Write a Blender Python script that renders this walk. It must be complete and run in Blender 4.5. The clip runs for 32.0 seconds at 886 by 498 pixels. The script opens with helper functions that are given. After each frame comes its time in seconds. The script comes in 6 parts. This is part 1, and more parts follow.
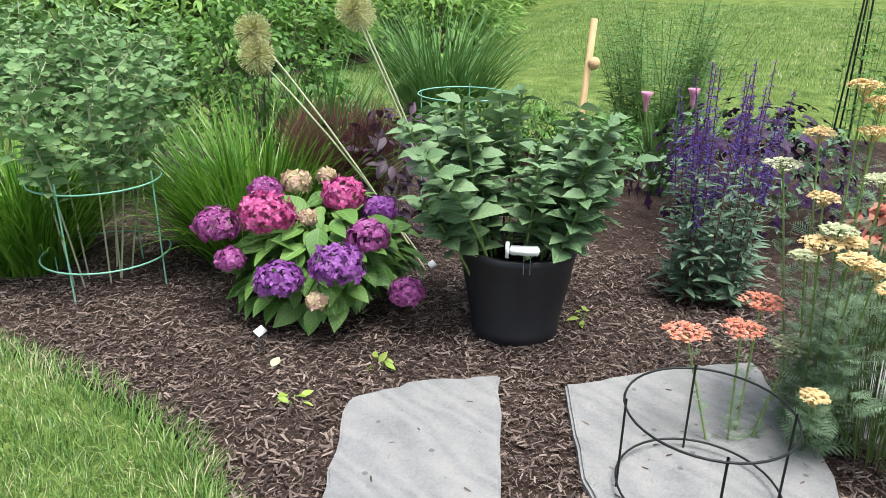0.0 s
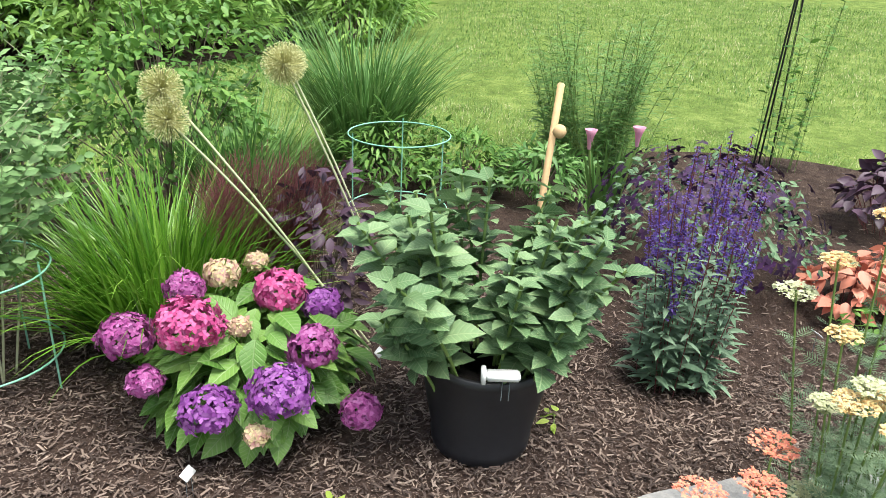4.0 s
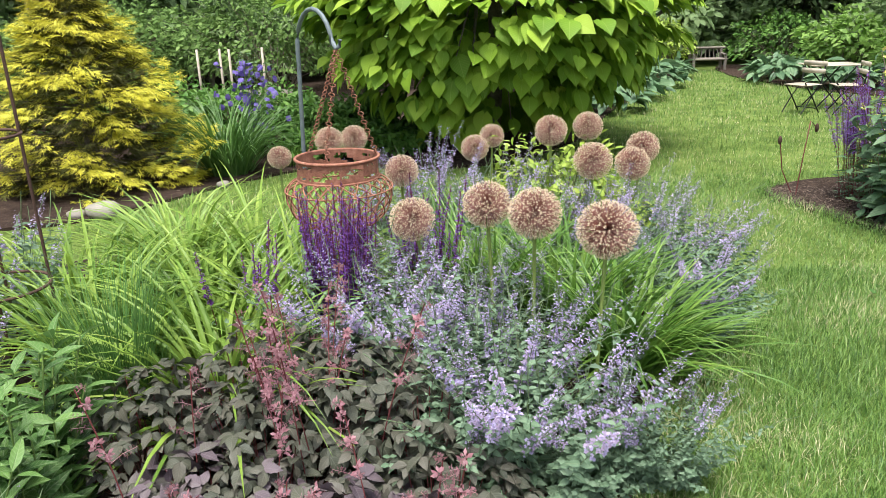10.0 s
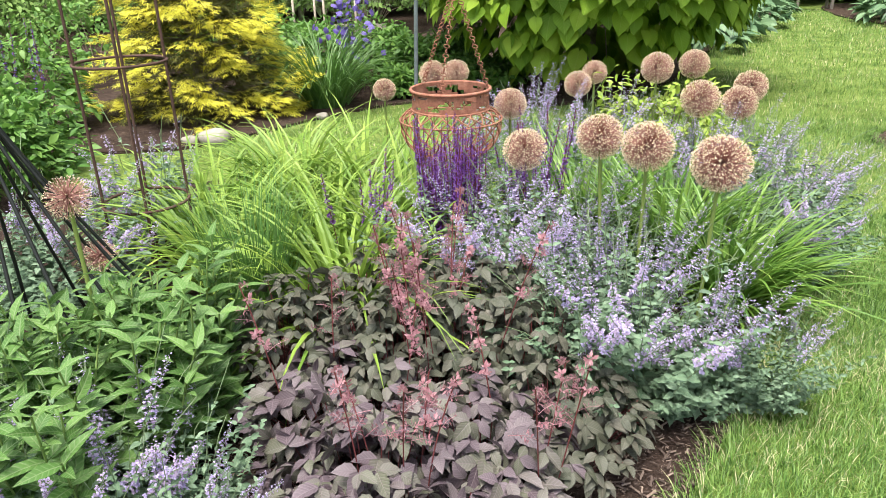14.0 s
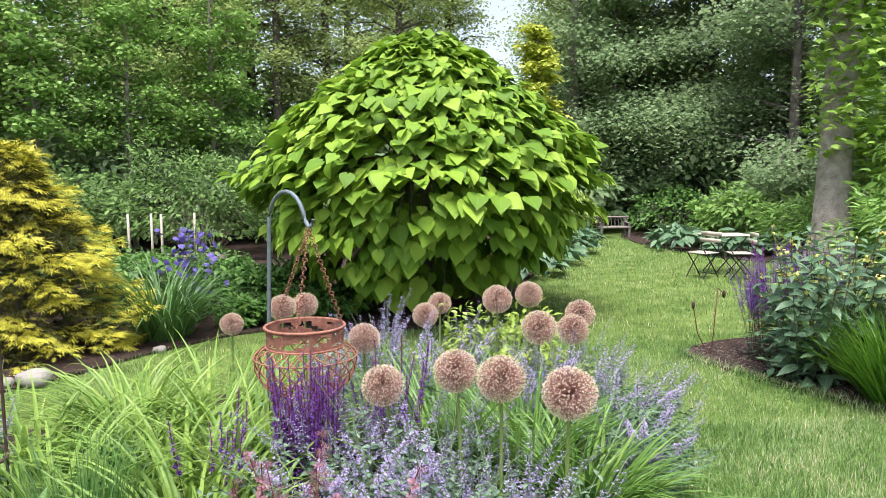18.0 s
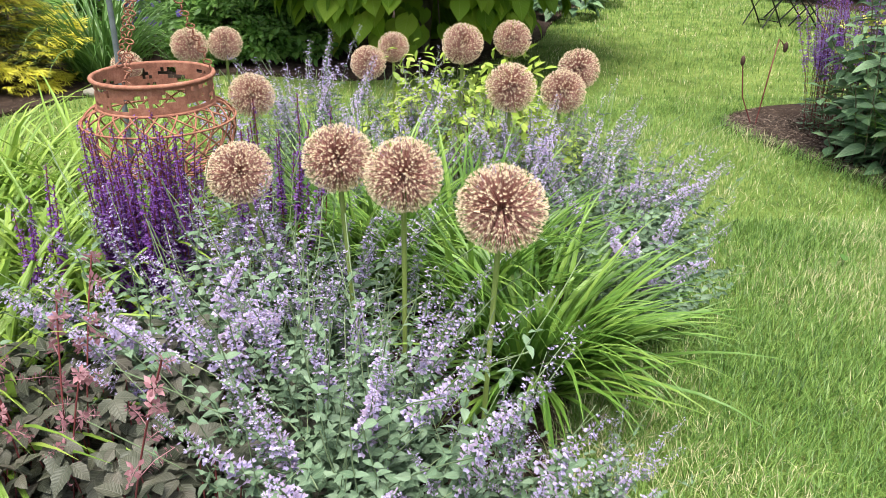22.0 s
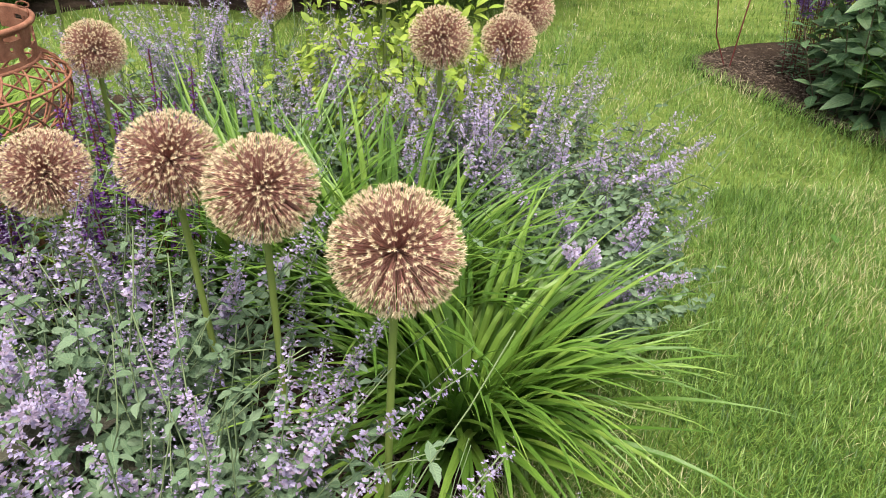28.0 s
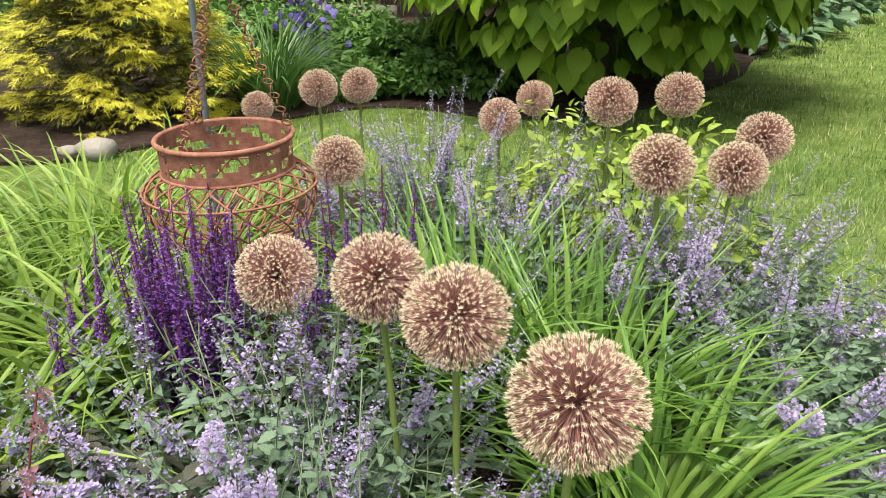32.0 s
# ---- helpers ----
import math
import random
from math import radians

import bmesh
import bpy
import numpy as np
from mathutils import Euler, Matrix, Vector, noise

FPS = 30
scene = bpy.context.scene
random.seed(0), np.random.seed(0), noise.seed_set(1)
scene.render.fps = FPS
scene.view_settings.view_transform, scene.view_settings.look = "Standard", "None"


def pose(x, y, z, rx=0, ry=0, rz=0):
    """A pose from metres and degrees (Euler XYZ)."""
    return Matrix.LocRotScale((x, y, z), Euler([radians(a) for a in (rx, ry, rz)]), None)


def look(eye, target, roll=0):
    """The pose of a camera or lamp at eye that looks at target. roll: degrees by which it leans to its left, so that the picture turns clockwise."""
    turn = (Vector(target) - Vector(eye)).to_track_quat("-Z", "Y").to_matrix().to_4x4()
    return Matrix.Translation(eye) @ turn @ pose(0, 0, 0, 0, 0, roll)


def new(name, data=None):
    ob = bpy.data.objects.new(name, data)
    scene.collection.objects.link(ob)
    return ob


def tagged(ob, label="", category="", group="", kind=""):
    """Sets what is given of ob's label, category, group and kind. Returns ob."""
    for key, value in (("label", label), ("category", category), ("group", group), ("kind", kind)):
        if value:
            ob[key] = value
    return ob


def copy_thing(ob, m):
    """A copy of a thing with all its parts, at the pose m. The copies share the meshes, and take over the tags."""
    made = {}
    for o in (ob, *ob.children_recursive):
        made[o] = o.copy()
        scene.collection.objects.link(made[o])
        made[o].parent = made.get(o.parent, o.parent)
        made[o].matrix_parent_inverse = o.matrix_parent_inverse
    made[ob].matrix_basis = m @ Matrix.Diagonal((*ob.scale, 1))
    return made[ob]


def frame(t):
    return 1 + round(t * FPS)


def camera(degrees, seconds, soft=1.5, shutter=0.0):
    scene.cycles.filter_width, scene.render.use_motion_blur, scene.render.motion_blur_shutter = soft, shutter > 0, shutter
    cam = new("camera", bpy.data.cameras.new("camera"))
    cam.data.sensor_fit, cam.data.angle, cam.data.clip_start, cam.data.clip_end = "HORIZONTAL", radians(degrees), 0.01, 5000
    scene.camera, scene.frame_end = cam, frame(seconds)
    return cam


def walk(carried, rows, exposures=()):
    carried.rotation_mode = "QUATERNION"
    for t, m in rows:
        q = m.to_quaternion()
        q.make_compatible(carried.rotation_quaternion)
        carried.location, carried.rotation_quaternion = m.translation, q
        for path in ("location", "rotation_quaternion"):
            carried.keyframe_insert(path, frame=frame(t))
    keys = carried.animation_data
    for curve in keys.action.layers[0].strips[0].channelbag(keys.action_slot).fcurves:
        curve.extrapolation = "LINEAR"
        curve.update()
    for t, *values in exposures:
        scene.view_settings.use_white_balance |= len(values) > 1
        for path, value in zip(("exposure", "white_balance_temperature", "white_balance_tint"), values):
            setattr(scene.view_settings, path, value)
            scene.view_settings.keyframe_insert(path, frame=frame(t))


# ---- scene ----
cam = camera(63.3, 32.0, 0.55)
PATH = [
    (0, (3.095, -0.785, 1.289), (4.588, 0.336, 0.572), 0.76),
    (0.5, (3.101, -0.786, 1.296), (4.612, 0.316, 0.586), 0.91),
    (1, (3.104, -0.762, 1.305), (4.641, 0.317, 0.617), 1.24),
    (1.5, (3.168, -0.724, 1.308), (4.763, 0.291, 0.657), 1.85),
    (2, (3.309, -0.684, 1.341), (4.97, 0.24, 0.719), 2.08),
    (2.5, (3.412, -0.643, 1.459), (5.082, 0.197, 0.748), 2.43),
    (4.5, (3.297, -0.147, 1.564), (4.867, 0.78, 0.741), 2.65),
    (5, (3.103, 0.154, 1.582), (4.585, 1.223, 0.771), 1.96),
    (5.5, (2.863, 0.468, 1.608), (4.246, 1.664, 0.797), 1.47),
    (6, (2.559, 0.809, 1.666), (3.833, 2.097, 0.818), 1.15),
    (6.5, (2.271, 1.002, 1.617), (3.353, 2.473, 0.801), -0.65),
    (7, (1.862, 1.136, 1.464), (2.765, 2.774, 0.755), -1.98),
    (8, (0.450, 0.698, 1.250), (1.057, 2.482, 0.592), 0.6),
    (8.5, (0.405, 0.740, 1.218), (0.610, 2.607, 0.533), -2.2),
    (9, (0.350, 0.770, 1.184), (0.305, 2.650, 0.500), -3.2),
    (9.5, (0.112, -0.023, 1.497), (0.197, 1.837, 0.767), -1.84),
    (10, (0.075, -0.405, 1.470), (0.016, 1.492, 0.840), -1.6),
    (10.5, (0.023, -0.495, 1.477), (-0.184, 1.378, 0.808), -2.42),
    (11, (-0.049, -0.567, 1.478), (-0.345, 1.279, 0.768), -2.76),
    (11.5, (-0.112, -0.594, 1.458), (-0.489, 1.211, 0.682), -2.73),
    (12, (-0.12, -0.592, 1.43), (-0.564, 1.16, 0.573), -2.54),
    (12.5, (-0.124, -0.598, 1.401), (-0.588, 1.121, 0.489), -2.29),
    (13, (-0.142, -0.603, 1.395), (-0.576, 1.124, 0.483), -1.94),
    (13.5, (-0.101, -0.591, 1.44), (-0.457, 1.182, 0.585), -1.56),
    (14, (-0.06, -0.58, 1.476), (-0.316, 1.245, 0.698), -1.48),
    (14.5, (-0.024, -0.562, 1.484), (-0.186, 1.302, 0.779), -1.65),
    (16.5, (-0.132, -0.621, 1.519), (0.011, 1.335, 1.128), -0.08),
    (17, (-0.128, -0.624, 1.554), (0.038, 1.346, 1.254), 0.01),
    (17.5, (-0.134, -0.618, 1.553), (0.046, 1.36, 1.323), -0.15),
    (18, (-0.129, -0.607, 1.557), (0.055, 1.374, 1.353), -0.41),
    (18.5, (-0.091, -0.585, 1.552), (0.095, 1.394, 1.333), -0.70),
    (19, (-0.088, -0.582, 1.545), (0.098, 1.389, 1.263), -0.81),
    (19.5, (-0.07, -0.57, 1.521), (0.104, 1.384, 1.133), -0.74),
    (20, (0.002, -0.466, 1.476), (0.164, 1.458, 0.955), -0.40),
    (20.5, (0.091, -0.324, 1.448), (0.237, 1.564, 0.802), 0.07),
    (21, (0.117, -0.103, 1.412), (0.252, 1.75, 0.671), 0.59),
    (21.5, (0.192, 0.139, 1.402), (0.307, 1.963, 0.59), 1.00),
    (22, (0.339, 0.36, 1.386), (0.414, 2.157, 0.512), 1.01),
    (22.5, (0.406, 0.579, 1.36), (0.435, 2.345, 0.422), 0.88),
    (23, (0.43, 0.792, 1.335), (0.415, 2.526, 0.337), 0.58),
    (23.5, (0.479, 0.886, 1.336), (0.428, 2.592, 0.293), 0.19),
    (24, (0.491, 0.905, 1.33), (0.424, 2.592, 0.258), 0.15),
    (24.5, (0.483, 0.9, 1.332), (0.411, 2.581, 0.25), 0.07),
    (26.5, (0.476, 0.868, 1.348), (0.49, 2.571, 0.3), 0.88),
    (27, (0.482, 0.873, 1.341), (0.555, 2.576, 0.296), 1.55),
    (27.5, (0.495, 0.875, 1.34), (0.626, 2.575, 0.296), 1.93),
    (28, (0.49, 0.878, 1.338), (0.669, 2.573, 0.291), 2.26),
    (28.5, (0.498, 0.875, 1.339), (0.697, 2.566, 0.29), 2.37),
    (29, (0.489, 0.878, 1.34), (0.693, 2.567, 0.287), 2.57),
    (29.5, (0.481, 0.882, 1.338), (0.668, 2.57, 0.281), 2.72),
    (30, (0.471, 0.89, 1.334), (0.633, 2.583, 0.282), 2.60),
    (30.5, (0.458, 0.898, 1.34), (0.577, 2.605, 0.305), 2.09),
    (31, (0.448, 0.883, 1.345), (0.481, 2.621, 0.355), 1.16),
    (31.5, (0.45, 0.861, 1.369), (0.312, 2.634, 0.453), 0.15),
    (32, (0.526, 0.914, 1.398), (0.101, 2.685, 0.573), -0.59),
]
walk(cam, [(t, look(eye, target, roll)) for t, eye, target, roll in PATH], [(0, 0.85, 6000, 10), (2.5, 0.95, 6150, 10), (5, 1.3, 6300, 7), (6, 1.46, 6050, 8), (7, 1.45, 5900, 9), (8, 1.2, 5800, 9), (9, 1.12, 6200, 8), (10, 1.0, 6300, 10), (12, 1.2, 6300, 12), (14, 1.3, 6500, 10), (17, 1.15, 6300, 11), (18, 1.08, 6000, 16), (20, 1.02, 6250, 13), (21, 1.12, 6400, 11), (22, 1.12, 6500, 10), (23, 0.92, 6800, 8), (24, 0.85, 6900, 8), (28, 0.82, 7050, 7), (31, 0.82, 7000, 8), (32, 0.86, 6700, 10)])

G = 0.10  # height of the lawn above the datum

# ---- light ----
world = bpy.data.worlds.new("sky")
scene.world = world
world.use_nodes = True
wn = world.node_tree.nodes
sky = wn.new("ShaderNodeTexSky")
sky.sky_type = 'NISHITA'
sky.sun_disc = False
sky.sun_elevation = radians(75)
sky.sun_rotation = radians(191)
sky.air_density, sky.dust_density, sky.ozone_density = 1.0, 3.0, 1.0
wn["Background"].inputs[1].default_value = 0.14
veil = wn.new("ShaderNodeHueSaturation")
veil.inputs["Saturation"].default_value = 0.5
world.node_tree.links.new(sky.outputs[0], veil.inputs["Color"])
world.node_tree.links.new(veil.outputs[0], wn["Background"].inputs[0])
sun = new("sun", bpy.data.lights.new("sun", 'SUN'))
sun.data.energy = 3.3
sun.data.angle = radians(32)
sun.data.color = (1.0, 0.96, 0.88)
sun.matrix_world = look((-1.5, -8, 30), (0, 0, 0))

# ---- materials ----


def mat_base(name):
    m = bpy.data.materials.new(name)
    m.use_nodes = True
    nt = m.node_tree
    return m, nt, nt.nodes["Principled BSDF"], nt.nodes["Material Output"]


def ramp_node(nt, fac, colours):
    r = nt.nodes.new("ShaderNodeValToRGB")
    els = r.color_ramp.elements
    while len(els) < len(colours):
        els.new(0.5)
    for i, c in enumerate(colours):
        els[i].position = i / max(1, len(colours) - 1)
        els[i].color = (*c, 1)
    nt.links.new(fac, r.inputs[0])
    return r.outputs[0]


def noise_node(nt, scale, detail=4.0, rough=0.6):
    co = nt.nodes.new("ShaderNodeTexCoord")
    n = nt.nodes.new("ShaderNodeTexNoise")
    n.inputs["Scale"].default_value = scale
    n.inputs["Detail"].default_value = detail
    n.inputs["Roughness"].default_value = rough
    nt.links.new(co.outputs["Object"], n.inputs["Vector"])
    return n.outputs["Fac"]


def bump_node(nt, height, strength, dist):
    b = nt.nodes.new("ShaderNodeBump")
    b.inputs["Strength"].default_value = strength
    b.inputs["Distance"].default_value = dist
    nt.links.new(height, b.inputs["Height"])
    return b.outputs["Normal"]


def math_node(nt, op, a, b):
    n = nt.nodes.new("ShaderNodeMath")
    n.operation = op
    for i, v in enumerate((a, b)):
        if isinstance(v, float):
            n.inputs[i].default_value = v
        else:
            nt.links.new(v, n.inputs[i])
    return n.outputs[0]


def leaf_mat(name, colours, rough=0.5, trans=0.3, scale=9.0, spec=0.35, veins=0.0, pale=(0.4, 0.48, 0.26)):
    """Leaf or petal: each one has its own tone, with mottling across the plant, and lets some light through."""
    m, nt, p, out = mat_base(name)
    geo = nt.nodes.new("ShaderNodeNewGeometry")
    f1 = math_node(nt, 'MULTIPLY', geo.outputs["Random Per Island"], 0.6)
    f2 = math_node(nt, 'MULTIPLY', noise_node(nt, scale), 0.5)
    col = ramp_node(nt, math_node(nt, 'ADD', f1, f2), colours)
    height = noise_node(nt, 160.0, 2.0)
    if veins:
        at = nt.nodes.new("ShaderNodeUVMap")
        at.uv_map = "leaf"
        sep = nt.nodes.new("ShaderNodeSeparateXYZ")
        nt.links.new(at.outputs[0], sep.inputs[0])
        av = math_node(nt, 'ABSOLUTE', sep.outputs[1], 0.0)
        mid = math_node(nt, 'MAXIMUM', math_node(nt, 'SUBTRACT', 1.0, math_node(nt, 'MULTIPLY', av, 45.0)), 0.0)
        wave = math_node(nt, 'SINE', math_node(nt, 'MULTIPLY', math_node(nt, 'SUBTRACT', sep.outputs[0], math_node(nt, 'MULTIPLY', av, 0.9)), 48.0), 0.0)
        rib = math_node(nt, 'POWER', math_node(nt, 'ADD', math_node(nt, 'MULTIPLY', wave, 0.5), 0.5), 5.0)
        both = math_node(nt, 'MAXIMUM', mid, math_node(nt, 'MULTIPLY', rib, 0.4))
        both = math_node(nt, 'MULTIPLY', both, math_node(nt, 'GREATER_THAN', sep.outputs[0], 0.003))
        mc = nt.nodes.new("ShaderNodeMix")
        mc.data_type = 'RGBA'
        nt.links.new(math_node(nt, 'MULTIPLY', both, veins), mc.inputs["Factor"])
        nt.links.new(col, mc.inputs[6])
        mc.inputs[7].default_value = (*pale, 1)
        col = mc.outputs[2]
        height = math_node(nt, 'SUBTRACT', math_node(nt, 'MULTIPLY', height, 0.6), both)
    nt.links.new(col, p.inputs["Base Color"])
    p.inputs["Roughness"].default_value = rough
    p.inputs["Specular IOR Level"].default_value = spec
    nt.links.new(bump_node(nt, height, 0.45 if veins else 0.25, 0.004), p.inputs["Normal"])
    tr = nt.nodes.new("ShaderNodeBsdfTranslucent")
    nt.links.new(col, tr.inputs["Color"])
    mix = nt.nodes.new("ShaderNodeMixShader")
    mix.inputs[0].default_value = trans
    nt.links.new(p.outputs[0], mix.inputs[1])
    nt.links.new(tr.outputs[0], mix.inputs[2])
    nt.links.new(mix.outputs[0], out.inputs["Surface"])
    return m


def plain_mat(name, colours, rough=0.6, metal=0.0, scale=20.0, bump=0.3, dist=0.003, spec=0.4):
    m, nt, p, out = mat_base(name)
    n1 = noise_node(nt, scale)
    n2 = noise_node(nt, scale * 7.0)
    f = math_node(nt, 'ADD', math_node(nt, 'MULTIPLY', n1, 0.65), math_node(nt, 'MULTIPLY', n2, 0.35))
    g = math_node(nt, 'ADD', math_node(nt, 'MULTIPLY', math_node(nt, 'SUBTRACT', f, 0.5), 2.4), 0.5)
    nt.links.new(ramp_node(nt, g, colours), p.inputs["Base Color"])
    p.inputs["Roughness"].default_value = rough
    p.inputs["Metallic"].default_value = metal
    p.inputs["Specular IOR Level"].default_value = spec
    nt.links.new(bump_node(nt, n2, bump, dist), p.inputs["Normal"])
    return m


def slate_mat(name):
    """Grey split stone: layered bands in its bed, pale and rusty blotches, small pits and fine grain."""
    m, nt, p, out = mat_base(name)
    co = nt.nodes.new("ShaderNodeTexCoord")
    w = nt.nodes.new("ShaderNodeTexWave")
    w.inputs["Scale"].default_value = 5.0
    w.inputs["Distortion"].default_value = 14.0
    w.inputs["Detail"].default_value = 4.0
    w.inputs["Detail Scale"].default_value = 1.2
    mp = nt.nodes.new("ShaderNodeMapping")
    mp.inputs["Rotation"].default_value = (0, 0, 0.7)
    mp.inputs["Scale"].default_value = (1.0, 0.35, 1.0)
    nt.links.new(co.outputs["Object"], mp.inputs[0])
    nt.links.new(mp.outputs[0], w.inputs["Vector"])
    blot, grain = noise_node(nt, 6.0, 5.0, 0.65), noise_node(nt, 120.0, 3.0, 0.7)
    f = math_node(nt, 'ADD', math_node(nt, 'MULTIPLY', w.outputs["Fac"], 0.16), math_node(nt, 'ADD', math_node(nt, 'MULTIPLY', blot, 0.7), math_node(nt, 'MULTIPLY', grain, 0.45)))
    base = ramp_node(nt, math_node(nt, 'SUBTRACT', f, 0.12), [(0.07, 0.07, 0.07), (0.15, 0.15, 0.145), (0.22, 0.217, 0.208), (0.28, 0.268, 0.245), (0.38, 0.34, 0.28)])
    vor = nt.nodes.new("ShaderNodeTexVoronoi")
    vor.inputs["Scale"].default_value = 13.0
    nt.links.new(co.outputs["Object"], vor.inputs["Vector"])
    pit = math_node(nt, 'LESS_THAN', vor.outputs["Distance"], 0.1)
    mc = nt.nodes.new("ShaderNodeMix")
    mc.data_type = 'RGBA'
    nt.links.new(math_node(nt, 'MULTIPLY', pit, 0.7), mc.inputs["Factor"])
    nt.links.new(base, mc.inputs[6])
    mc.inputs[7].default_value = (0.08, 0.075, 0.07, 1)
    nt.links.new(mc.outputs[2], p.inputs["Base Color"])
    p.inputs["Roughness"].default_value = 0.8
    nt.links.new(bump_node(nt, math_node(nt, 'SUBTRACT', f, math_node(nt, 'MULTIPLY', pit, 0.5)), 0.9, 0.012), p.inputs["Normal"])
    return m


def grass_mat(name):
    """Lawn blades: greens that vary blade by blade, with lusher, paler and straw-coloured patches in the turf."""
    m, nt, p, out = mat_base(name)
    geo = nt.nodes.new("ShaderNodeNewGeometry")
    rnd = geo.outputs["Random Per Island"]
    patch = noise_node(nt, 1.7, 3.0, 0.55)
    fine = noise_node(nt, 11.0, 2.0, 0.6)
    f = math_node(nt, 'ADD', math_node(nt, 'MULTIPLY', rnd, 0.55), math_node(nt, 'ADD', math_node(nt, 'MULTIPLY', patch, 0.5), math_node(nt, 'MULTIPLY', fine, 0.28)))
    green = ramp_node(nt, math_node(nt, 'SUBTRACT', f, 0.12), [(0.014, 0.042, 0.008), (0.048, 0.115, 0.02), (0.125, 0.24, 0.045), (0.26, 0.39, 0.1), (0.47, 0.55, 0.22)])
    dry = ramp_node(nt, rnd, [(0.2, 0.18, 0.07), (0.44, 0.4, 0.2), (0.64, 0.58, 0.37)])
    sel = math_node(nt, 'ADD', math_node(nt, 'MULTIPLY', patch, 0.5), math_node(nt, 'MULTIPLY', rnd, 0.5))
    k = math_node(nt, 'MULTIPLY', math_node(nt, 'GREATER_THAN', sel, 0.71), 0.85)
    mixc = nt.nodes.new("ShaderNodeMix")
    mixc.data_type = 'RGBA'
    nt.links.new(k, mixc.inputs["Factor"])
    nt.links.new(green, mixc.inputs[6])
    nt.links.new(dry, mixc.inputs[7])
    col = mixc.outputs[2]
    nt.links.new(col, p.inputs["Base Color"])
    p.inputs["Roughness"].default_value = 0.42
    p.inputs["Specular IOR Level"].default_value = 0.4
    tr = nt.nodes.new("ShaderNodeBsdfTranslucent")
    nt.links.new(col, tr.inputs["Color"])
    mix = nt.nodes.new("ShaderNodeMixShader")
    mix.inputs[0].default_value = 0.3
    nt.links.new(p.outputs[0], mix.inputs[1])
    nt.links.new(tr.outputs[0], mix.inputs[2])
    nt.links.new(mix.outputs[0], out.inputs["Surface"])
    return m


M = {}
M["lawn"] = plain_mat("lawn_soil", [(0.05, 0.075, 0.018), (0.125, 0.18, 0.04), (0.24, 0.29, 0.085)], 0.9, 0, 4.0, 1.0, 0.04, 0.1)
M["grass"] = grass_mat("grass_blade")
M["mulch"] = plain_mat("mulch", [(0.025, 0.016, 0.012), (0.06, 0.039, 0.03), (0.11, 0.076, 0.06)], 0.95, 0, 14, 1.0, 0.03, 0.15)
M["chip"] = leaf_mat("mulch_chip", [(0.014, 0.01, 0.008), (0.045, 0.031, 0.025), (0.095, 0.068, 0.055), (0.19, 0.14, 0.11), (0.4, 0.32, 0.26)], 0.9, 0.0, 6)
M["stone"] = slate_mat("flagstone")
M["rock"] = plain_mat("fieldstone", [(0.2, 0.18, 0.15), (0.36, 0.33, 0.28)], 0.9, 0, 8, 0.8, 0.01)
M["bark"] = plain_mat("bark", [(0.07, 0.055, 0.045), (0.16, 0.135, 0.115), (0.26, 0.23, 0.2)], 0.95, 0, 9, 1.0, 0.03)
M["palebark"] = plain_mat("pale_bark", [(0.2, 0.17, 0.14), (0.36, 0.31, 0.26), (0.52, 0.47, 0.4)], 0.95, 0, 9, 1.0, 0.03)
M["stem"] = leaf_mat("green_stem", [(0.1, 0.17, 0.04), (0.2, 0.28, 0.08)], 0.5, 0.0)
M["palestem"] = leaf_mat("pale_stem", [(0.32, 0.36, 0.2), (0.5, 0.5, 0.32)], 0.6, 0.0)
M["redstem"] = leaf_mat("red_stem", [(0.09, 0.02, 0.025), (0.2, 0.05, 0.05)], 0.5, 0.0)
M["woodstem"] = leaf_mat("woody_stem", [(0.1, 0.075, 0.055), (0.2, 0.16, 0.12)], 0.9, 0.0)
M["tuft"] = leaf_mat("dark_strappy_leaf", [(0.024, 0.08, 0.006), (0.062, 0.172, 0.011), (0.145, 0.3, 0.028), (0.27, 0.42, 0.07)], 0.32, 0.27, 5, 0.5)
M["daylily"] = leaf_mat("daylily_leaf", [(0.035, 0.09, 0.016), (0.085, 0.185, 0.03), (0.165, 0.3, 0.05), (0.3, 0.42, 0.09)], 0.4, 0.3, 3, 0.45)
M["daylily_light"] = leaf_mat("light_daylily_leaf", [(0.06, 0.13, 0.02), (0.14, 0.25, 0.035), (0.25, 0.37, 0.06), (0.38, 0.47, 0.11)], 0.45, 0.32, 3, 0.4)
M["lily_dark"] = leaf_mat("deep_green_strap", [(0.035, 0.095, 0.02), (0.085, 0.18, 0.04), (0.16, 0.28, 0.075)], 0.38, 0.25, 4, 0.5)
M["finegrass"] = leaf_mat("fine_grass", [(0.05, 0.13, 0.03), (0.1, 0.22, 0.05), (0.18, 0.3, 0.09)], 0.5, 0.25, 4)
M["catleaf"] = leaf_mat("catmint_leaf", [(0.06, 0.115, 0.06), (0.13, 0.21, 0.125), (0.23, 0.32, 0.215)], 0.75, 0.2, 6, veins=0.3)
M["catstem"] = leaf_mat("catmint_stem", [(0.12, 0.18, 0.09), (0.22, 0.28, 0.15)], 0.7, 0.0)
M["catflower"] = leaf_mat("catmint_flower", [(0.24, 0.19, 0.4), (0.38, 0.32, 0.55), (0.55, 0.49, 0.7), (0.48, 0.37, 0.54)], 0.7, 0.3, 4)
M["catcalyx"] = leaf_mat("catmint_calyx", [(0.19, 0.14, 0.24), (0.31, 0.24, 0.37), (0.43, 0.34, 0.47)], 0.75, 0.2, 4)
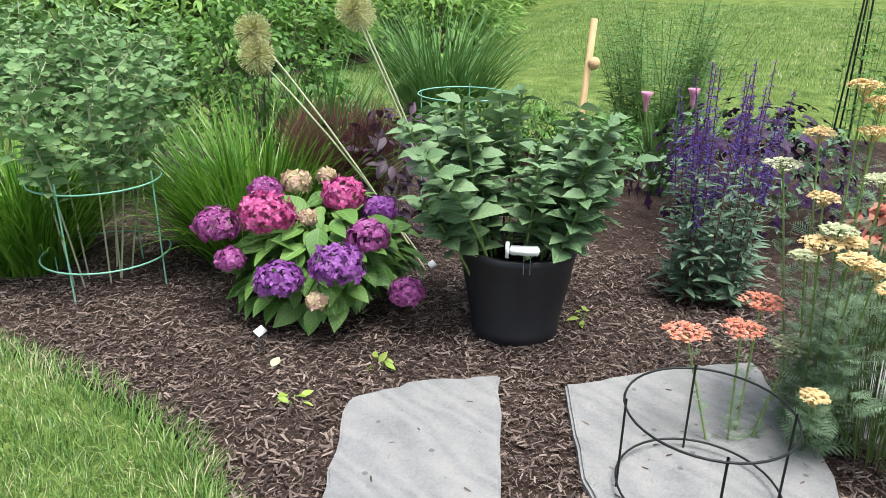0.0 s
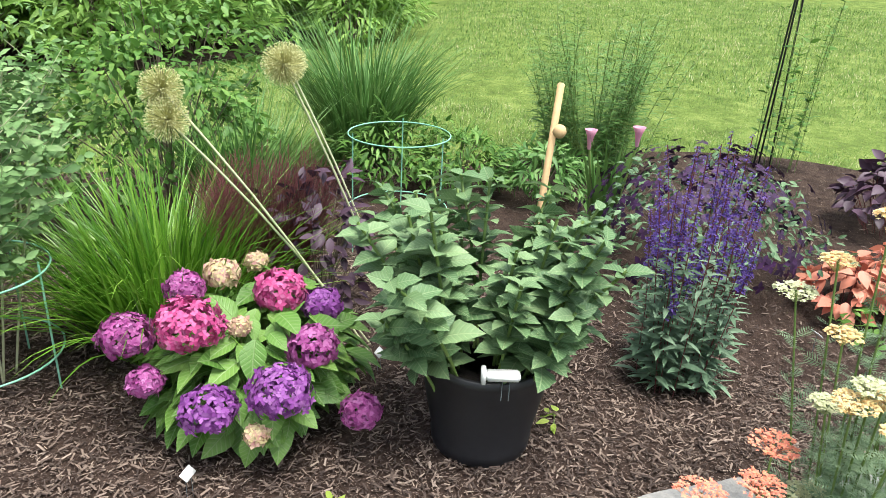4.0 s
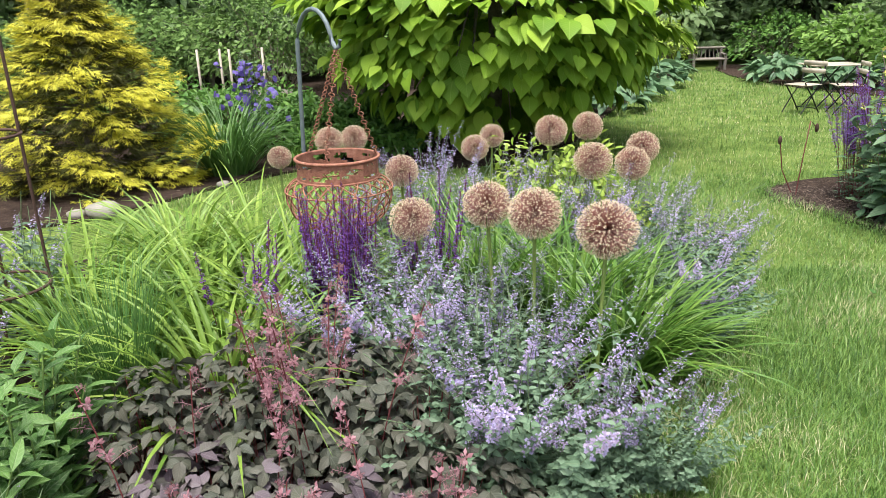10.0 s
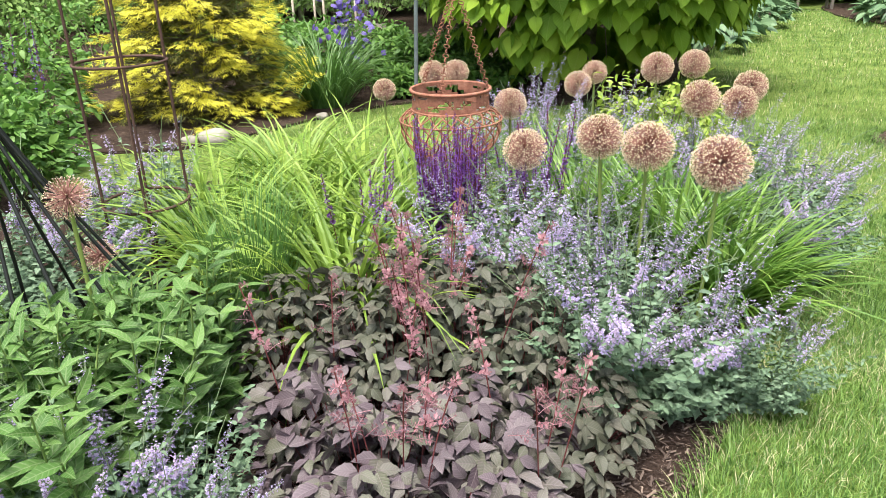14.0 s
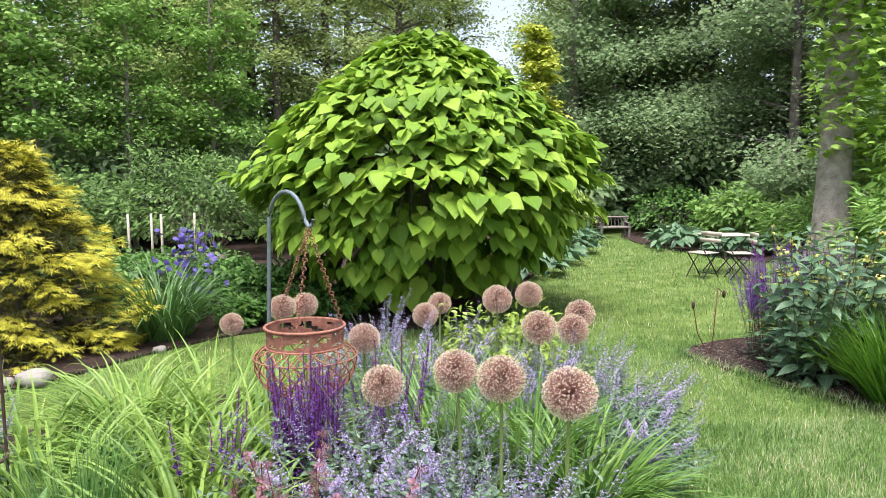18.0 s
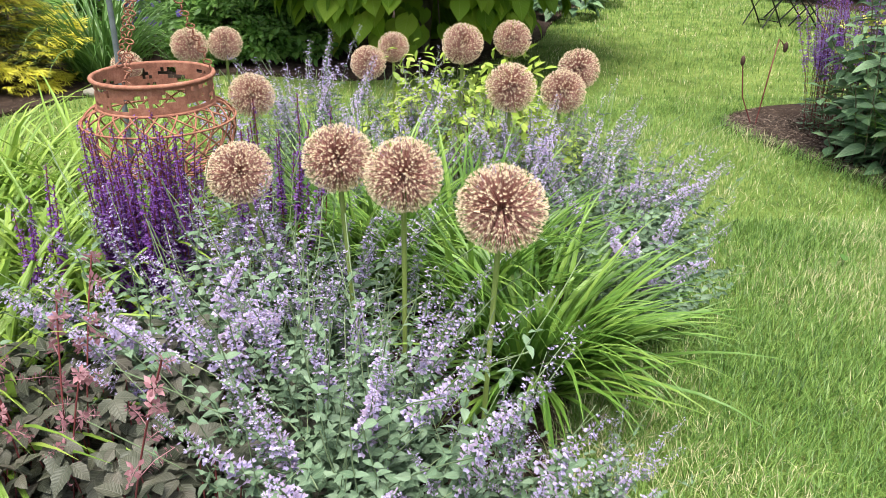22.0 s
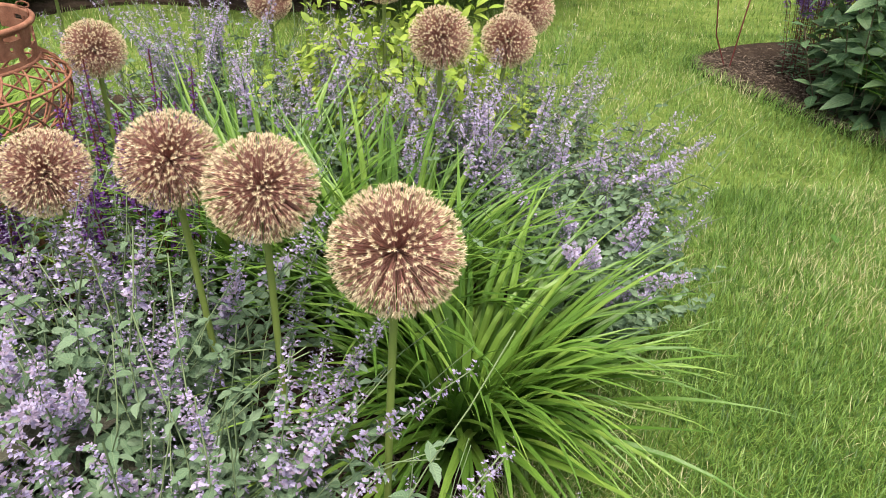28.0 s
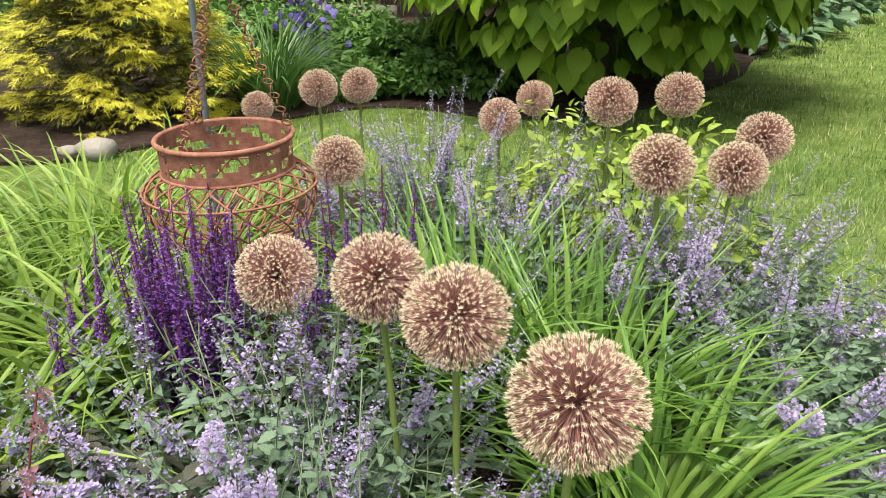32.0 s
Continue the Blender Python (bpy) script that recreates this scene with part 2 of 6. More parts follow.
M["salvflower"] = leaf_mat("salvia_flower", [(0.085, 0.02, 0.15), (0.16, 0.05, 0.28), (0.27, 0.13, 0.4)], 0.6, 0.25, 6)
M["tipsalv"] = leaf_mat("lilac_salvia_flower", [(0.12, 0.045, 0.24), (0.24, 0.11, 0.42), (0.38, 0.23, 0.56)], 0.6, 0.25, 6)
M["bluesalv"] = leaf_mat("blue_salvia", [(0.06, 0.03, 0.18), (0.13, 0.07, 0.32), (0.24, 0.16, 0.46)], 0.6, 0.25, 6)
M["pedicel"] = leaf_mat("allium_pedicel", [(0.25, 0.09, 0.085), (0.4, 0.19, 0.165), (0.55, 0.35, 0.28)], 0.6, 0.1, 12)
M["floret"] = leaf_mat("allium_floret", [(0.58, 0.42, 0.3), (0.76, 0.61, 0.44), (0.9, 0.8, 0.6)], 0.7, 0.2, 12)
M["alstem"] = leaf_mat("allium_stem", [(0.13, 0.2, 0.045), (0.24, 0.3, 0.08)], 0.45, 0.0)
M["seedped"] = leaf_mat("yellow_pedicel", [(0.35, 0.36, 0.12), (0.5, 0.48, 0.2)], 0.6, 0.15)
M["seedflo"] = leaf_mat("yellow_seed", [(0.6, 0.6, 0.28), (0.82, 0.8, 0.48)], 0.7, 0.2)
M["heart"] = leaf_mat("heart_leaf", [(0.06, 0.13, 0.012), (0.13, 0.245, 0.018), (0.235, 0.375, 0.03), (0.38, 0.5, 0.065)], 0.55, 0.28, 1.3, 0.22, veins=0.25, pale=(0.5, 0.58, 0.16))
M["gold"] = leaf_mat("golden_spray", [(0.16, 0.18, 0.02), (0.42, 0.41, 0.035), (0.68, 0.63, 0.06), (0.8, 0.74, 0.18)], 0.6, 0.25, 5.0)
# brownish conifer interior, with the shade between sprays put into its dark colour
M["goldshade"] = leaf_mat("shaded_inner_spray", [(0.05, 0.055, 0.015), (0.13, 0.13, 0.03)], 0.8, 0.1)
M["phlox"] = leaf_mat("light_green_leaf", [(0.036, 0.098, 0.02), (0.085, 0.185, 0.04), (0.165, 0.29, 0.075)], 0.45, 0.3, 5, veins=0.4)
M["darkleaf"] = leaf_mat("bronze_leaf", [(0.03, 0.02, 0.026), (0.078, 0.056, 0.066), (0.13, 0.1, 0.114), (0.1, 0.105, 0.07), (0.21, 0.17, 0.185)], 0.5, 0.12, 5, 0.35, veins=0.35, pale=(0.3, 0.24, 0.26))
M["darkgreen"] = leaf_mat("bronze_green_leaf", [(0.03, 0.04, 0.026), (0.07, 0.075, 0.05), (0.125, 0.11, 0.09)], 0.45, 0.15, 5, veins=0.35, pale=(0.26, 0.25, 0.2))
M["redflower"] = leaf_mat("red_plume", [(0.26, 0.1, 0.13), (0.4, 0.19, 0.22), (0.54, 0.33, 0.36)], 0.7, 0.25)
M["baptisia"] = leaf_mat("blue_green_leaf", [(0.08, 0.165, 0.055), (0.16, 0.285, 0.1), (0.28, 0.41, 0.17)], 0.6, 0.25, 4)
M["shrub"] = leaf_mat("shrub_leaf", [(0.045, 0.12, 0.02), (0.1, 0.22, 0.04), (0.2, 0.34, 0.07)], 0.5, 0.3, 3)
M["shrubdark"] = leaf_mat("dark_shrub_leaf", [(0.035, 0.095, 0.045), (0.09, 0.175, 0.085), (0.19, 0.3, 0.15)], 0.42, 0.2, 3, veins=0.35)
M["yellowgreen"] = leaf_mat("chartreuse_leaf", [(0.16, 0.26, 0.03), (0.3, 0.42, 0.06), (0.46, 0.54, 0.13)], 0.5, 0.3, 5)
M["goldtree"] = leaf_mat("golden_thuja_leaf", [(0.28, 0.34, 0.03), (0.48, 0.53, 0.06), (0.66, 0.68, 0.14)], 0.6, 0.35, 2.0)
M["wood1"] = leaf_mat("forest_leaf", [(0.17, 0.22, 0.075), (0.33, 0.41, 0.14), (0.49, 0.57, 0.23)], 0.75, 0.48, 0.7, 0.1)
M["under"] = leaf_mat("understory_leaf", [(0.07, 0.125, 0.035), (0.15, 0.25, 0.07), (0.27, 0.39, 0.12)], 0.7, 0.38, 1.0, 0.12)
M["wood2"] = leaf_mat("forest_leaf_dark", [(0.14, 0.2, 0.1), (0.26, 0.36, 0.17), (0.4, 0.5, 0.26)], 0.75, 0.48, 0.7, 0.1)
M["shoot"] = leaf_mat("maple_leaf", [(0.14, 0.25, 0.03), (0.27, 0.42, 0.06), (0.42, 0.56, 0.12)], 0.55, 0.35, 1.0)
M["wood3"] = leaf_mat("hedge_leaf", [(0.1, 0.2, 0.035), (0.2, 0.35, 0.07), (0.33, 0.48, 0.12)], 0.55, 0.35, 1.0)
M["dahlia"] = leaf_mat("dahlia_leaf", [(0.055, 0.12, 0.05), (0.12, 0.215, 0.09), (0.24, 0.35, 0.165)], 0.5, 0.2, 6, veins=0.5)
M["hydleaf"] = leaf_mat("hydrangea_leaf", [(0.045, 0.115, 0.018), (0.1, 0.22, 0.035), (0.2, 0.34, 0.075)], 0.45, 0.25, 6, veins=0.4)
M["hydpink"] = leaf_mat("hydrangea_pink", [(0.28, 0.02, 0.1), (0.46, 0.06, 0.21), (0.58, 0.2, 0.38)], 0.6, 0.25, 10)
M["hydmagenta"] = leaf_mat("hydrangea_magenta", [(0.18, 0.02, 0.14), (0.34, 0.07, 0.25), (0.5, 0.2, 0.42)], 0.6, 0.25, 10)
M["hydpurple"] = leaf_mat("hydrangea_purple", [(0.12, 0.02, 0.15), (0.23, 0.055, 0.28), (0.4, 0.18, 0.43)], 0.6, 0.25, 10)
M["hydcream"] = leaf_mat("hydrangea_cream", [(0.45, 0.4, 0.15), (0.6, 0.5, 0.3), (0.5, 0.2, 0.25)], 0.6, 0.25, 10)
M["smoke"] = leaf_mat("smoke_haze", [(0.11, 0.03, 0.035), (0.24, 0.08, 0.085)], 0.8, 0.2)
M["smokeleaf"] = leaf_mat("plum_leaf", [(0.02, 0.01, 0.018), (0.06, 0.03, 0.05), (0.1, 0.06, 0.09)], 0.5, 0.15)
M["petunia"] = leaf_mat("dark_petunia", [(0.01, 0.003, 0.014), (0.026, 0.007, 0.036), (0.06, 0.016, 0.08)], 0.6, 0.08)
M["coral"] = leaf_mat("coral_flower", [(0.62, 0.14, 0.1), (0.72, 0.25, 0.17), (0.75, 0.4, 0.2)], 0.7, 0.2, 25)
M["peach"] = leaf_mat("peach_flower", [(0.7, 0.38, 0.18), (0.75, 0.55, 0.25), (0.7, 0.62, 0.35)], 0.7, 0.2, 25)
M["cream"] = leaf_mat("cream_bud", [(0.4, 0.45, 0.25), (0.58, 0.58, 0.36)], 0.7, 0.2, 25)
M["fern"] = leaf_mat("feathery_leaf", [(0.1, 0.17, 0.09), (0.2, 0.295, 0.16), (0.32, 0.42, 0.26)], 0.6, 0.25, 8)
M["coralleaf"] = leaf_mat("coral_leaf", [(0.4, 0.1, 0.07), (0.55, 0.2, 0.13), (0.62, 0.3, 0.2)], 0.5, 0.2, 8)
M["pinkpetal"] = leaf_mat("pink_petal", [(0.6, 0.22, 0.35), (0.72, 0.4, 0.5)], 0.6, 0.3)
M["yellowfl"] = leaf_mat("yellow_flower", [(0.65, 0.6, 0.1), (0.8, 0.75, 0.25)], 0.6, 0.25)
M["clematis"] = leaf_mat("clematis_flower", [(0.06, 0.035, 0.2), (0.13, 0.09, 0.36), (0.26, 0.2, 0.52)], 0.6, 0.25, 10)
M["rust"] = plain_mat("rusted_steel", [(0.14, 0.06, 0.04), (0.3, 0.125, 0.08), (0.44, 0.22, 0.15)], 0.85, 0.1, 30, 0.5)
M["darkrust"] = plain_mat("dark_rusted_steel", [(0.06, 0.035, 0.028), (0.13, 0.07, 0.055)], 0.8, 0.4, 40, 0.5)
M["blackmetal"] = plain_mat("black_coated_steel", [(0.008, 0.01, 0.009), (0.02, 0.022, 0.02)], 0.45, 0.3, 30, 0.2)
M["greymetal"] = plain_mat("grey_painted_steel", [(0.1, 0.125, 0.13), (0.19, 0.22, 0.235)], 0.6, 0.2, 30, 0.3)
M["greenwire"] = plain_mat("green_coated_wire", [(0.16, 0.42, 0.28), (0.28, 0.55, 0.4)], 0.5, 0.0, 30, 0.1)
M["blackplastic"] = plain_mat("black_plastic", [(0.012, 0.012, 0.014), (0.022, 0.022, 0.025)], 0.45, 0.0, 6, 0.08)
M["white"] = plain_mat("white_plastic", [(0.62, 0.63, 0.62), (0.74, 0.75, 0.74)], 0.5, 0.0, 20, 0.05)
M["stake"] = plain_mat("pine_stake", [(0.5, 0.32, 0.16), (0.62, 0.42, 0.22)], 0.75, 0.0, 18, 0.3)
M["slat"] = plain_mat("weathered_slat", [(0.38, 0.32, 0.25), (0.52, 0.46, 0.37)], 0.8, 0.0, 14, 0.3)
M["greywood"] = plain_mat("grey_wood", [(0.13, 0.11, 0.09), (0.24, 0.21, 0.18)], 0.9, 0.0, 12, 0.6)
M["terracotta"] = plain_mat("terracotta", [(0.42, 0.2, 0.12), (0.55, 0.3, 0.2)], 0.85, 0.0, 12, 0.2)
M["soil"] = plain_mat("potting_soil", [(0.015, 0.01, 0.008), (0.04, 0.03, 0.022)], 0.95, 0.0, 40, 1.0, 0.01)

# ---- geometry tools ----
rng = np.random.default_rng(11)
UP = np.array([0.0, 0.0, 1.0])


def tri(F):
    F = np.asarray(F)
    return F if F.shape[1] == 3 else np.concatenate([F[:, [0, 1, 2]], F[:, [0, 2, 3]]])


def cat(pieces):
    Vs, Fs, n = [], [], 0
    for V, F in pieces:
        Vs.append(np.asarray(V, float))
        Fs.append(tri(F) + n)
        n += len(V)
    return np.concatenate(Vs), np.concatenate(Fs)


def moved(vf, loc):
    return vf[0] + np.asarray(loc), vf[1]


def mesh_of(name, vf, material, smooth=True, uv=None):
    V, F = np.asarray(vf[0], np.float32), tri(vf[1]).astype(np.int32)
    me = bpy.data.meshes.new(name)
    me.vertices.add(len(V))
    me.vertices.foreach_set("co", V.ravel())
    me.loops.add(F.size)
    me.loops.foreach_set("vertex_index", F.ravel())
    me.polygons.add(len(F))
    me.polygons.foreach_set("loop_start", np.arange(0, F.size, 3, dtype=np.int32))
    me.polygons.foreach_set("loop_total", np.full(len(F), 3, np.int32))
    me.polygons.foreach_set("use_smooth", np.full(len(F), smooth))
    me.update(calc_edges=True)
    me.materials.append(material)
    if uv is not None:
        me.uv_layers.new(name="leaf").data.foreach_set("uv", np.tile(uv, (len(V) // len(uv), 1))[F.ravel()].astype(np.float32).ravel())
    return me


MANY = {"calyces", "pierced_band", "plume", "flower_spike", "leaves", "stems", "flowers", "florets", "pedicels", "twigs", "twig_leaves", "low_leaves", "stalks", "threads", "petals", "limbs", "shoots", "sprays",
        "inner_sprays", "lower_leaves", "inner_blades", "crown"}


LEAF_UV = {}


def uv_of(T):
    """Where each point of a leaf template lies on its leaf: along it and across it."""
    return LEAF_UV.get(id(T), np.asarray(T[0])[:, :2])


def part(name, vf, material, parent=None, label="", smooth=True, leaf=None):
    joined = name in MANY
    name = {"leaves": "foliage", "stems": "stem_mass", "flowers": "bloom", "twigs": "twig_mass", "twig_leaves": "twig_foliage", "low_leaves": "low_foliage", "stalks": "stalk_mass",
            "calyces": "calyx_mass", "threads": "haze", "petals": "bloom", "limbs": "branching", "shoots": "side_foliage", "sprays": "outer_spray", "inner_sprays": "shaded_inner_spray", "lower_leaves": "lower_foliage",
            "inner_blades": "blade_mass"}.get(name, name)
    ob = new(name, mesh_of(name, vf, material, smooth, None if leaf is None else uv_of(leaf)))
    ob.parent = parent
    return tagged(ob, label=label, kind="stuff" if joined else "")


def each(name, P, r, sides, material, parent):
    """Every line of P as a stem of its own."""
    for p in P:
        part(name, tubes(p[None], np.float64(r), sides), material, parent)


def thing(name, loc, label, category, group="", kind=""):
    ob = new(name)
    ob.empty_display_size = 0.1
    ob.location = loc
    return tagged(ob, label=label, category=category, group=group, kind=kind)


def unit(a):
    return a / np.maximum(np.linalg.norm(a, axis=-1, keepdims=True), 1e-9)


def scatter(T, loc, ax, up, scale):
    """Copies of the template T, its x along ax and its z near up."""
    V, F = np.asarray(T[0], float), tri(T[1])
    loc, n = np.asarray(loc, float), len(loc)
    x = unit(np.broadcast_to(ax, (n, 3)))
    y = unit(np.cross(np.broadcast_to(up, (n, 3)), x))
    z = np.cross(x, y)
    s = np.broadcast_to(np.asarray(scale, float), (n,))[:, None, None]
    out = loc[:, None] + s * (V[None, :, :1] * x[:, None] + V[None, :, 1:2] * y[:, None] + V[None, :, 2:] * z[:, None])
    return out.reshape(-1, 3), (F[None] + len(V) * np.arange(n)[:, None, None]).reshape(-1, 3)


def leaf_shape(w=0.4, peak=0.4, fold=0.12, droop=0.2, segs=4, notch=0.0, tip=1.0):
    """A leaf one long on x: three points across, folded on its midrib. notch: how far a heart's lobes reach back."""
    s = np.linspace(0, 1, segs + 1)
    a = np.where(s < peak, s / peak * 0.5, 0.5 + (s - peak) / (1 - peak) * 0.5)
    h = w / 2 * np.sin(np.pi * np.clip(a, 0.02, 0.995)) ** np.where(s < peak, 0.6, tip)
    z = -droop * s ** 2
    back = notch * np.where(s < 0.3, 1 - s / 0.3, 0)
    V = np.concatenate([np.stack([s - back, h, z + fold * h * 2], 1), np.stack([s, 0 * s, z], 1), np.stack([s - back, -h, z + fold * h * 2], 1)])
    m = segs + 1
    F = [[c * m + i, c * m + i + 1, (c + 1) * m + i + 1, (c + 1) * m + i] for c in range(2) for i in range(segs)]
    return V, tri(np.array(F)[:, ::-1])


def rand_dirs(n, lo=-1.0, hi=1.0):
    z = rng.uniform(lo, hi, n)
    a = rng.uniform(0, 2 * np.pi, n)
    r = np.sqrt(1 - z ** 2)
    return np.stack([r * np.cos(a), r * np.sin(a), z], 1)


def arcs(n, r0, length, lean0, lean1, segs, az=None, power=1.3):
    """n centre lines that rise from a disc of radius r0 and bend from lean0 to lean1 (radians from upright)."""
    az = rng.uniform(0, 2 * np.pi, n) if az is None else az
    rr = r0 * np.sqrt(rng.uniform(0, 1, n))
    a0 = az + rng.normal(0, 0.5, n)
    base = np.stack([rr * np.cos(a0), rr * np.sin(a0), np.zeros(n)], 1)
    L = rng.uniform(*length, n)
    l0, l1 = rng.uniform(*lean0, n), rng.uniform(*lean1, n)
    s = (np.arange(segs) + 0.5) / segs
    th = l0[:, None] + (l1 - l0)[:, None] * s[None] ** power
    step = (L / segs)[:, None, None] * np.stack([np.sin(th) * np.cos(az)[:, None], np.sin(th) * np.sin(az)[:, None], np.cos(th)], 2)
    P = np.concatenate([np.zeros((n, 1, 3)), np.cumsum(step, 1)], 1) + base[:, None]
    return P, az, L


def ribbons(P, az, width, taper=1.0, fold=0.0):
    """Blades along the lines P: widest in the lower half, pointed at the tip."""
    n, m, _ = P.shape
    s = np.linspace(0, 1, m)
    w = np.asarray(width)[:, None] / 2 * np.clip((1 - s ** (1.6 * taper)) * (0.65 + 0.7 * s * (1 - s) * 2), 0.015, None)[None]
    side = np.stack([-np.sin(az), np.cos(az), 0 * az], 1)[:, None]
    if fold:
        wide = np.cross(np.broadcast_to(side, P.shape), unit(np.gradient(P, axis=1)))
        V = np.stack([P + side * w[..., None], P + wide * (fold * w)[..., None], P - side * w[..., None]], 2).reshape(-1, 3)
        i = np.arange(m - 1)[None] * 3 + (np.arange(n) * m * 3)[:, None]
        F = np.concatenate([np.stack([i + c, i + c + 1, i + c + 4, i + c + 3], 2).reshape(-1, 4) for c in (0, 1)])
        return V, tri(F)
    V = np.stack([P + side * w[..., None], P - side * w[..., None]], 2).reshape(-1, 3)
    i = np.arange(m - 1)[None] * 2 + (np.arange(n) * m * 2)[:, None]
    F = np.stack([i, i + 1, i + 3, i + 2], 2).reshape(-1, 4)
    return V, tri(F)


def tubes(P, r, sides=3):
    """Round stems along the lines P (n, m, 3), with radius r (one, n, or n by m)."""
    P = np.asarray(P, float)
    n, m, _ = P.shape
    r = np.asarray(r, float)
    r = np.broadcast_to(r[:, None] if r.ndim == 1 else r, (n, m))
    t = unit(np.gradient(P, axis=1))
    ref = np.where(np.abs(t[..., 2:]) > 0.9, np.array([1.0, 0, 0]), UP)
    a = unit(np.cross(t, ref))
    b = np.cross(t, a)
    an = np.arange(sides) * 2 * np.pi / sides
    V = P[:, :, None] + r[..., None, None] * (np.cos(an)[:, None] * a[:, :, None] + np.sin(an)[:, None] * b[:, :, None])
    j = np.arange(sides)
    base = (np.arange(n) * m * sides)[:, None, None] + (np.arange(m - 1) * sides)[None, :, None]
    F = np.stack([base + j, base + (j + 1) % sides, base + sides + (j + 1) % sides, base + sides + j], 3).reshape(-1, 4)
    return V.reshape(-1, 3), tri(F)


def wire(points, r, sides=6):
    return tubes(np.array([points], float), np.float64(r), sides)


def ring(radius, z, r, sides=6, seg=40, squash=1.0):
    a = np.linspace(0, 2 * np.pi, seg + 1)
    return wire(np.stack([radius * np.cos(a), radius * squash * np.sin(a), z + 0 * a], 1), r, sides)


def along(P, s):
    """Points and tangents at the fractions s (n, k) of the lines P."""
    n, m, _ = P.shape
    u = np.clip(s, 0, 0.9999) * (m - 1)
    i = u.astype(int)
    f = (u - i)[..., None]
    k = np.arange(n)[:, None]
    return P[k, i] * (1 - f) + P[k, i + 1] * f, unit(P[k, i + 1] - P[k, i])


def revolve(profile, seg=40):
    pr = np.array(profile, float)
    a = np.arange(seg) * 2 * np.pi / seg
    V = np.stack([pr[:, None, 0] * np.cos(a), pr[:, None, 0] * np.sin(a), pr[:, None, 1] + 0 * a], 2).reshape(-1, 3)
    F = [[i * seg + j, i * seg + (j + 1) % seg, (i + 1) * seg + (j + 1) % seg, (i + 1) * seg + j] for i in range(len(pr) - 1) for j in range(seg)]
    return V, tri(np.array(F))


def box(sx, sy, sz, bevel=0.0, loc=(0, 0, 0), m=None):
    bm = bmesh.new()
    bmesh.ops.create_cube(bm, size=1.0)
    bmesh.ops.scale(bm, vec=(sx, sy, sz), verts=bm.verts)
    if bevel:
        bmesh.ops.bevel(bm, geom=bm.edges[:], offset=bevel, segments=2, affect='EDGES')
    if m is not None:
        bm.transform(m)
    bmesh.ops.triangulate(bm, faces=bm.faces[:])
    V = np.array([v.co[:] for v in bm.verts]) + np.array(loc)
    bm.verts.index_update()
    F = np.array([[v.index for v in f.verts] for f in bm.faces])
    bm.free()
    return V, F


def ball(r, loc=(0, 0, 0), rough=0.0, sub=2, squash=(1, 1, 1)):
    bm = bmesh.new()
    bmesh.ops.create_icosphere(bm, subdivisions=sub, radius=r)
    V = np.array([v.co[:] for v in bm.verts])
    F = np.array([[v.index for v in f.verts] for f in bm.faces])
    bm.free()
    if rough:
        V = V * (1 + rough * np.array([noise.noise(Vector(v) * (1.6 / r)) for v in V]))[:, None]
    return V * np.array(squash) + np.array(loc), F


def spline(points, n=12, closed=True):
    """A smooth closed outline through the points."""
    p = np.array(points, float)
    out = []
    k = len(p)
    for i in range(k if closed else k - 1):
        a, b, c, d = p[(i - 1) % k], p[i], p[(i + 1) % k], p[(i + 2) % k]
        if not closed:
            a, d = p[max(i - 1, 0)], p[min(i + 2, k - 1)]
        for t in np.linspace(0, 1, n, endpoint=False):
            out.append(0.5 * (2 * b + (c - a) * t + (2 * a - 5 * b + 4 * c - d) * t ** 2 + (3 * b - a - 3 * c + d) * t ** 3))
    return np.array(out)


def inside(poly, x, y):
    c = np.zeros(len(x), bool)
    px, py = poly[:, 0], poly[:, 1]
    for i in range(len(poly)):
        j = i - 1
        hit = ((py[i] > y) != (py[j] > y)) & (x < (px[j] - px[i]) * (y - py[i]) / (py[j] - py[i] + 1e-12) + px[i])
        c ^= hit
    return c


# ---- ground ----
RIGHT_BED = spline([(2.36, 4.95), (2.5, 4.25), (2.8, 3.62), (3.15, 3.05), (3.45, 2.5), (3.7, 2.1), (3.86, 1.75), (3.95, 1.3), (3.97, 0.75),
                    (3.86, 0.4), (3.75, 0.1), (3.8, -0.5), (4.1, -1.4), (5.2, -2.3), (7.4, -2.4), (8.9, -1.6), (9.5, -0.4), (9.0, 0.8), (7.6, 1.9),
                    (6.7, 3.0), (5.6, 4.0), (4.4, 4.9), (3.2, 5.35)])
LEFT_BED = spline([(-0.7, 0.0), (-0.1, 0.36), (0.22, 0.78), (0.53, 1.3), (0.7, 1.75), (0.86, 2.3), (1.02, 2.9), (0.95, 3.5), (0.55, 4.0), (-0.2, 4.3),
                   (-1.0, 4.25), (-1.9, 3.75), (-2.9, 3.3), (-4.6, 2.9), (-5.0, 0.8), (-3.0, -0.3)])
BACK_BED = spline([(-3.0, 4.35), (-2.45, 4.75), (-1.95, 5.5), (-1.2, 6.2), (-0.1, 6.05), (0.8, 6.6), (1.6, 7.9), (1.95, 9.1), (3.0, 11.6), (4.4, 14.4),
                   (3.4, 16.6), (-2, 17.5), (-12, 17), (-14, 9), (-9, 4.6), (-5, 4.1)])
TREE_BED = spline([(5.6, 12.4), (6.0, 10.9), (7.0, 10.1), (8.6, 9.9), (11, 10.4), (13, 13), (10, 17), (6.3, 16.8), (5.4, 14.5)])
HEDGE_BED = spline([(6.5, 8.2), (7.2, 7.1), (8.6, 6.3), (10.2, 6.2), (13, 7.1), (17, 9.0), (19, 11), (17, 16), (14, 18), (9, 12)])
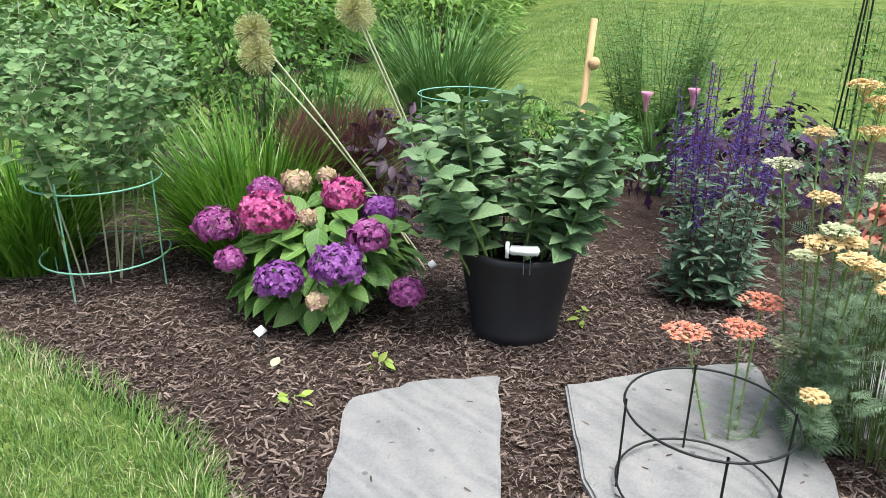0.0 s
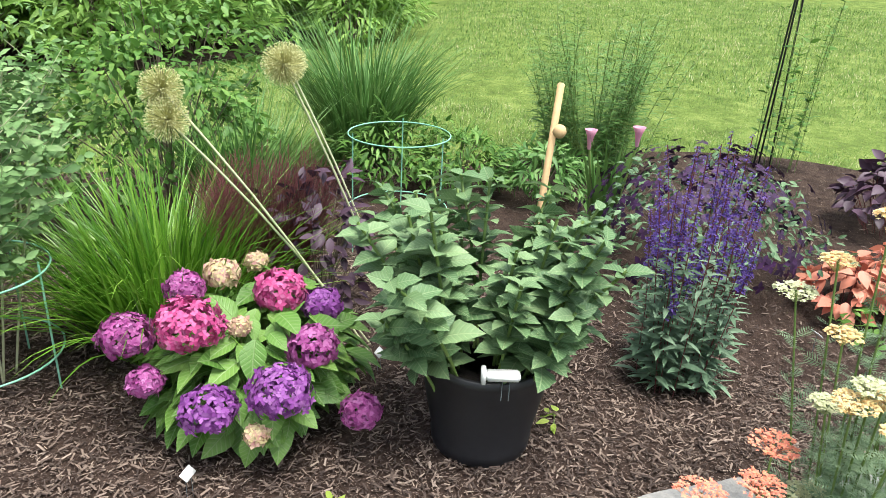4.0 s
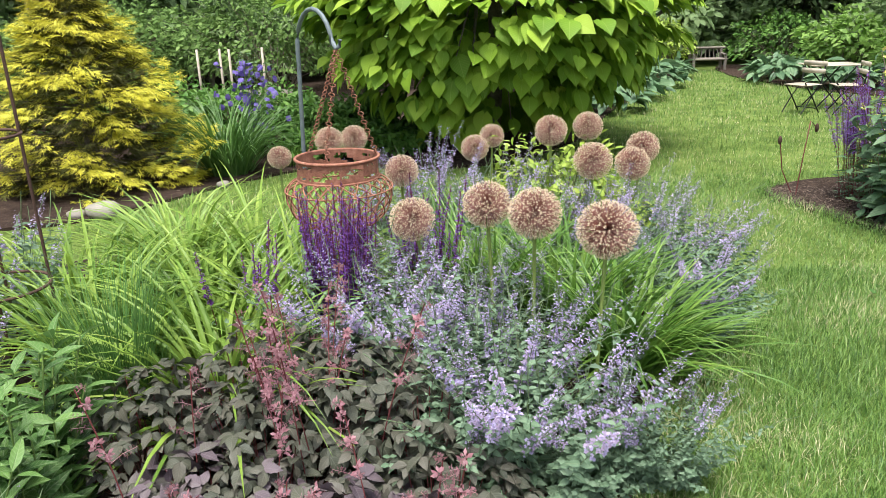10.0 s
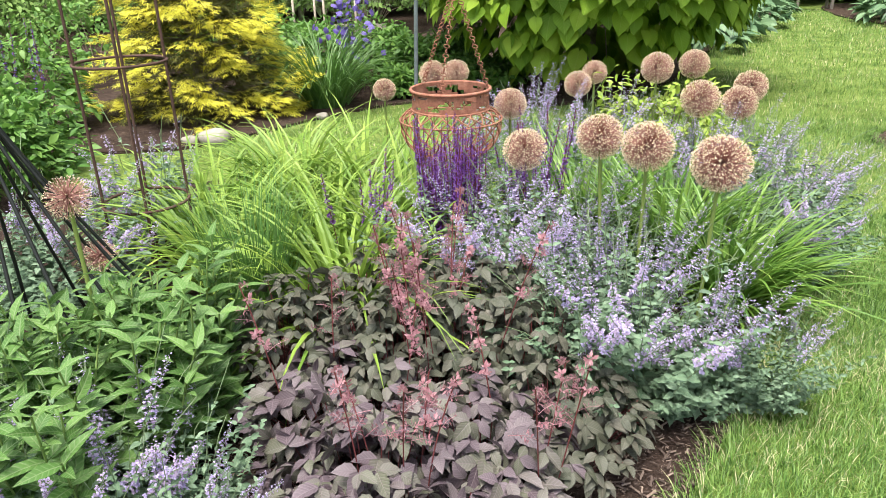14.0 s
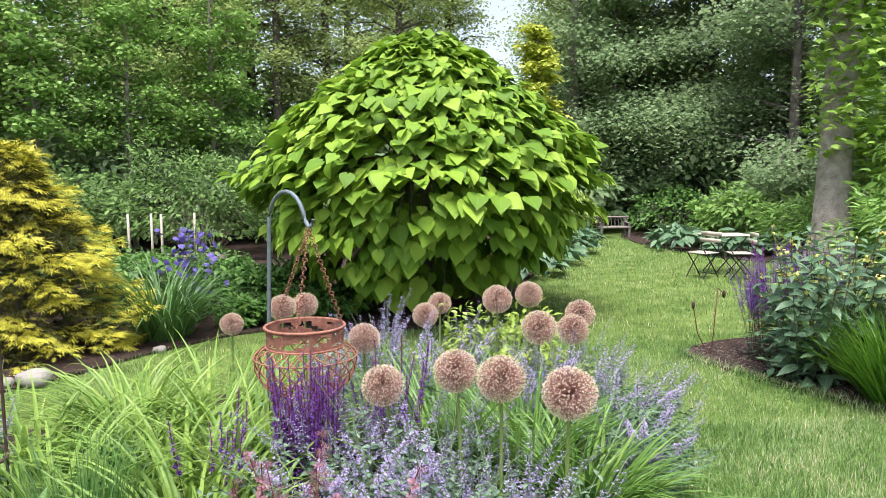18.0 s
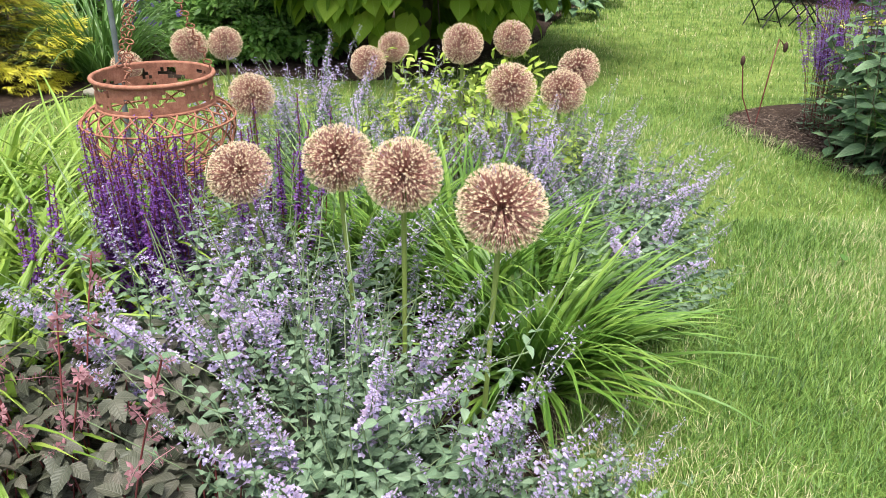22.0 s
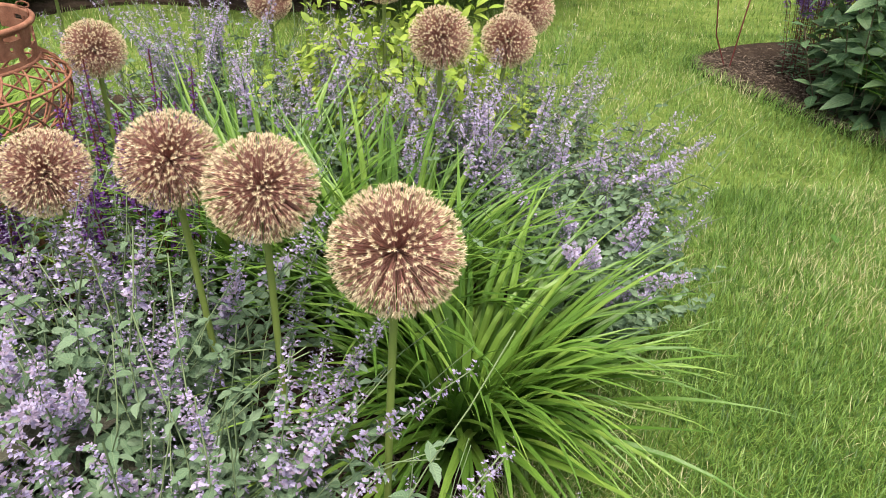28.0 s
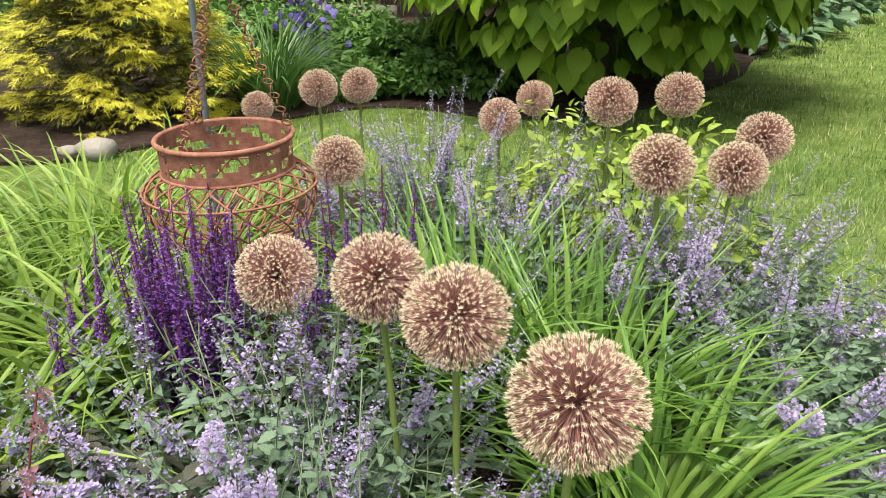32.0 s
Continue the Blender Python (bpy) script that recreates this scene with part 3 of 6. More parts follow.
BEDS = [RIGHT_BED, LEFT_BED, BACK_BED, TREE_BED, HEDGE_BED]


def sheet(name, outline, z, material, label):
    bm = bmesh.new()
    f = bm.faces.new([bm.verts.new((x, y, z)) for x, y in outline])
    low = bmesh.ops.extrude_face_region(bm, geom=[f])
    bmesh.ops.translate(bm, vec=(0, 0, -0.03), verts=[v for v in low["geom"] if isinstance(v, bmesh.types.BMVert)])
    bmesh.ops.recalc_face_normals(bm, faces=bm.faces[:])
    bmesh.ops.triangulate(bm, faces=bm.faces[:])
    me = bpy.data.meshes.new(name)
    bm.to_mesh(me)
    bm.free()
    me.materials.append(material)
    return tagged(new(name, me), label=label, category="ground", kind="structure")


def rise(x, y):
    """The lawn behind the right bed climbs gently away from the wood."""
    return 0.065 * np.clip(x - 10.5, 0, 60) * np.clip((0.45 * x + 1.2 - y) / 2.5, 0, 1)


def ground_sheet():
    n = 90
    u = np.linspace(-1, 1, n)
    c = np.sign(u) * (np.abs(u) * 12 + np.abs(u) ** 5 * 1500)
    X, Y = np.meshgrid(c, c + 5)
    Z = np.full_like(X, G) - 0.01 + 0.006 * np.sin(X * 1.3) * np.cos(Y * 1.7) + rise(X, Y)
    i = (np.arange(n - 1)[:, None] * n + np.arange(n - 1)[None]).ravel()
    ob = part("ground", (np.stack([X, Y, Z], 2).reshape(-1, 3), np.stack([i, i + 1, i + n + 1, i + n], 1)), M["lawn"])
    tagged(ob, label="mown green lawn between the flower beds", category="lawn", kind="structure")


ground_sheet()
for nm, o, lb in (("ground_bed_right", RIGHT_BED, "dark shredded bark mulch in a curved bed"), ("ground_bed_left", LEFT_BED, "dark shredded bark mulch under perennials"),
                  ("ground_bed_back", BACK_BED, "mulched border below shrubs"), ("ground_bed_tree", TREE_BED, "leaf litter under a shade tree"),
                  ("ground_bed_hedge", HEDGE_BED, "dark soil at the edge of the woods")):
    sheet(nm, o, G + 0.015, M["mulch"], lb)


def lawn_blades():
    zones = [(0.2, 2.7, 0.4, 3.3, 24000), (2.7, 4.1, 0.2, 3.3, 15000), (-1.2, 4.6, -1.6, 0.2, 1200), (0.6, 4.6, 3.3, 5.6, 6500), (-2.2, 5.2, 5.6, 8.0, 1400), (-2.6, 0.6, 4.2, 5.6, 2500), (1.0, 9.0, 8.0, 15.5, 800), (4.5, 11.5, 0.5, 8.0, 1900), (11.5, 20, -3.0, 9.0, 800), (8, 11.5, -3.0, 0.5, 1900)]
    out = []
    for x0, x1, y0, y1, d in zones:
        n = int((x1 - x0) * (y1 - y0) * d)
        x, y = rng.uniform(x0, x1, n), rng.uniform(y0, y1, n)
        ok = ~np.any([inside(b, x, y) for b in BEDS], 0)
        k = ok.sum()
        big = 1.0 if d > 3000 else 1.4 if d > 1000 else 2.3
        P, az, L = arcs(k, 0.0, (0.025, 0.07), (0.0, 1.0), (0.2, 1.9), 2)
        P = P * np.array([1, 1, min(big, 1.15)]) + np.stack([x[ok], y[ok], G - 0.012 + rise(x[ok], y[ok])], 1)[:, None]
        out.append(ribbons(P, az, rng.uniform(0.002, 0.0042, k) * big))
    for bed in (RIGHT_BED, LEFT_BED):
        c = np.roll(bed, -1, 0) - bed
        k = 5200 if bed is RIGHT_BED else 3600
        seg = np.where(((bed[:, 1] > -0.6) & (bed[:, 1] < 5.2) & (bed[:, 0] < 4.3)) if bed is RIGHT_BED else (bed[:, 0] > -0.8) & (bed[:, 1] < 4.2))[0]
        i = rng.choice(seg, k)
        q = bed[i] + c[i] * rng.uniform(0, 1, (k, 1))
        nrm = unit(np.stack([c[i][:, 1], -c[i][:, 0]], 1))
        nrm *= np.where(inside(bed, *(bed[i] + nrm * 0.02).T), -1.0, 1.0)[:, None]
        q = q + nrm * rng.uniform(-0.025, 0.05, (k, 1))
        az = np.arctan2(-nrm[:, 1], -nrm[:, 0]) + rng.normal(0, 0.9, k)
        P, az, L = arcs(k, 0.0, (0.04, 0.1), (0.0, 0.7), (0.5, 1.9), 3, az)
        out.append(ribbons(P + np.stack([q[:, 0], q[:, 1], np.full(k, G - 0.005)], 1)[:, None], az, rng.uniform(0.0025, 0.0045, k)))
    ob = part("grass", cat(out), M["grass"])
    tagged(ob, label="short green lawn grass blades", category="grass", kind="stuff")


def chips():
    T = (np.array([[-0.5, -0.08, 0], [-0.42, 0.11, 0.02], [0.5, 0.07, 0], [0.4, -0.11, 0.03], [0.05, 0.0, 0.08]]), np.array([[0, 3, 4], [3, 2, 4], [2, 1, 4], [1, 0, 4]]))
    out = []
    for poly, x0, x1, y0, y1, n in ((RIGHT_BED, 3.6, 6.0, -1.0, 2.6, 105000), (RIGHT_BED, 2.3, 6.4, -1.4, 5.2, 60000), (RIGHT_BED, 2.3, 4.6, 1.9, 5.0, 75000), (LEFT_BED, -1.0, 1.1, 0.0, 3.0, 50000), (RIGHT_BED, 6.0, 9.4, -2.0, 2.5, 14000),
                                    (BACK_BED, -3.5, 1.2, 4.3, 7.0, 4000)):
        x, y = rng.uniform(x0, x1, n), rng.uniform(y0, y1, n)
        ok = inside(poly, x, y)
        k = ok.sum()
        d = rand_dirs(k, -0.35, 0.35)
        up = unit(UP + rng.normal(0, 0.45, (k, 3)))
        out.append(scatter(T, np.stack([x[ok], y[ok], np.full(k, G + 0.02) + rng.uniform(0, 0.012, k)], 1), d, up, 0.007 + 0.03 * rng.uniform(0, 1, k) ** 4))
    k = 60
    out.append(scatter(T, np.stack([rng.uniform(4.0, 5.1, k), rng.uniform(-0.75, 0.3, k), np.full(k, G + 0.049)], 1), rand_dirs(k, -0.1, 0.1), unit(UP + rng.normal(0, 0.2, (k, 3))), rng.uniform(0.008, 0.024, k)))
    ob = part("mulch_chips", cat(out), M["chip"], smooth=False)
    tagged(ob, label="loose shredded bark chips on the bed", category="mulch", kind="stuff")


# ---- plants ----
LEAF = {"mint": leaf_shape(0.5, 0.36, 0.18, 0.3, 4), "lance2": leaf_shape(0.33, 0.4, 0.15, 0.3), "oval": leaf_shape(0.5, 0.42), "lance": leaf_shape(0.26, 0.35, 0.15, 0.25), "small": leaf_shape(0.55, 0.45, 0.1, 0.1, 2),
        "heart": leaf_shape(0.95, 0.3, 0.1, 0.28, 6, 0.18, 1.15), "tooth": leaf_shape(0.62, 0.4, 0.14, 0.25, 5), "card": leaf_shape(0.8, 0.45, 0.12, 0.15, 2),
        "petal": leaf_shape(0.8, 0.6, 0.05, 0.1, 2)}
m_ = leaf_shape(0.56, 0.36, 0.18, 0.3, 7)
nick = np.array([1.0, 1.0, 0.84, 1.0, 0.84, 1.0, 0.82, 1.0])
LEAF["mint"] = (m_[0] * np.stack([np.ones(24), np.r_[nick, np.ones(8), nick], np.ones(24)], 1), m_[1])
LEAF["pointed"] = leaf_shape(0.42, 0.38, 0.15, 0.35, 5)
LEAF["fold"] = (np.array([[0, 0, 0], [0.5, 0.36, 0.07], [1, 0, -0.1], [0.5, -0.36, 0.07]]), np.array([[0, 2, 1], [0, 3, 2]]))
q_ = leaf_shape(0.66, 0.4, 0.16, 0.3, 8)
teeth = np.tile([1.0, 0.86], 5)[:9]
LEAF["crinkle"] = (q_[0] * np.stack([np.ones(27), np.r_[teeth, np.ones(9), teeth], np.ones(27)], 1) + np.stack([0 * np.arange(27), 0 * np.arange(27), np.r_[teeth, 1.0 + 0 * teeth, teeth] * 0.12 - 0.12], 1), q_[1])


def floret4(w=1.0):
    """Four petals in a cross, about one across, facing z."""
    pet = leaf_shape(0.75 * w, 0.6, 0.08, 0.12, 2)
    P = (pet[0] * 0.5, pet[1])
    d = np.array([[1, 0, 0], [0, 1, 0], [-1, 0, 0], [0, -1, 0.0]])
    return scatter(P, np.zeros((4, 3)), d, UP, 1.0)


FLORET = floret4()
LIP = scatter((leaf_shape(1.0, 0.6, 0.1, 0.3, 2)[0], leaf_shape(1.0, 0.6, 0.1, 0.3, 2)[1]), np.zeros((3, 3)), np.array([[0.3, 0, 1], [0.9, 0.5, -0.1], [0.9, -0.5, -0.1]]), np.array([0, 0.3, 1.0]), np.array([0.8, 1.0, 1.0]))


def leaves_on(P, s0, s1, k, T, size, droop=(0.1, 0.7), pairs=True):
    """k leaves or pairs of leaves on each line between the fractions s0 and s1."""
    n = len(P)
    s = np.linspace(s0, s1, k)[None] + rng.uniform(-0.5, 0.5, (n, k)) * (s1 - s0) / k
    loc, tan = along(P, s)
    loc, tan = loc.reshape(-1, 3), tan.reshape(-1, 3)
    a = rng.uniform(0, 2 * np.pi, (n, 1)) + np.arange(k)[None] * 1.9
    a = a.ravel()
    sz = rng.uniform(*size, n * k) * (1.1 - 0.45 * np.tile(np.linspace(0, 1, k), n))
    out = []
    for b in ((0, np.pi) if pairs else (0,)):
        dr = rng.uniform(*droop, n * k)
        side = np.stack([np.cos(a + b), np.sin(a + b), 0 * a], 1)
        d = unit(side + tan * 0.35 - UP * (dr[:, None] - 0.35))
        out.append(scatter(T, loc, d, unit(tan + side * 0.01 + rng.normal(0, 0.25, (n * k, 3))), sz))
    return cat(out)


def spikes_on(P, s0, whorls, per, T, size, radius, gap=0.0):
    """Whorls of florets round the ends of the lines."""
    n = len(P)
    s = np.linspace(s0, 0.995, whorls)[None].repeat(n, 0) + rng.normal(0, gap, (n, whorls))
    loc, tan = along(P, s)
    loc, tan = np.repeat(loc.reshape(-1, 3), per, 0), np.repeat(tan.reshape(-1, 3), per, 0)
    d = unit(np.cross(tan, rand_dirs(len(loc))))
    fade = np.tile(np.repeat(np.linspace(1.15, 0.55, whorls), per), n)
    loc = loc + d * (radius * fade * rng.uniform(0.3, 1.0, len(loc)))[:, None] + tan * rng.normal(0, radius * 0.5, (len(loc), 1))
    return scatter(T, loc, unit(d + 0.35 * UP), unit(tan + 0.2 * d), rng.uniform(*size, len(loc)) * fade)


def strap_clump(name, loc, n, r0, length, width, lean0, lean1, mat, label, cat_="plant", segs=6, power=1.4, group=""):
    t = thing(name, (loc[0], loc[1], G + 0.012), label, cat_, group)
    P, az, L = arcs(n, r0, length, lean0, lean1, segs, power=power)
    w = rng.uniform(*width, n)
    for i in range(24):
        part("blade", ribbons(P[i:i + 1], az[i:i + 1], w[i:i + 1], 1.0, 0.45), mat, t, smooth=False)
    part("inner_blades", ribbons(P[24:], az[24:], w[24:], 1.0, 0.45), mat, t, smooth=False)
    return t


def allium_meshes(d, count, pm, fm, rod=0.0008):
    i = np.arange(count) + 0.5
    ph, th = np.arccos(1 - 2 * i / count), np.pi * (1 + 5 ** 0.5) * i
    dirs = np.stack([np.cos(th) * np.sin(ph), np.sin(th) * np.sin(ph), np.cos(ph)], 1) + rng.normal(0, 0.06, (count, 3))
    dirs = unit(dirs)
    R = d / 2 * (1 - 0.22 * rng.uniform(0, 1, count) ** 3)
    P = np.stack([dirs * d * 0.04, dirs * (R * 0.55)[:, None] + rng.normal(0, 0.001, (count, 3)), dirs * R[:, None]], 1)
    ped = tubes(P, np.float64(rod), 3)
    star = leaf_shape(0.17, 0.45, 0.1, -0.1, 2)
    six = cat([scatter(star, np.zeros((6, 3)), np.array([[math.cos(k * 1.0472), math.sin(k * 1.0472), (0.9, 1.7)[k % 2]] for k in range(6)]), UP, np.array([0.8, 1.0, 0.75, 0.95, 0.85, 1.0])),
               moved(ball(0.1, sub=1), (0, 0, 0.05))])
    side = unit(np.cross(dirs, rand_dirs(count)))
    flo = scatter(six, dirs * R[:, None], side, unit(dirs + rng.normal(0, 0.18, (count, 3))), rng.uniform(0.7, 1.25, count) * 0.0082 * (d / 0.18) ** 0.5)
    return mesh_of("pedicels", ped, pm), mesh_of("florets", flo, fm)


ALLIUM = [allium_meshes(0.185, 1450, M["pedicel"], M["floret"], 0.0006) for _ in range(2)]


ALLIUM.append(allium_meshes(0.185, 300, M["pedicel"], M["floret"], 0.001))


def allium(x, y, z, d, lean=(0.0, 0.0), k=0, label="round dried allium head, tan and rosy, on a green stem"):
    t = thing("allium", (x - lean[0], y - lean[1], G), label, "flower", "alliums in the bed")
    h = z - G
    s = np.linspace(0, 1, 7)[:, None]
    P = np.array([lean[0], lean[1], 0]) * s ** 1.5 + np.array([0, 0, 1.0]) * s * h
    part("stem", tubes(P[None], np.float64(0.0065), 7), M["alstem"], t)
    head = new("flower_head", ALLIUM[k][1])
    head.parent = t
    head.location = (lean[0], lean[1], h)
    head.scale = (d * 0.95 / 0.185, d * 0.95 / 0.185, d * 0.9 / 0.185)
    head.rotation_euler = (rng.uniform(-0.3, 0.3), rng.uniform(-0.3, 0.3), rng.uniform(0, 6))
    tagged(head, label="tan starry florets")
    ped = tagged(new("pedicel_burst", ALLIUM[k][0]), kind="stuff")
    ped.parent = head
    return t


def catmint_proto(n, length, lean0, lean1, flower=True):
    t = thing("catmint", (0, 0, -50), "grey-green catmint with lavender-blue flower spikes", "plant", "catmint clumps")
    P, az, L = arcs(n, 0.13, length, lean0, lean1, 7, power=1.0)
    P += np.cumsum(rng.normal(0, 0.008, P.shape), 1) * np.linspace(0, 1, 8)[None, :, None]
    part("stems", tubes(P, np.float64(0.0014), 4), M["catstem"], t)
    part("leaves", leaves_on(P, 0.1, 0.78, 12, LEAF["mint"], (0.028, 0.052)), M["catleaf"], t, leaf=LEAF["mint"])
    side = arcs(int(n * 1.5), 0.17, (length[0] * 0.4, length[1] * 0.65), (0.1, 0.9), (0.4, 1.3), 4)[0]
    part("low_leaves", leaves_on(side, 0.15, 1.0, 13, LEAF["mint"], (0.026, 0.05)), M["catleaf"], t, leaf=LEAF["mint"])
    if flower:
        part("flowers", spikes_on(P[: int(n * 0.45)], 0.68, 8, 6, LIP, (0.006, 0.011), 0.021, 0.008), M["catflower"], t)
        part("calyces", spikes_on(P[: int(n * 0.45)], 0.68, 8, 14, LEAF["small"], (0.007, 0.013), 0.016, 0.008), M["catcalyx"], t, "dusty mauve calyces")
    return t


def salvia_clump(name, loc, n, r, length, lean, mat, label, leafmat, leafsize=(0.03, 0.06), tip=0.5, spike=(20, 5), rad=0.009, k=7):
    t = thing(name, (loc[0], loc[1], G + 0.012), label, "plant")
    P, az, L = arcs(n, r, length, (0.0, lean * 0.5), (0.0, lean), 7, power=1.0)
    P = P + np.cumsum(rng.normal(0, 0.004, P.shape), 1)
    each("stem", P, 0.0016, 4, M["redstem"], t)
    part("leaves", leaves_on(P, 0.05, tip, k, LEAF["lance"], leafsize), leafmat, t)
    for p in P:
        part("flower_spike", spikes_on(p[None], tip + rng.uniform(0.0, 0.15), spike[0], spike[1], LIP, (0.006, 0.011), rad, 0.006), mat, t)
    return t


def leafy_clump(name, loc, n, r, length, lean0, lean1, k, T, size, mat, label, stem=None, pairs=True, s0=0.15, droop=(0.0, 0.6), stem_r=0.0025):
    t = thing(name, (loc[0], loc[1], G + 0.012), label, "plant")
    P, az, L = arcs(n, r, length, lean0, lean1, 6)
    each("stem", P, stem_r, 5, stem or M["stem"], t)
    part("leaves", leaves_on(P, s0, 1.0, k, T, size, droop, pairs), mat, t, leaf=T)
    return t, P


def mound(name, loc, rx, ry, h, n, T, size, mat, label, petiole=None, tiltn=0.35):
    """A low mound: leaves on stalks, facing up and outwards."""
    t = thing(name, (loc[0], loc[1], G + 0.012), label, "plant")
    a, q = rng.uniform(0, 2 * np.pi, n), np.sqrt(rng.uniform(0, 1, n))
    x, y = q * np.cos(a), q * np.sin(a)
    z = h * (1 - 0.55 * q ** 2) * rng.uniform(0.55, 1.05, n)
    top = np.stack([x * rx, y * ry, z], 1)
    d = unit(np.stack([np.cos(a), np.sin(a), rng.normal(-0.1, 0.35, n)], 1) + rng.normal(0, 0.5, (n, 3)) * [1, 1, 0.3])
    up = unit(UP + np.stack([x, y, 0 * x], 1) * 0.4 + rng.normal(0, tiltn, (n, 3)))
    part("leaves", scatter(T, top, d, up, rng.uniform(*size, n)), mat, t, leaf=T)
    pick = slice(0, n, 3)
    base = top[pick] * np.array([0.55, 0.55, 0.0])
    mid = (base + top[pick]) / 2 + UP * 0.02
    part("stalks", tubes(np.stack([base, mid, top[pick]], 1), np.float64(0.0016), 3), petiole or M["stem"], t)
    return t


def bush(name, loc, rx, ry, h, n, T, size, mat, label, z0=0.1, stems=14, cat_="shrub", group="", inner=0.55, sm=None, bumpy=0.18):
    """A shrub: stems that fork from the base, and leaves in uneven clumps out to its outline."""
    t = thing(name, (loc[0], loc[1], G + 0.01), label, cat_, group)
    d = rand_dirs(n, -0.55, 1.0)
    ph = rng.uniform(0, 6, 6)
    lump = 1 + bumpy * (np.sin(3 * np.arctan2(d[:, 1], d[:, 0]) + ph[0] + 2 * d[:, 2]) + np.sin(7 * d[:, 2] + ph[1] + 4 * d[:, 0]) + 0.7 * np.sin(9 * d[:, 1] + ph[2] + 5 * d[:, 2]))
    r = lump * rng.uniform(inner, 1.0, n) ** 0.6
    c = np.array([0, 0, z0 + (h - z0) * 0.45])
    p = c + d * r[:, None] * np.array([rx, ry, (h - z0) * 0.55])
    p[:, 2] = np.maximum(p[:, 2], 0.03)
    dd = unit(d * np.array([1, 1, 0.4]) + rng.normal(0, 0.5, (n, 3)) - UP * 0.15)
    up = unit(UP * 0.8 + d * 0.5 + rng.normal(0, 0.4, (n, 3)))
    part("leaves", scatter(T, p, dd, up, rng.uniform(*size, n)), mat, t, leaf=T)
    if stems:
        k = rng.choice(n, stems * 4)
        e = p[k]
        b = np.stack([e[:, 0] * 0.12, e[:, 1] * 0.12, 0 * e[:, 2]], 1)
        part("stems", tubes(np.stack([b, b * 0.5 + e * np.array([0.3, 0.3, 0.5]), e], 1), np.array([[0.006, 0.004, 0.002]]).repeat(stems * 4, 0) * (0.6 + h * 0.5), 4), sm or M["woodstem"], t)
    return t


def tree_proto(name, h, spread, n, T, size, mat, label, trunk=0.13, low=0.25, bark="bark"):
    """A woodland tree: leaning trunk, limbs, and a crown of leaves gathered round the limb ends."""
    t = thing(name, (0, 0, -60), label, "tree", "trees of the wood")
    s = np.linspace(0, 1, 9)
    w = np.cumsum(rng.normal(0, 0.06, (9, 2)), 0) * h * 0.04
    line = np.stack([w[:, 0], w[:, 1], s * h * 0.92], 1)
    part("trunk", tubes(line[None], (trunk * (1 - 0.82 * s))[None], 9), M[bark], t)
    k = 46
    f = rng.uniform(low, 0.97, k)
    b, _ = along(line[None].repeat(k, 0), f[:, None])
    b = b[:, 0]
    a = rng.uniform(0, 2 * np.pi, k)
    reach = spread * (1.08 - f) ** 0.6 * rng.uniform(0.5, 1.1, k)
    e = b + np.stack([np.cos(a) * reach, np.sin(a) * reach, rng.uniform(-0.05, 0.35, k) * reach], 1)
    mid = (b + e) / 2 + UP * 0.12 * reach[:, None]
    L = np.stack([b, mid, e], 1)
    part("limbs", tubes(L, np.array([[0.035, 0.02, 0.006]]).repeat(k, 0) * trunk / 0.13, 4), M[bark], t)
    i = rng.integers(0, k, n)
    q, _ = along(L[i], rng.uniform(0.25, 1.0, (n, 1)) ** 0.7)
    p = q[:, 0] + rng.normal(0, 1, (n, 3)) * np.array([0.3, 0.3, 0.16]) * spread * 0.42
    dd = unit(rand_dirs(n, -0.5, 0.2) - UP * 0.15)
    part("crown", scatter(T, p, dd, unit(UP + rng.normal(0, 0.45, (n, 3))), rng.uniform(*size, n)), mat, t)
    return t


def put(proto, spots, z=G + 0.012):
    """The thing itself at the first spot, and copies at the others: x, y, turn, size (and height ratio)."""
    first = True
    for x, y, a, s, *q in spots:
        m = Matrix.LocRotScale((x, y, z + float(rise(x, y))), Euler((0, 0, a)), (s, s, s * (q[0] if q else 1.0)))
        if first:
            proto.matrix_basis = m
            keep, first = proto, False
        else:
            c = copy_thing(keep, Matrix())
            c.matrix_basis = m


def field(k, x0, x1, y0, y1, lo, hi, gap, skip=()):
    """k spots in a rectangle, at least gap apart."""
    got = []
    for _ in range(4000):
        x, y = rng.uniform(x0, x1), rng.uniform(y0, y1)
        if all((x - p[0]) ** 2 + (y - p[1]) ** 2 > gap ** 2 for p in got) and not any(inside(s, np.array([x]), np.array([y]))[0] for s in skip):
            got.append((x, y, rng.uniform(0, 6.28), rng.uniform(lo, hi)))
        if len(got) == k:
            break
    return got


lawn_blades()
chips()

FALLEN = ((4.347, 0.817, 0.4, 0.05, "cream", "pale yellow fallen leaf on the mulch"), (2.026, 2.826, 1.4, 0.05, "phlox", "small green fallen leaf on the lawn"), (1.297, 2.431, 2.4, 0.022, "cream", "small white petal on the lawn"))
SEEDLINGS = ((4.568, 0.57), (5.267, 0.199), (4.25, 0.62))

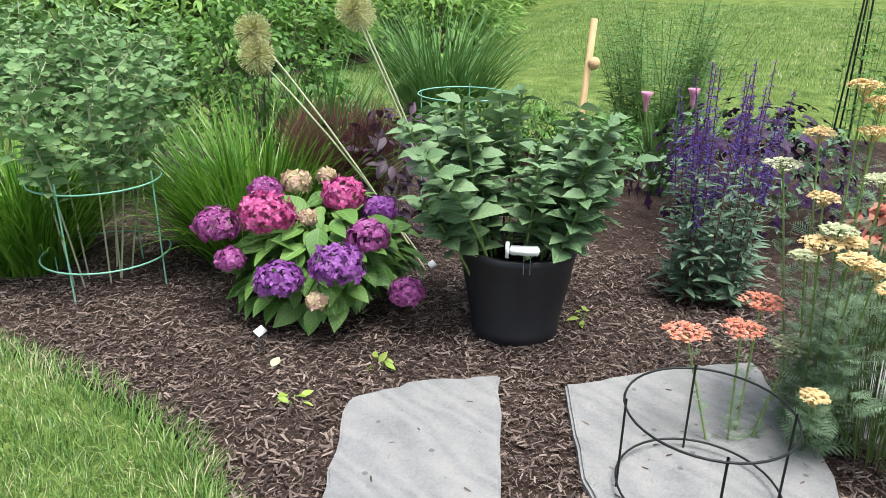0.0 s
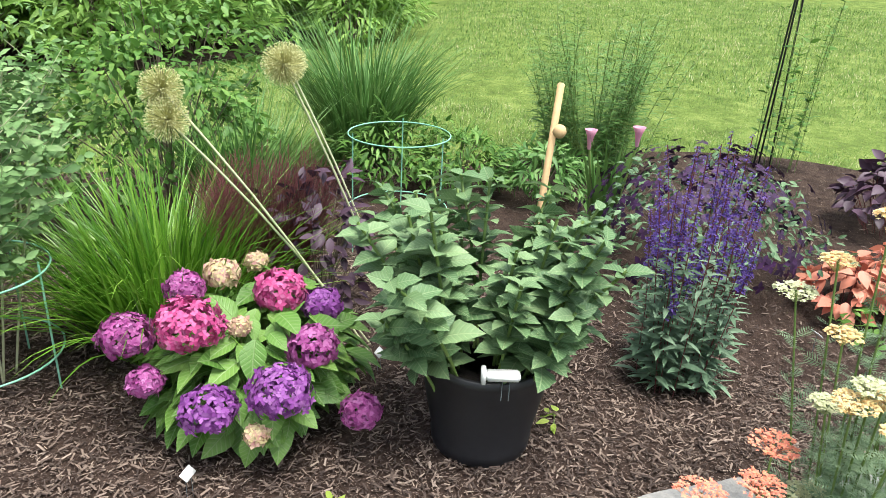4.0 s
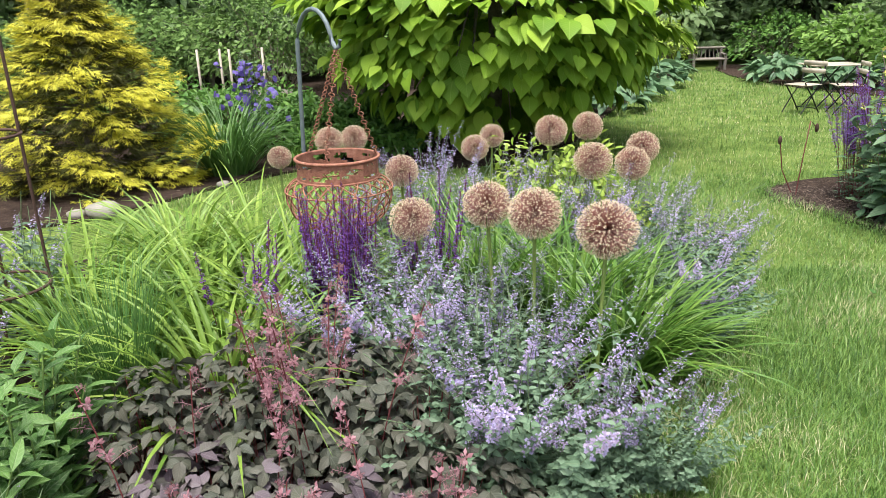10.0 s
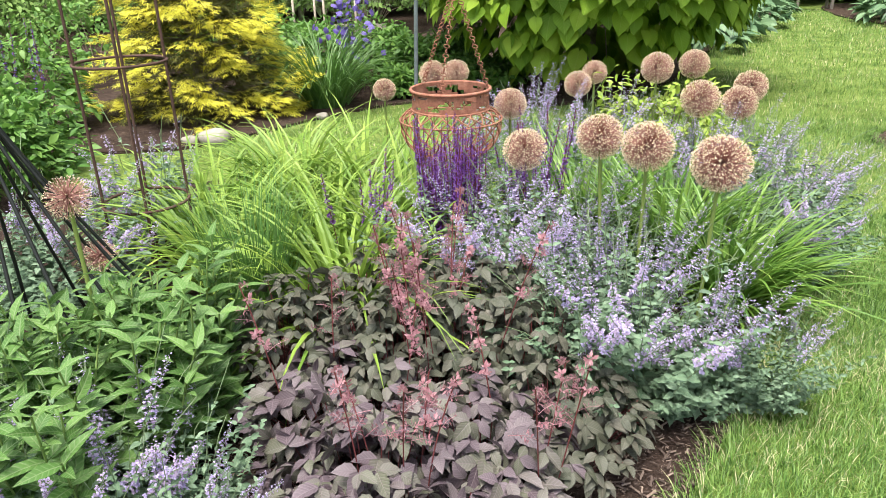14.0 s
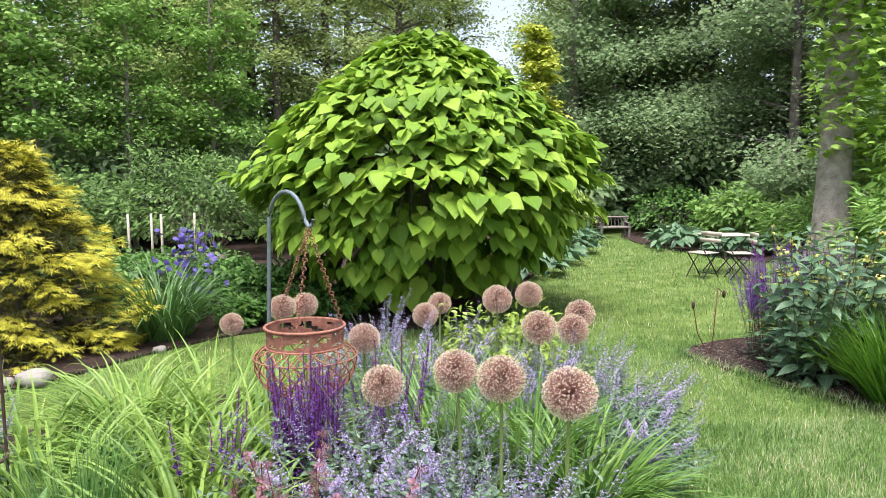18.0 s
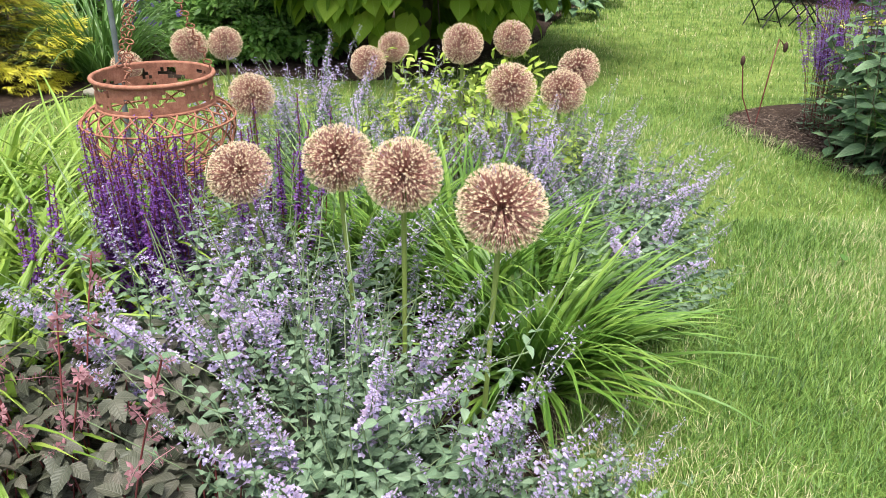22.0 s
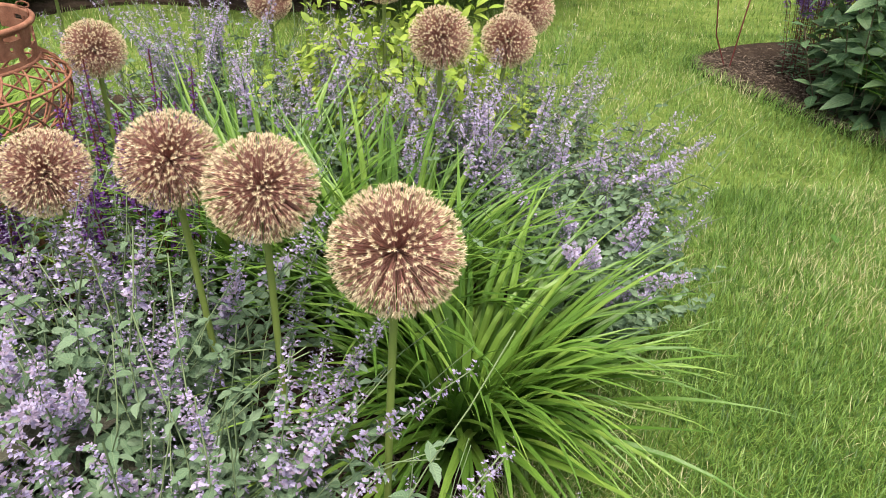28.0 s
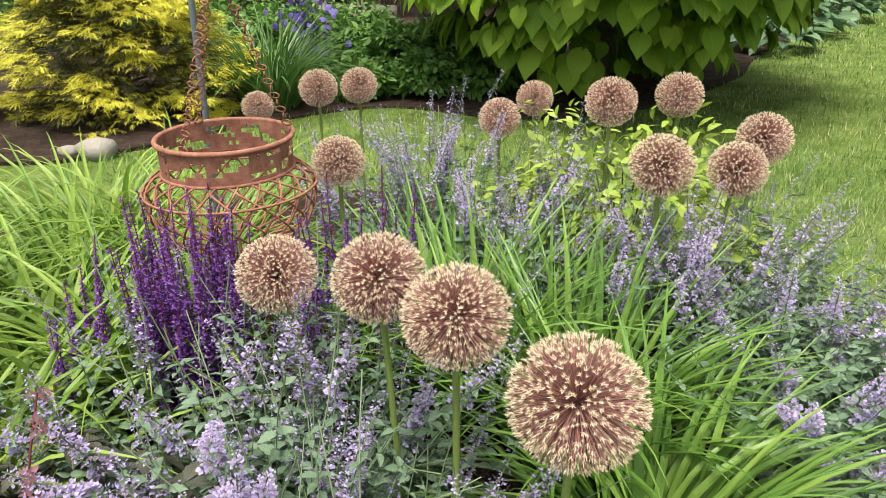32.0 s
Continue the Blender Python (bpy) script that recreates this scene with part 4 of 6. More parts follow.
# ---- left bed ----
for x, y, z, d, lean, k in ((0.515, 1.716, 0.819, 0.192, (0.02, 0.02), 0), (0.311, 1.895, 0.825, 0.182, (0.0, 0.0), 1), (0.155, 1.977, 0.837, 0.17, (-0.03, 0), 0),
                            (-0.113, 2.117, 0.749, 0.17, (-0.1, 0), 1), (0.669, 2.847, 0.801, 0.18, (0, 0), 1), (0.891, 3.026, 0.746, 0.172, (0.05, 0), 0),
                            (-0.193, 2.694, 0.806, 0.15, (0, 0), 1), (0.99, 3.24, 0.785, 0.17, (0.05, 0), 0), (0.74, 3.42, 0.87, 0.16, (0, 0), 1),
                            (0.52, 3.21, 0.885, 0.165, (0, 0), 0), (0.14, 3.4, 0.77, 0.15, (0, 0), 1), (0.24, 3.6, 0.8, 0.14, (0, 0), 0),
                            (-0.71, 3.8, 0.76, 0.17, (0, 0), 1), (-1.02, 3.83, 0.66, 0.145, (0, 0), 0), (-0.59, 3.98, 0.74, 0.17, (0, 0), 0),
                            (-1.369, 1.183, 0.85, 0.13, (0, 0), 2), (-1.83, 1.2, 0.74, 0.12, (0, 0), 2), (-1.5, 1.45, 0.55, 0.12, (0, 0), 2)):
    allium(x, y, z, d, lean, k, "loose rosy allium seed head, half shattered" if k == 2 else "round dried allium head, tan and rosy, on a green stem")

strap_clump("daylily", (0.68, 2.1), 340, 0.1, (0.42, 0.68), (0.018, 0.03), (0.05, 0.95), (1.0, 2.3), M["daylily"], "bright green arching daylily leaves beside the lawn", "daylily", 8, 1.5)
strap_clump("daylily", (0.5, 2.45), 240, 0.14, (0.5, 0.76), (0.018, 0.03), (0.05, 0.6), (0.8, 2.0), M["daylily"], "bright green arching daylily leaves below alliums", "daylily", 8, 1.5)
strap_clump("daylily", (0.16, 2.66), 240, 0.16, (0.5, 0.76), (0.018, 0.032), (0.1, 0.6), (0.8, 2.0), M["daylily"], "arching green daylily leaves among catmint", "daylily", 8, 1.5)
for x, y in ((-0.75, 1.75), (-0.95, 2.25), (-1.35, 2.1), (-0.7, 2.45), (-1.2, 2.75), (-1.7, 2.6), (-1.45, 3.2), (-0.95, 3.1)):
    strap_clump("daylily", (x, y), 140, 0.14, (0.5, 0.86), (0.021, 0.034), (0.05, 0.9), (1.3, 2.6), M["daylily_light"], "wide clump of arching light green daylily leaves", "daylily", 8, 1.5, "daylilies in the left bed")
strap_clump("ornamental_grass", (-1.1, 1.75), 300, 0.1, (0.45, 0.75), (0.004, 0.008), (0.0, 0.35), (0.2, 0.9), M["finegrass"], "upright light green ornamental grass", "grass", 6)

cm = catmint_proto(34, (0.46, 0.76), (0.0, 0.5), (0.2, 1.05))
put(cm, [(0.3, 1.42, 0, 0.95), (0.12, 1.4, 1.2, 0.8), (0.12, 1.62, 2.0, 0.95), (0.2, 1.74, 3.1, 0.85), (0.48, 1.42, 4.0, 0.62), (-0.15, 2.0, 5.0, 1.0), (-0.35, 2.02, 0.6, 0.95), (0.0, 2.12, 2.6, 0.95), (-0.05, 1.75, 3.6, 0.9)])
cm = catmint_proto(30, (0.42, 0.7), (0.1, 0.6), (0.4, 1.1))
put(cm, [(1.06, 2.45, 0, 0.85), (1.08, 2.8, 1.2, 0.95), (0.95, 3.1, 2.5, 1.0), (0.66, 1.45, 2.2, 0.6), (1.08, 2.62, 3.0, 0.9), (1.02, 2.95, 4.0, 0.95)])
cm = catmint_proto(34, (0.5, 0.78), (0.0, 0.35), (0.1, 0.7))
put(cm, [(0.55, 2.85, 3.5, 0.85), (0.35, 3.0, 4.4, 0.9), (0.0, 3.1, 5.4, 0.9), (-0.1, 3.5, 1.4, 1.0), (0.78, 2.78, 4.7, 0.8), (0.82, 2.9, 0.9, 0.9),
         (0.2, 3.2, 2.9, 0.95), (-0.2, 3.1, 0.2, 0.9)])
cm = catmint_proto(26, (0.4, 0.68), (0.0, 0.5), (0.2, 0.9))
put(cm, [(-1.05, 0.5, 0, 0.7), (-0.82, 0.54, 2.5, 0.62), (-0.98, 0.72, 4.2, 0.82), (-1.1, 0.62, 1.9, 0.85), (-1.3, 0.5, 1.0, 0.8), (-1.5, 0.62, 5.0, 0.9), (-1.7, 0.8, 3.5, 1.05), (-2.0, 1.3, 4.4, 1.05), (-2.3, 1.8, 5.4, 1.1), (-1.9, 1.9, 1.7, 1.0), (-2.0, 2.6, 0.4, 1.1)])

salvia_clump("purple_salvia", (-0.42, 2.25), 85, 0.12, (0.5, 0.72), 0.13, M["salvflower"], "dense deep purple salvia spikes in front of a rusty basket", M["catleaf"], (0.03, 0.06), 0.3, (24, 6), 0.011)
salvia_clump("purple_salvia", (-0.09, 2.44), 22, 0.13, (0.5, 0.74), 0.2, M["salvflower"], "loose dark purple salvia spikes", M["catleaf"])
salvia_clump("purple_salvia", (-0.75, 2.15), 9, 0.12, (0.45, 0.6), 0.25, M["salvflower"], "few dark purple salvia spikes among daylilies", M["catleaf"])

bush("golden_shrub", (0.6, 3.35), 0.42, 0.35, 0.7, 1500, LEAF["oval"], (0.03, 0.06), M["yellowgreen"], "low chartreuse leafy shrub among alliums", 0.05, 8)

# bronze-leaved groundcover with red plumes
TRIO = scatter(LEAF["crinkle"], np.array([[0.0, 0, 0], [-0.06, 0.04, -0.02], [-0.06, -0.04, -0.02]]), np.array([[1, 0, -0.1], [0.35, 1, -0.15], [0.35, -1, -0.15]]), np.array([0.1, 0, 1.0]), np.array([1.0, 0.8, 0.8]))
LEAF_UV[id(TRIO)] = np.tile(LEAF["crinkle"][0][:, :2], (3, 1))
for x, y, rx, ry, h, n in ((-0.2, 1.0, 0.28, 0.28, 0.28, 250), (-0.45, 0.8, 0.32, 0.3, 0.29, 250), (-0.28, 0.66, 0.24, 0.2, 0.24, 170), (-0.12, 0.83, 0.15, 0.18, 0.2, 110), (-0.6, 1.12, 0.3, 0.28, 0.3, 220), (-0.6, 0.52, 0.28, 0.24, 0.22, 190)):
    mound("bronze_perennial", (x, y), rx, ry, h, int(n * 0.85), TRIO, (0.045, 0.08), M["darkleaf"], "low mound of bronze-purple toothed leaves", M["redstem"], 0.5)
for x, y, h in ((-0.85, 1.45, 0.38), (-0.28, 1.5, 0.42), (-0.6, 1.6, 0.42), (0.0, 1.14, 0.3), (-0.05, 1.32, 0.38), (-0.5, 1.35, 0.38), (-0.15, 1.7, 0.4), (-0.4, 1.75, 0.42)):
    mound("bronze_perennial", (x, y), 0.27, 0.26, h, 200, TRIO, (0.035, 0.06), M["darkgreen"], "mound of small bronze-green toothed leaves", M["redstem"])


def plumes(name, loc, n, r, length, label):
    t = thing(name, (loc[0], loc[1], G + 0.012), label, "flower")
    P, az, L = arcs(n, r, length, (0.0, 0.2), (0.05, 0.4), 7)
    each("stem", P, 0.0018, 5, M["redstem"], t)
    for p in P:
        k = 7
        b, tn = along(p[None].repeat(k, 0), np.linspace(0.62, 0.98, k)[:, None])
        d = unit(rand_dirs(k, 0.2, 0.7))
        ln = np.linspace(0.06, 0.02, k)[:, None]
        Q = np.stack([b[:, 0], b[:, 0] + d * ln * 0.6, b[:, 0] + d * ln * [1.3, 1.3, 0.7]], 1)
        part("plume", cat([tubes(Q, np.float64(0.0009), 3), spikes_on(Q, 0.25, 6, 4, LEAF["small"], (0.008, 0.016), 0.007, 0.02)]), M["redflower"], t)


plumes("red_plume_flower", (-0.38, 0.8), 5, 0.1, (0.42, 0.58), "coral-red plumes on dark stems above bronze leaves")
plumes("red_plume_flower", (-0.06, 0.95), 4, 0.1, (0.4, 0.52), "coral-red plumes on dark stems above bronze leaves")
plumes("red_plume_flower", (-0.34, 1.36), 13, 0.15, (0.52, 0.74), "red plumes on dark stems among catmint")
plumes("red_plume_flower", (-0.6, 1.1), 3, 0.2, (0.4, 0.55), "thin red plumes on dark stems")

for x, y in ((-1.14, 0.88), (-1.25, 1.1), (-1.06, 1.14), (-1.4, 0.85), (-1.5, 1.15), (-1.2, 0.68)):
    leafy_clump("phlox", (x, y), 26, 0.15, (0.4, 0.58) if x > -1.22 else (0.26, 0.42), (0.0, 0.3), (0.1, 0.5), 11, LEAF["lance2"], (0.085, 0.14), M["phlox"], "fresh green phlox with pointed paired leaves", None, True, 0.15, (-0.45, 0.35))


def obelisk(name, loc, h, r, legs, mat, label, knob=0.03, rings=(), leg_r=0.005, off=0.0):
    t = thing(name, (loc[0], loc[1], G - 0.02), label, "trellis")
    for i in range(legs):
        a = i * 2 * np.pi / legs + 0.3
        s = np.linspace(0, 1, 8)[:, None]
        rad = r * (1 - s) ** 1.25 + 0.016
        part("leg", wire(np.concatenate([rad * math.cos(a) + off * (1 - s), rad * math.sin(a), s * h], 1), leg_r, 6), mat, t)
    part("collar", revolve([(0.019, h - 0.09), (0.026, h - 0.085), (0.024, h), (0.012, h + 0.012)], 16), mat, t)
    if knob:
        part("knob", moved(ball(knob), (0, 0, h + knob)), mat, t)
    for z, q in rings:
        part("ring", ring(q, z, leg_r), mat, t)


obelisk("obelisk_trellis", (-1.72, 1.3), 1.08, 0.36, 10, M["blackmetal"], "black wire obelisk trellis with a round knob in the bed", 0.04, (), 0.006, 0.28)


def ring_support(loc, h, r, legs, mat, label, zr, wire_r=0.004, name="plant_support"):
    t = thing(name, (loc[0], loc[1], G - 0.02), label, "plant support")
    for i in range(legs):
        a = i * 2 * np.pi / legs + 0.5
        part("leg", wire([(r * math.cos(a), r * math.sin(a), 0), (r * math.cos(a), r * math.sin(a), h)], wire_r, 6), mat, t)
    for z in zr:
        part("ring", ring(r + wire_r, z, wire_r), mat, t)
    return t


ring_support((-1.72, 2.15), 1.35, 0.17, 4, M["darkrust"], "rusty round plant support with two hoops", (0.42, 1.0), 0.006)

# rusty hanging basket on a shepherd's hook


def rusty_basket(loc):
    t = thing("rusty_basket", (loc[0], loc[1], G), "rusty pierced metal basket with a bulging wire body", "basket")
    rim, z1 = 0.17, loc[2] - G
    part("rim", ring(rim + 0.004, z1, 0.007, 8, 48), M["rust"], t)
    part("rim", ring(rim + 0.001, z1 - 0.085, 0.0045, 8, 48), M["rust"], t)
    rows = []
    n, m = 110, 7
    for j in range(m):
        for i in range(n):
            scroll = math.sin(i * 0.57 + 1.9 * math.sin(j * 1.1)) + math.sin(i * 0.21 - j * 1.3) + rng.uniform(-0.7, 0.7)
            if scroll < 0.4 or j in (0, m - 1):
                a0, a1 = i * 2 * np.pi / n, (i + 1) * 2 * np.pi / n
                za, zb = z1 - 0.083 + j * 0.0117, z1 - 0.083 + (j + 1) * 0.0117
                c4 = ((a0, za), (a1, za), (a1, zb), (a0, zb))
                rows.append((np.array([[q * math.cos(a), q * math.sin(a), z] for q in (rim, rim - 0.003) for a, z in c4]),
                             np.array([[0, 1, 2, 3], [7, 6, 5, 4], [0, 3, 7, 4], [1, 5, 6, 2], [3, 2, 6, 7], [0, 4, 5, 1]])))
    part("pierced_band", cat(rows), M["rust"], t, smooth=False)
    s = np.linspace(0, 1, 16)
    prof = np.interp(s, [0, 0.1, 0.25, 0.45, 0.65, 0.85, 1.0], [rim, 0.197, 0.224, 0.222, 0.2, 0.15, 0.08])
    zz = z1 - 0.085 - np.interp(s, [0, 0.1, 0.25, 0.65, 0.85, 1.0], [0.0, 0.012, 0.04, 0.15, 0.2, 0.215])
    wires = []
    for i in range(40):
        a = i * 2 * np.pi / 40 + s * (1.3 if i % 2 else -0.8)
        wires.append(np.stack([prof * np.cos(a), prof * np.sin(a), zz], 1))
    each("wire", np.array(wires), 0.003, 5, M["rust"], t)
    for z, q in ((0.13, 0.227),):
        part("hoop", ring(q, z1 - z, 0.0032, 6, 44), M["rust"], t)
    part("foot_ring", ring(0.12, 0.012, 0.006, 6, 32), M["rust"], t)
    for i in range(6):
        a = i * 1.0472
        part("foot", wire([(0.12 * math.cos(a), 0.12 * math.sin(a), 0.012), (0.05 * math.cos(a), 0.05 * math.sin(a), (z1 - 0.3) * 0.6), (0.075 * math.cos(a), 0.075 * math.sin(a), z1 - 0.3)], 0.005, 6), M["rust"], t)
    return t


BX, BY, BZ = -0.45, 2.56, 0.9
rusty_basket((BX, BY, BZ))
hook = thing("shepherds_hook", (-0.67, 2.8, G - 0.03), "grey steel shepherd's hook holding rusty chains", "plant hook")
HX = [(0, 0, 0), (0.01, 0, 0.4), (0.03, -0.01, 0.8), (0.045, -0.02, 1.2)]
an = np.linspace(np.pi, 0.2, 12)
HX += [(0.14 + 0.095 * math.cos(a), -0.02 - 0.21 * (math.cos(a) + 1) / 2, 1.25 + 0.17 * math.sin(a)) for a in an]
HX += [(0.236, -0.233, 1.29), (0.247, -0.24, 1.265), (0.262, -0.246, 1.275), (0.268, -0.25, 1.3)]
part("pole", wire(HX, 0.0095, 8), M["greymetal"], hook)
chain = thing("hanging_chain", (-0.423, 2.558, G + 1.235), "rusty chains hanging from the hook to the basket's rim", "chain")
for az in (0.4, 2.5, 4.6):
    n = 24
    for i in range(n):
        f = (i + 0.5) / n
        T = ring(0.0125, 0, 0.0022, 4, 10, 0.55)
        m = np.array(Euler((1.57, 0.25, az + (i % 2) * 1.57)).to_matrix())
        part("link", (T[0] @ m.T + np.array([(BX + 0.423 + 0.17 * math.cos(az)) * f, (BY - 2.558 + 0.17 * math.sin(az)) * f, -0.435 * f]), T[1]), M["rust"], chain)

# weeping tree with large heart-shaped leaves


def weeping_tree(loc, n=9000):
    t = thing("weeping_tree", (loc[0], loc[1], G), "broad weeping tree with layered lime-green heart-shaped leaves", "tree")
    zs, rs = [0.1, 0.3, 0.6, 0.9, 1.2, 1.45, 1.75, 2.0, 2.25, 2.5, 2.72, 2.88], [0.7, 0.98, 1.38, 1.66, 1.84, 1.9, 1.74, 1.47, 1.16, 0.84, 0.52, 0.12]
    k = 520
    cz = 0.12 + 2.62 * rng.uniform(0, 1, k) ** 0.6
    ca = np.arange(k) * 2.39996 + rng.normal(0, 0.2, k)
    cr = np.interp(cz, zs, rs) * (1 + 0.05 * np.sin(ca * 5 + cz * 2)) * rng.uniform(0.86, 1.04, k)
    g = rng.integers(0, k, n)
    f = rng.uniform(0, 1, n) ** 1.4
    a = ca[g] + rng.normal(0, 0.13, n) * (1 - 0.4 * f) / np.maximum(cr[g] / 1.6, 0.35)
    r = np.maximum(cr[g] - 0.5 * f * np.clip(cr[g], 0.2, 1), 0.02)
    z = cz[g] + 0.14 * f + rng.normal(0, 0.03, n)
    p = np.stack([r * np.cos(a), r * np.sin(a), z], 1)
    out = np.stack([np.cos(a), np.sin(a), 0 * a], 1)
    steep = np.interp(z, [0.2, 0.9, 1.4, 2.9], [2.0, 1.1, 0.5, 0.12])
    d = unit(out - UP * (steep * rng.uniform(0.6, 1.25, n))[:, None] + rng.normal(0, 0.28, (n, 3)))
    up = unit(UP + out * np.interp(z, [0.2, 1.2, 2.9], [1.4, 0.8, 0.45])[:, None] + rng.normal(0, 0.3, (n, 3)))
    part("leaves", scatter(LEAF["heart"], p, d, up, rng.uniform(0.1, 0.195, n) * np.interp(z, [0, 2, 3], [1.05, 1.0, 0.85])), M["heart"], t, leaf=LEAF["heart"])
    s = np.linspace(0, 1, 8)
    line = np.stack([0.05 * np.sin(s * 5), 0.04 * np.cos(s * 4), s * 2.7], 1)
    part("trunk", tubes(line[None], (0.09 * (1 - 0.7 * s))[None], 10), M["bark"], t)
    k = 60
    b, _ = along(line[None].repeat(k, 0), rng.uniform(0.5, 0.98, (k, 1)))
    b = b[:, 0]
    az = rng.uniform(0, 2 * np.pi, k)
    zz = rng.uniform(0.4, 2.6, k)
    e = np.stack([np.interp(zz, zs, rs) * 0.85 * np.cos(az), np.interp(zz, zs, rs) * 0.85 * np.sin(az), zz], 1)
    mid = (b + e) / 2 + UP * 0.3
    part("limbs", tubes(np.stack([b, mid, e], 1), np.array([[0.022, 0.014, 0.005]]).repeat(k, 0), 5), M["bark"], t)


weeping_tree((0.38, 7.15))

# golden conifer


def golden_conifer(loc, h, r, n):
    t = thing("golden_conifer", (loc[0], loc[1], G), "golden-yellow conifer with drooping feathery sprays", "conifer")
    st = leaf_shape(0.13, 0.4, 0.05, 0.2, 2)
    d = [[1, 0, 0]] + [[0.75, s * q, 0.05] for q in (0.45, 0.75, 1.0) for s in (-1, 1)]
    o = [[0, 0, 0]] + [[x, 0, 0] for x in (0.55, 0.3, 0.08) for s in (-1, 1)]
    spray = scatter(st, np.array(o, float), np.array(d, float), UP, np.array([1, 0.5, 0.5, 0.55, 0.55, 0.5, 0.5]))
    # inner sprays: the dark tone paints in the shade of the gaps
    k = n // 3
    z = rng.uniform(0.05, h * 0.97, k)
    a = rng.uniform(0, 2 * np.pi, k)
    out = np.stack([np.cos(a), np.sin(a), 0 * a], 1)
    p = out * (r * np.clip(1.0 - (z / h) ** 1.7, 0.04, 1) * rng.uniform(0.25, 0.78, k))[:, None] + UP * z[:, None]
    part("inner_sprays", scatter(spray, p, unit(out + rng.normal(0, 0.5, (k, 3))), unit(UP + rng.normal(0, 0.4, (k, 3))), rng.uniform(0.09, 0.16, k)), M["goldshade"], t)
    c = 170
    z = h * (np.arange(c) + 0.5) / c
    z = np.clip(np.where(z > 0.97 * h, 0.97 * h, z) + rng.uniform(-0.04, 0.04, c), 0.02, h)
    a = np.arange(c) * 2.4 + rng.normal(0, 0.3, c)
    rad = r * np.clip(1.04 - (z / h) ** 1.7, 0.05, 1) * rng.uniform(0.66, 1.14, c)
    m = n // c
    out = np.repeat(np.stack([np.cos(a), np.sin(a), 0 * a], 1), m, 0)
    side = np.stack([-out[:, 1], out[:, 0], 0 * out[:, 0]], 1)
    f, g = rng.uniform(-0.24, 0.05, c * m), rng.normal(0, 0.06, c * m)
    p = out * (np.repeat(rad, m) + f)[:, None] + side * (g * (1 - f * 4))[:, None] + UP * (np.repeat(z, m) - f * 0.12 + rng.normal(0, 0.014, c * m) - 0.5 * np.abs(g))[:, None]
    dd = unit(out + side * (g * 8)[:, None] + UP * rng.normal(-0.05, 0.25, (c * m, 1)))
    part("sprays", scatter(spray, p, dd, unit(UP + rng.normal(0, 0.22, (c * m, 3))), rng.uniform(0.05, 0.115, c * m)), M["gold"], t)
    s = np.linspace(0, 1, 6)
    part("trunk", tubes(np.stack([0 * s, 0 * s, s * h * 0.95], 1)[None], (0.07 * (1 - 0.85 * s))[None], 8), M["bark"], t)
    k = 70
    z = rng.uniform(0.15, h * 0.9, k)
    a = rng.uniform(0, 2 * np.pi, k)
    e = np.stack([np.cos(a), np.sin(a), 0 * a], 1) * (r * np.clip(1 - (z / h) ** 1.7, 0.05, 1) * 0.8)[:, None] + UP * z[:, None]
    b = np.stack([0 * z, 0 * z, z * 0.85], 1)
    part("limbs", tubes(np.stack([b, (b + e) / 2, e], 1), np.array([[0.014, 0.009, 0.003]]).repeat(k, 0), 4), M["bark"], t)


golden_conifer((-3.15, 5.75), 1.75, 0.98, 10500)
strap_clump("daylily", (-2.05, 6.0), 300, 0.2, (0.65, 1.05), (0.016, 0.027), (0.05, 0.8), (1.1, 2.6), M["lily_dark"], "large dark green clump of arching strap leaves in mulch", "daylily", 8, 1.5)
strap_clump("daylily", (-1.55, 6.3), 90, 0.1, (0.25, 0.4), (0.006, 0.01), (0.05, 0.5), (0.5, 1.3), M["daylily"], "small clump of grassy leaves at the lawn edge", "daylily", 6)
cl, _ = leafy_clump("clematis", (-1.95, 6.7), 16, 0.1, (0.85, 1.05), (0.0, 0.15), (0.0, 0.3), 12, LEAF["oval"], (0.04, 0.07), M["shrubdark"], "clematis climbing a post, with purple-blue flowers")
k = 90
cp = np.stack([rng.normal(-0.02, 0.13, k), rng.normal(-0.12, 0.07, k), rng.uniform(0.3, 0.95, k)], 1)
part("petals", scatter(cat([FLORET, scatter((FLORET[0], FLORET[1]), np.zeros((1, 3)), np.array([[1, 1, 0.0]]), UP, 0.95)]), cp, rand_dirs(k), unit(np.array([0.1, -1, 0.5]) + rng.normal(0, 0.35, (k, 3))), rng.uniform(0.045, 0.085, k)), M["clematis"], cl, "purple-blue open flowers")
for x, y, rr in ((-2.55, 4.62, 0.11), (-1.95, 5.5, 0.05), (-2.75, 4.6, 0.06)):
    tagged(part("rock", moved(ball(rr, rough=0.25, squash=(1.2, 1, 0.7)), (x, y, G + rr * 0.4)), M["rock"]), "pale rounded fieldstone edging the bed", "rock")
for i, (x, y) in enumerate(((-3.75, 10.3), (-3.45, 10.4), (-3.25, 10.2), (-2.85, 10.5))):
    tagged(part("garden_stake", moved(box(0.03, 0.03, 0.95, 0.004), (x, y, G + 0.45)), M["slat"]), "pale wooden stake in the vegetable plot", "stake", "stakes in the vegetable plot")
tagged(part("raised_bed", moved(box(1.5, 0.8, 0.3, 0.02), (-3.2, 10.4, G + 0.14)), M["greywood"]), "low weathered raised planting bed", "planter")
terra = thing("terracotta_pot", (-2.66, 2.0, G), "terracotta pot with a trailing plant", "pot")
part("body", revolve([(0.0, 0.0), (0.11, 0.0), (0.16, 0.33), (0.175, 0.34), (0.175, 0.4), (0.155, 0.4), (0.15, 0.34), (0.0, 0.33)], 30), M["terracotta"], terra)
